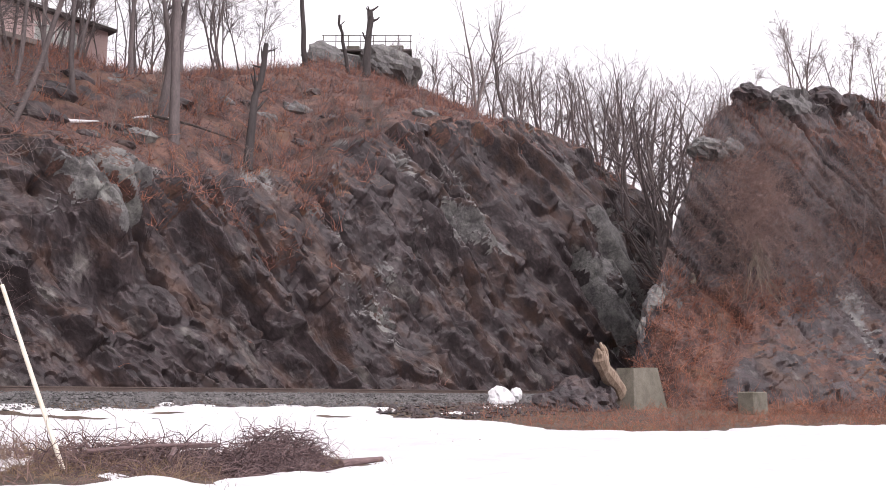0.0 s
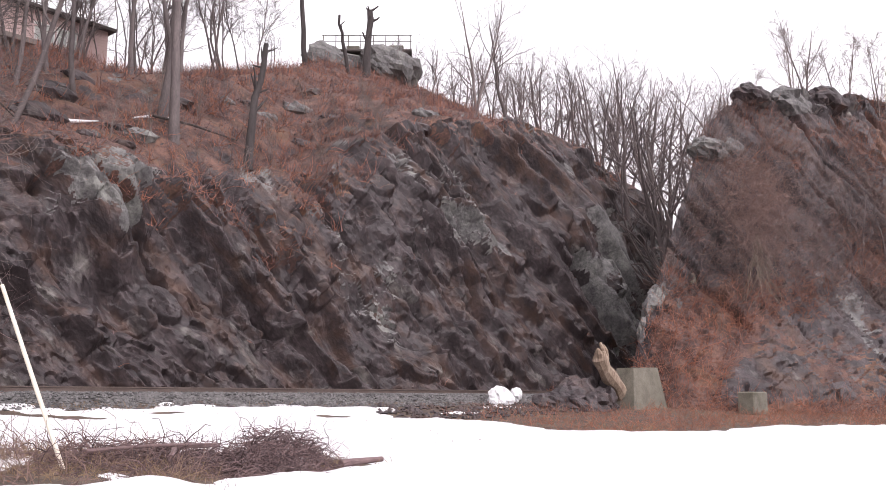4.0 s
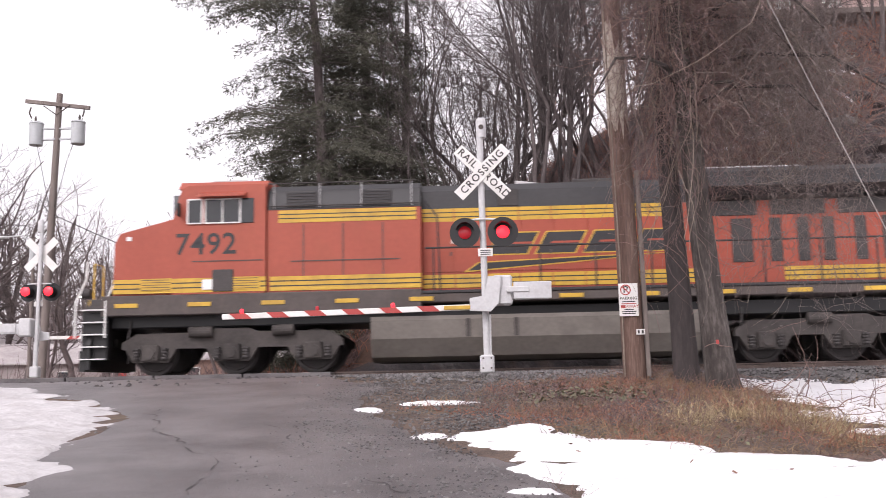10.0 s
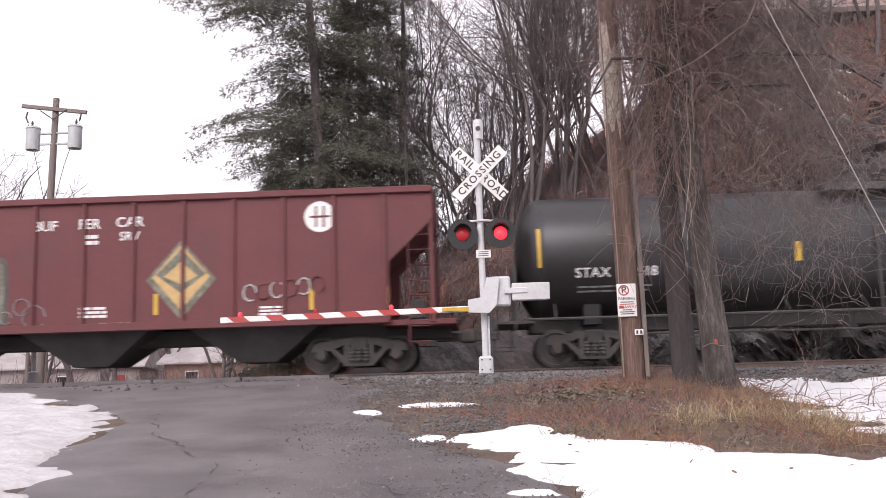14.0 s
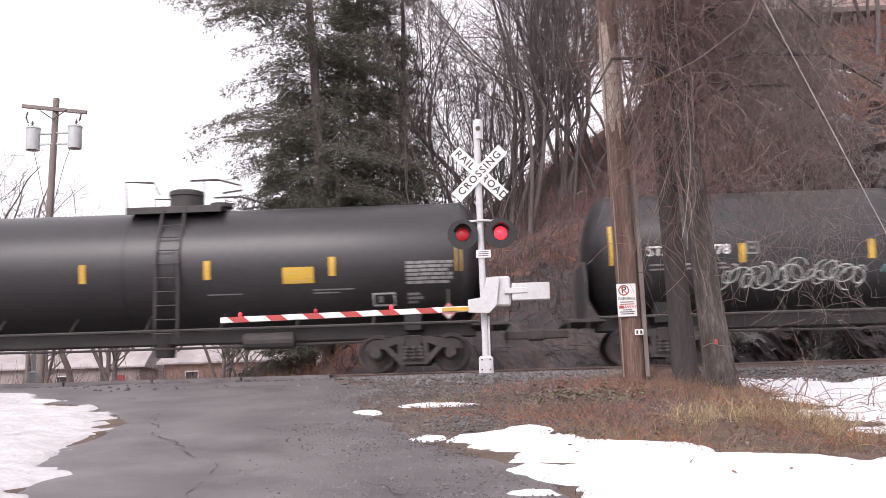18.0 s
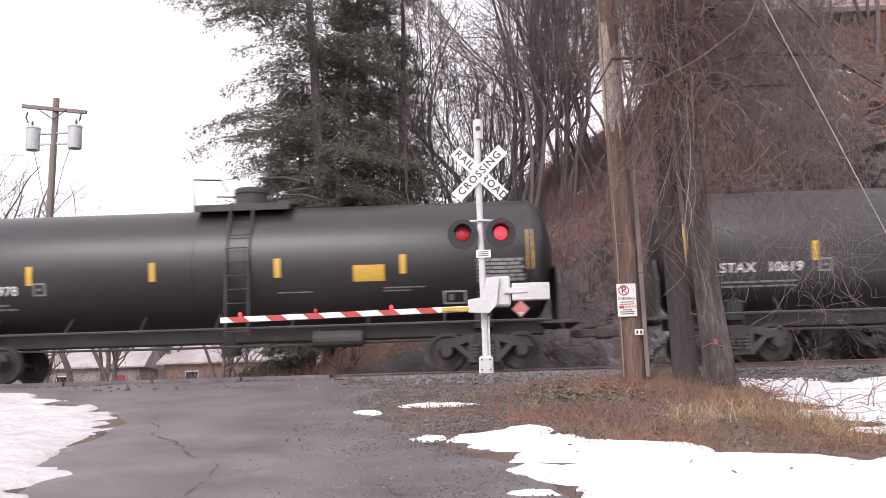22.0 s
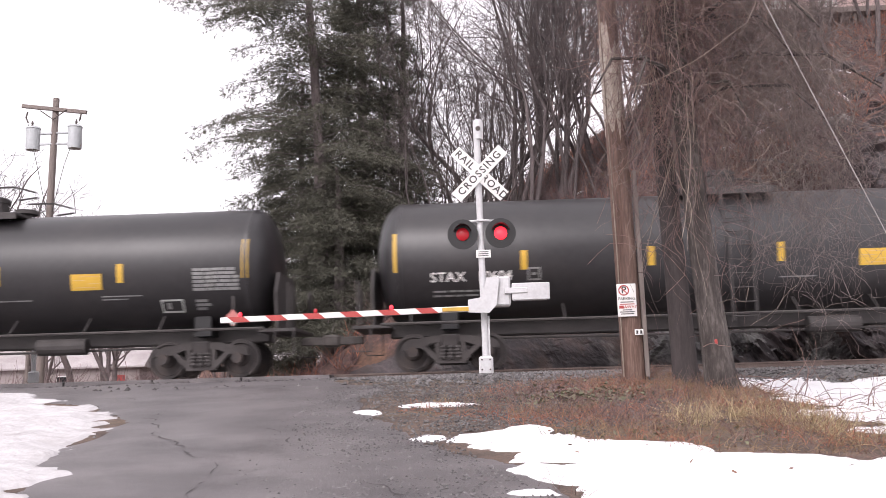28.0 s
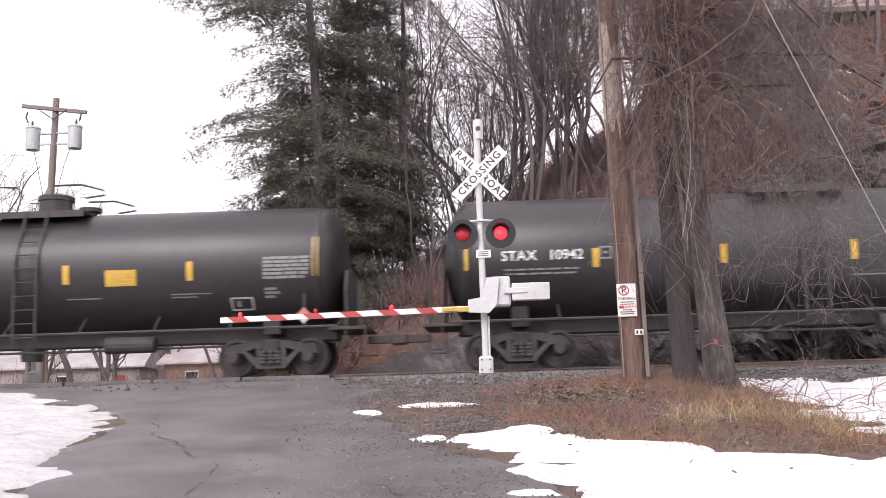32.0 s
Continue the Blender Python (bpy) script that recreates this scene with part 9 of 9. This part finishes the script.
for k in range(6):
    x = 14.4 + k * 1.7
    part("deck_post", Shape().box((x, 49.6, HZ - 1.5), (0.16, 0.16, 2.6), 0.01), PALEWOOD, house)
    part("rail_post", Shape().box((x, 49.4, HZ + 0.25), (0.09, 0.09, 1.0), 0.01), HOUSEWALL, house)
part("deck_rail", Shape().box((18.6, 49.4, HZ + 0.72), (9.0, 0.08, 0.08), 0.01), HOUSEWALL, house)
for k in range(26):
    part("baluster", Shape().box((14.3 + k * 0.34, 49.4, HZ + 0.22), (0.04, 0.04, 0.95)), HOUSEWALL, house)
part("chimney", Shape().box((23.2, 56, HZ + 4.0), (0.8, 0.6, 1.4), 0.03), CONCRETE, house)
solid("retaining_wall", Shape().prism([(26.8, 15.6), (31.5, 16.6), (31.5, 17.1), (26.8, 16.5)], 44.6, 45.0), CONCRETE, "low dark stone wall along the ridge", "wall")

look_out = thing("lookout_platform", "railed lookout platform on the hilltop", "platform", at=pose(52.9, 53.3, 27.5, 0, 0, -48.9))
part("stone_base", Shape().box((0, 0, 0.62), (7.4, 2.4, 0.2), 0.05), SILL, look_out, "dark timber platform")
for k in range(8):
    part("rail_post", Shape().cyl((-3.6 + k * 1.03, -1.1, 0.7), (-3.6 + k * 1.03, -1.1, 1.95), 0.035, n=8), SILL, look_out)
for k in range(5):
    part("support_post", Shape().box((-3.2 + k * 1.6, 0.4, -0.9), (0.2, 0.2, 2.9), 0.02), SILL, look_out)
for zz in (1.4, 1.9):
    part("rail", Shape().tube([(-3.7, -1.1, zz), (3.7, -1.1, zz)], 0.03), SILL, look_out)
part("bench", Shape().box((2.4, -0.3, 1.02), (1.2, 0.7, 0.45), 0.05), CONCRETE, look_out)
part("bench", Shape().box((-1.2, -0.3, 1.0), (1.1, 0.7, 0.4), 0.05), CONCRETE, look_out)

# ---------------------------------------------------------------- buildings beyond the crossing


def far_house(x, y, w, d, h, roof, turn, label, siding=None, openings=3):
    ob = thing("far_house", label, "house", "houses down the lane", at=pose(x, y, float(ground_z(np.array(x), np.array(y))) - 0.1, 0, 0, turn))
    part("wall", Shape().box((0, 0, h / 2), (w, d, h), 0.03), siding or BLUESIDING, ob)
    part("roof", Shape().prism([(-d / 2 - 0.4, h), (0, h + roof), (d / 2 + 0.4, h), (d / 2 + 0.4, h - 0.12), (-d / 2 - 0.4, h - 0.12)], -w / 2 - 0.4, w / 2 + 0.4, "x"), PALEROOF, ob, "roof pale with snow and painted-in haze")
    n = openings
    for k in range(n):
        wx = -w / 2 + w * (k + 0.5) / n
        win = part("window", Shape().box((wx, -d / 2 - 0.02, h * 0.55), (1.0, 0.06, 1.2), 0.01), WHITE, ob, "white framed window")
        part("pane", Shape().box((wx, -d / 2 - 0.06, h * 0.55), (0.84, 0.02, 1.04)), GLASS, win)
    part("door", Shape().box((w * 0.36, -d / 2 - 0.03, 1.02), (0.95, 0.06, 2.05), 0.01), RED, ob, "dark red door")
    return ob


far_house(-31, 72, 11, 7, 2.7, 1.6, 8, "pale low house with a snow-dusted roof", None, 1)
far_house(-17, 66, 8, 6, 2.6, 1.5, -6, "brown cottage with a grey roof across the railway", BROWNSIDING, 2)
far_house(-44, 84, 12, 8, 4.6, 2.0, 4, "pale two-storey house far down the lane")
far_house(-9.5, 78, 7, 6, 2.8, 1.6, 0, "small pale house behind the trees")
X, Y, F = grid(np.arange(-60, -9, 0.6), np.arange(30, 62, 0.6))
d = fbm(X * 0.12, Y * 0.12, 0, 3, 4) + 0.25
Z = ground_z(X, Y) + np.where(d > 0, 0.06, -0.08)
V, F2 = used_only(np.stack([X, Y, Z], -1).reshape(-1, 3), F[(d.reshape(-1)[F] > -0.15).all(1)])
keep = (inside(LANE, V[F2].mean(1)[:, 0], V[F2].mean(1)[:, 1]) < 0)
V, F2 = used_only(V, F2[keep])
tagged(new("far_snow", array_mesh("far_snow", V, F2, SNOW, True)), "patchy snow on the lawns across the railway", "snow", kind="stuff")

# bare garden shrubs on the snow across the railway
gr = np.random.default_rng(14)
gx, gy = gr.uniform(-34, -9, 90), gr.uniform(42, 62, 90)
who = np.repeat(np.arange(90), 26)
P = np.stack([gx[who] + gr.normal(0, 0.3, len(who)), gy[who] + gr.normal(0, 0.3, len(who)), np.zeros(len(who))], -1)
P[:, 2] = ground_z(P[:, 0], P[:, 1])
strands("garden_shrubs", P, gr.normal(0, 0.55, (len(P), 3)) + np.array([0, 0, 1.0]), gr.uniform(0.6, 2.4, len(P)), gr.uniform(0.012, 0.03, len(P)), (0, 0, -0.03), 5, DARKTWIG, 15, "leafless dark shrubs on the snowy lawns", "shrubs", 0.3)


def motions():
    """The whole train rolls west at a steady speed."""
    for car, q, turn in CONSIST:
        walk(car, [(t, pose(q - SPEED * (t - 10), TRACK_Y, 0, 0, 0, turn)) for t in (0.0, 8.0, 16.0, 24.0, 32.0)])


motions()
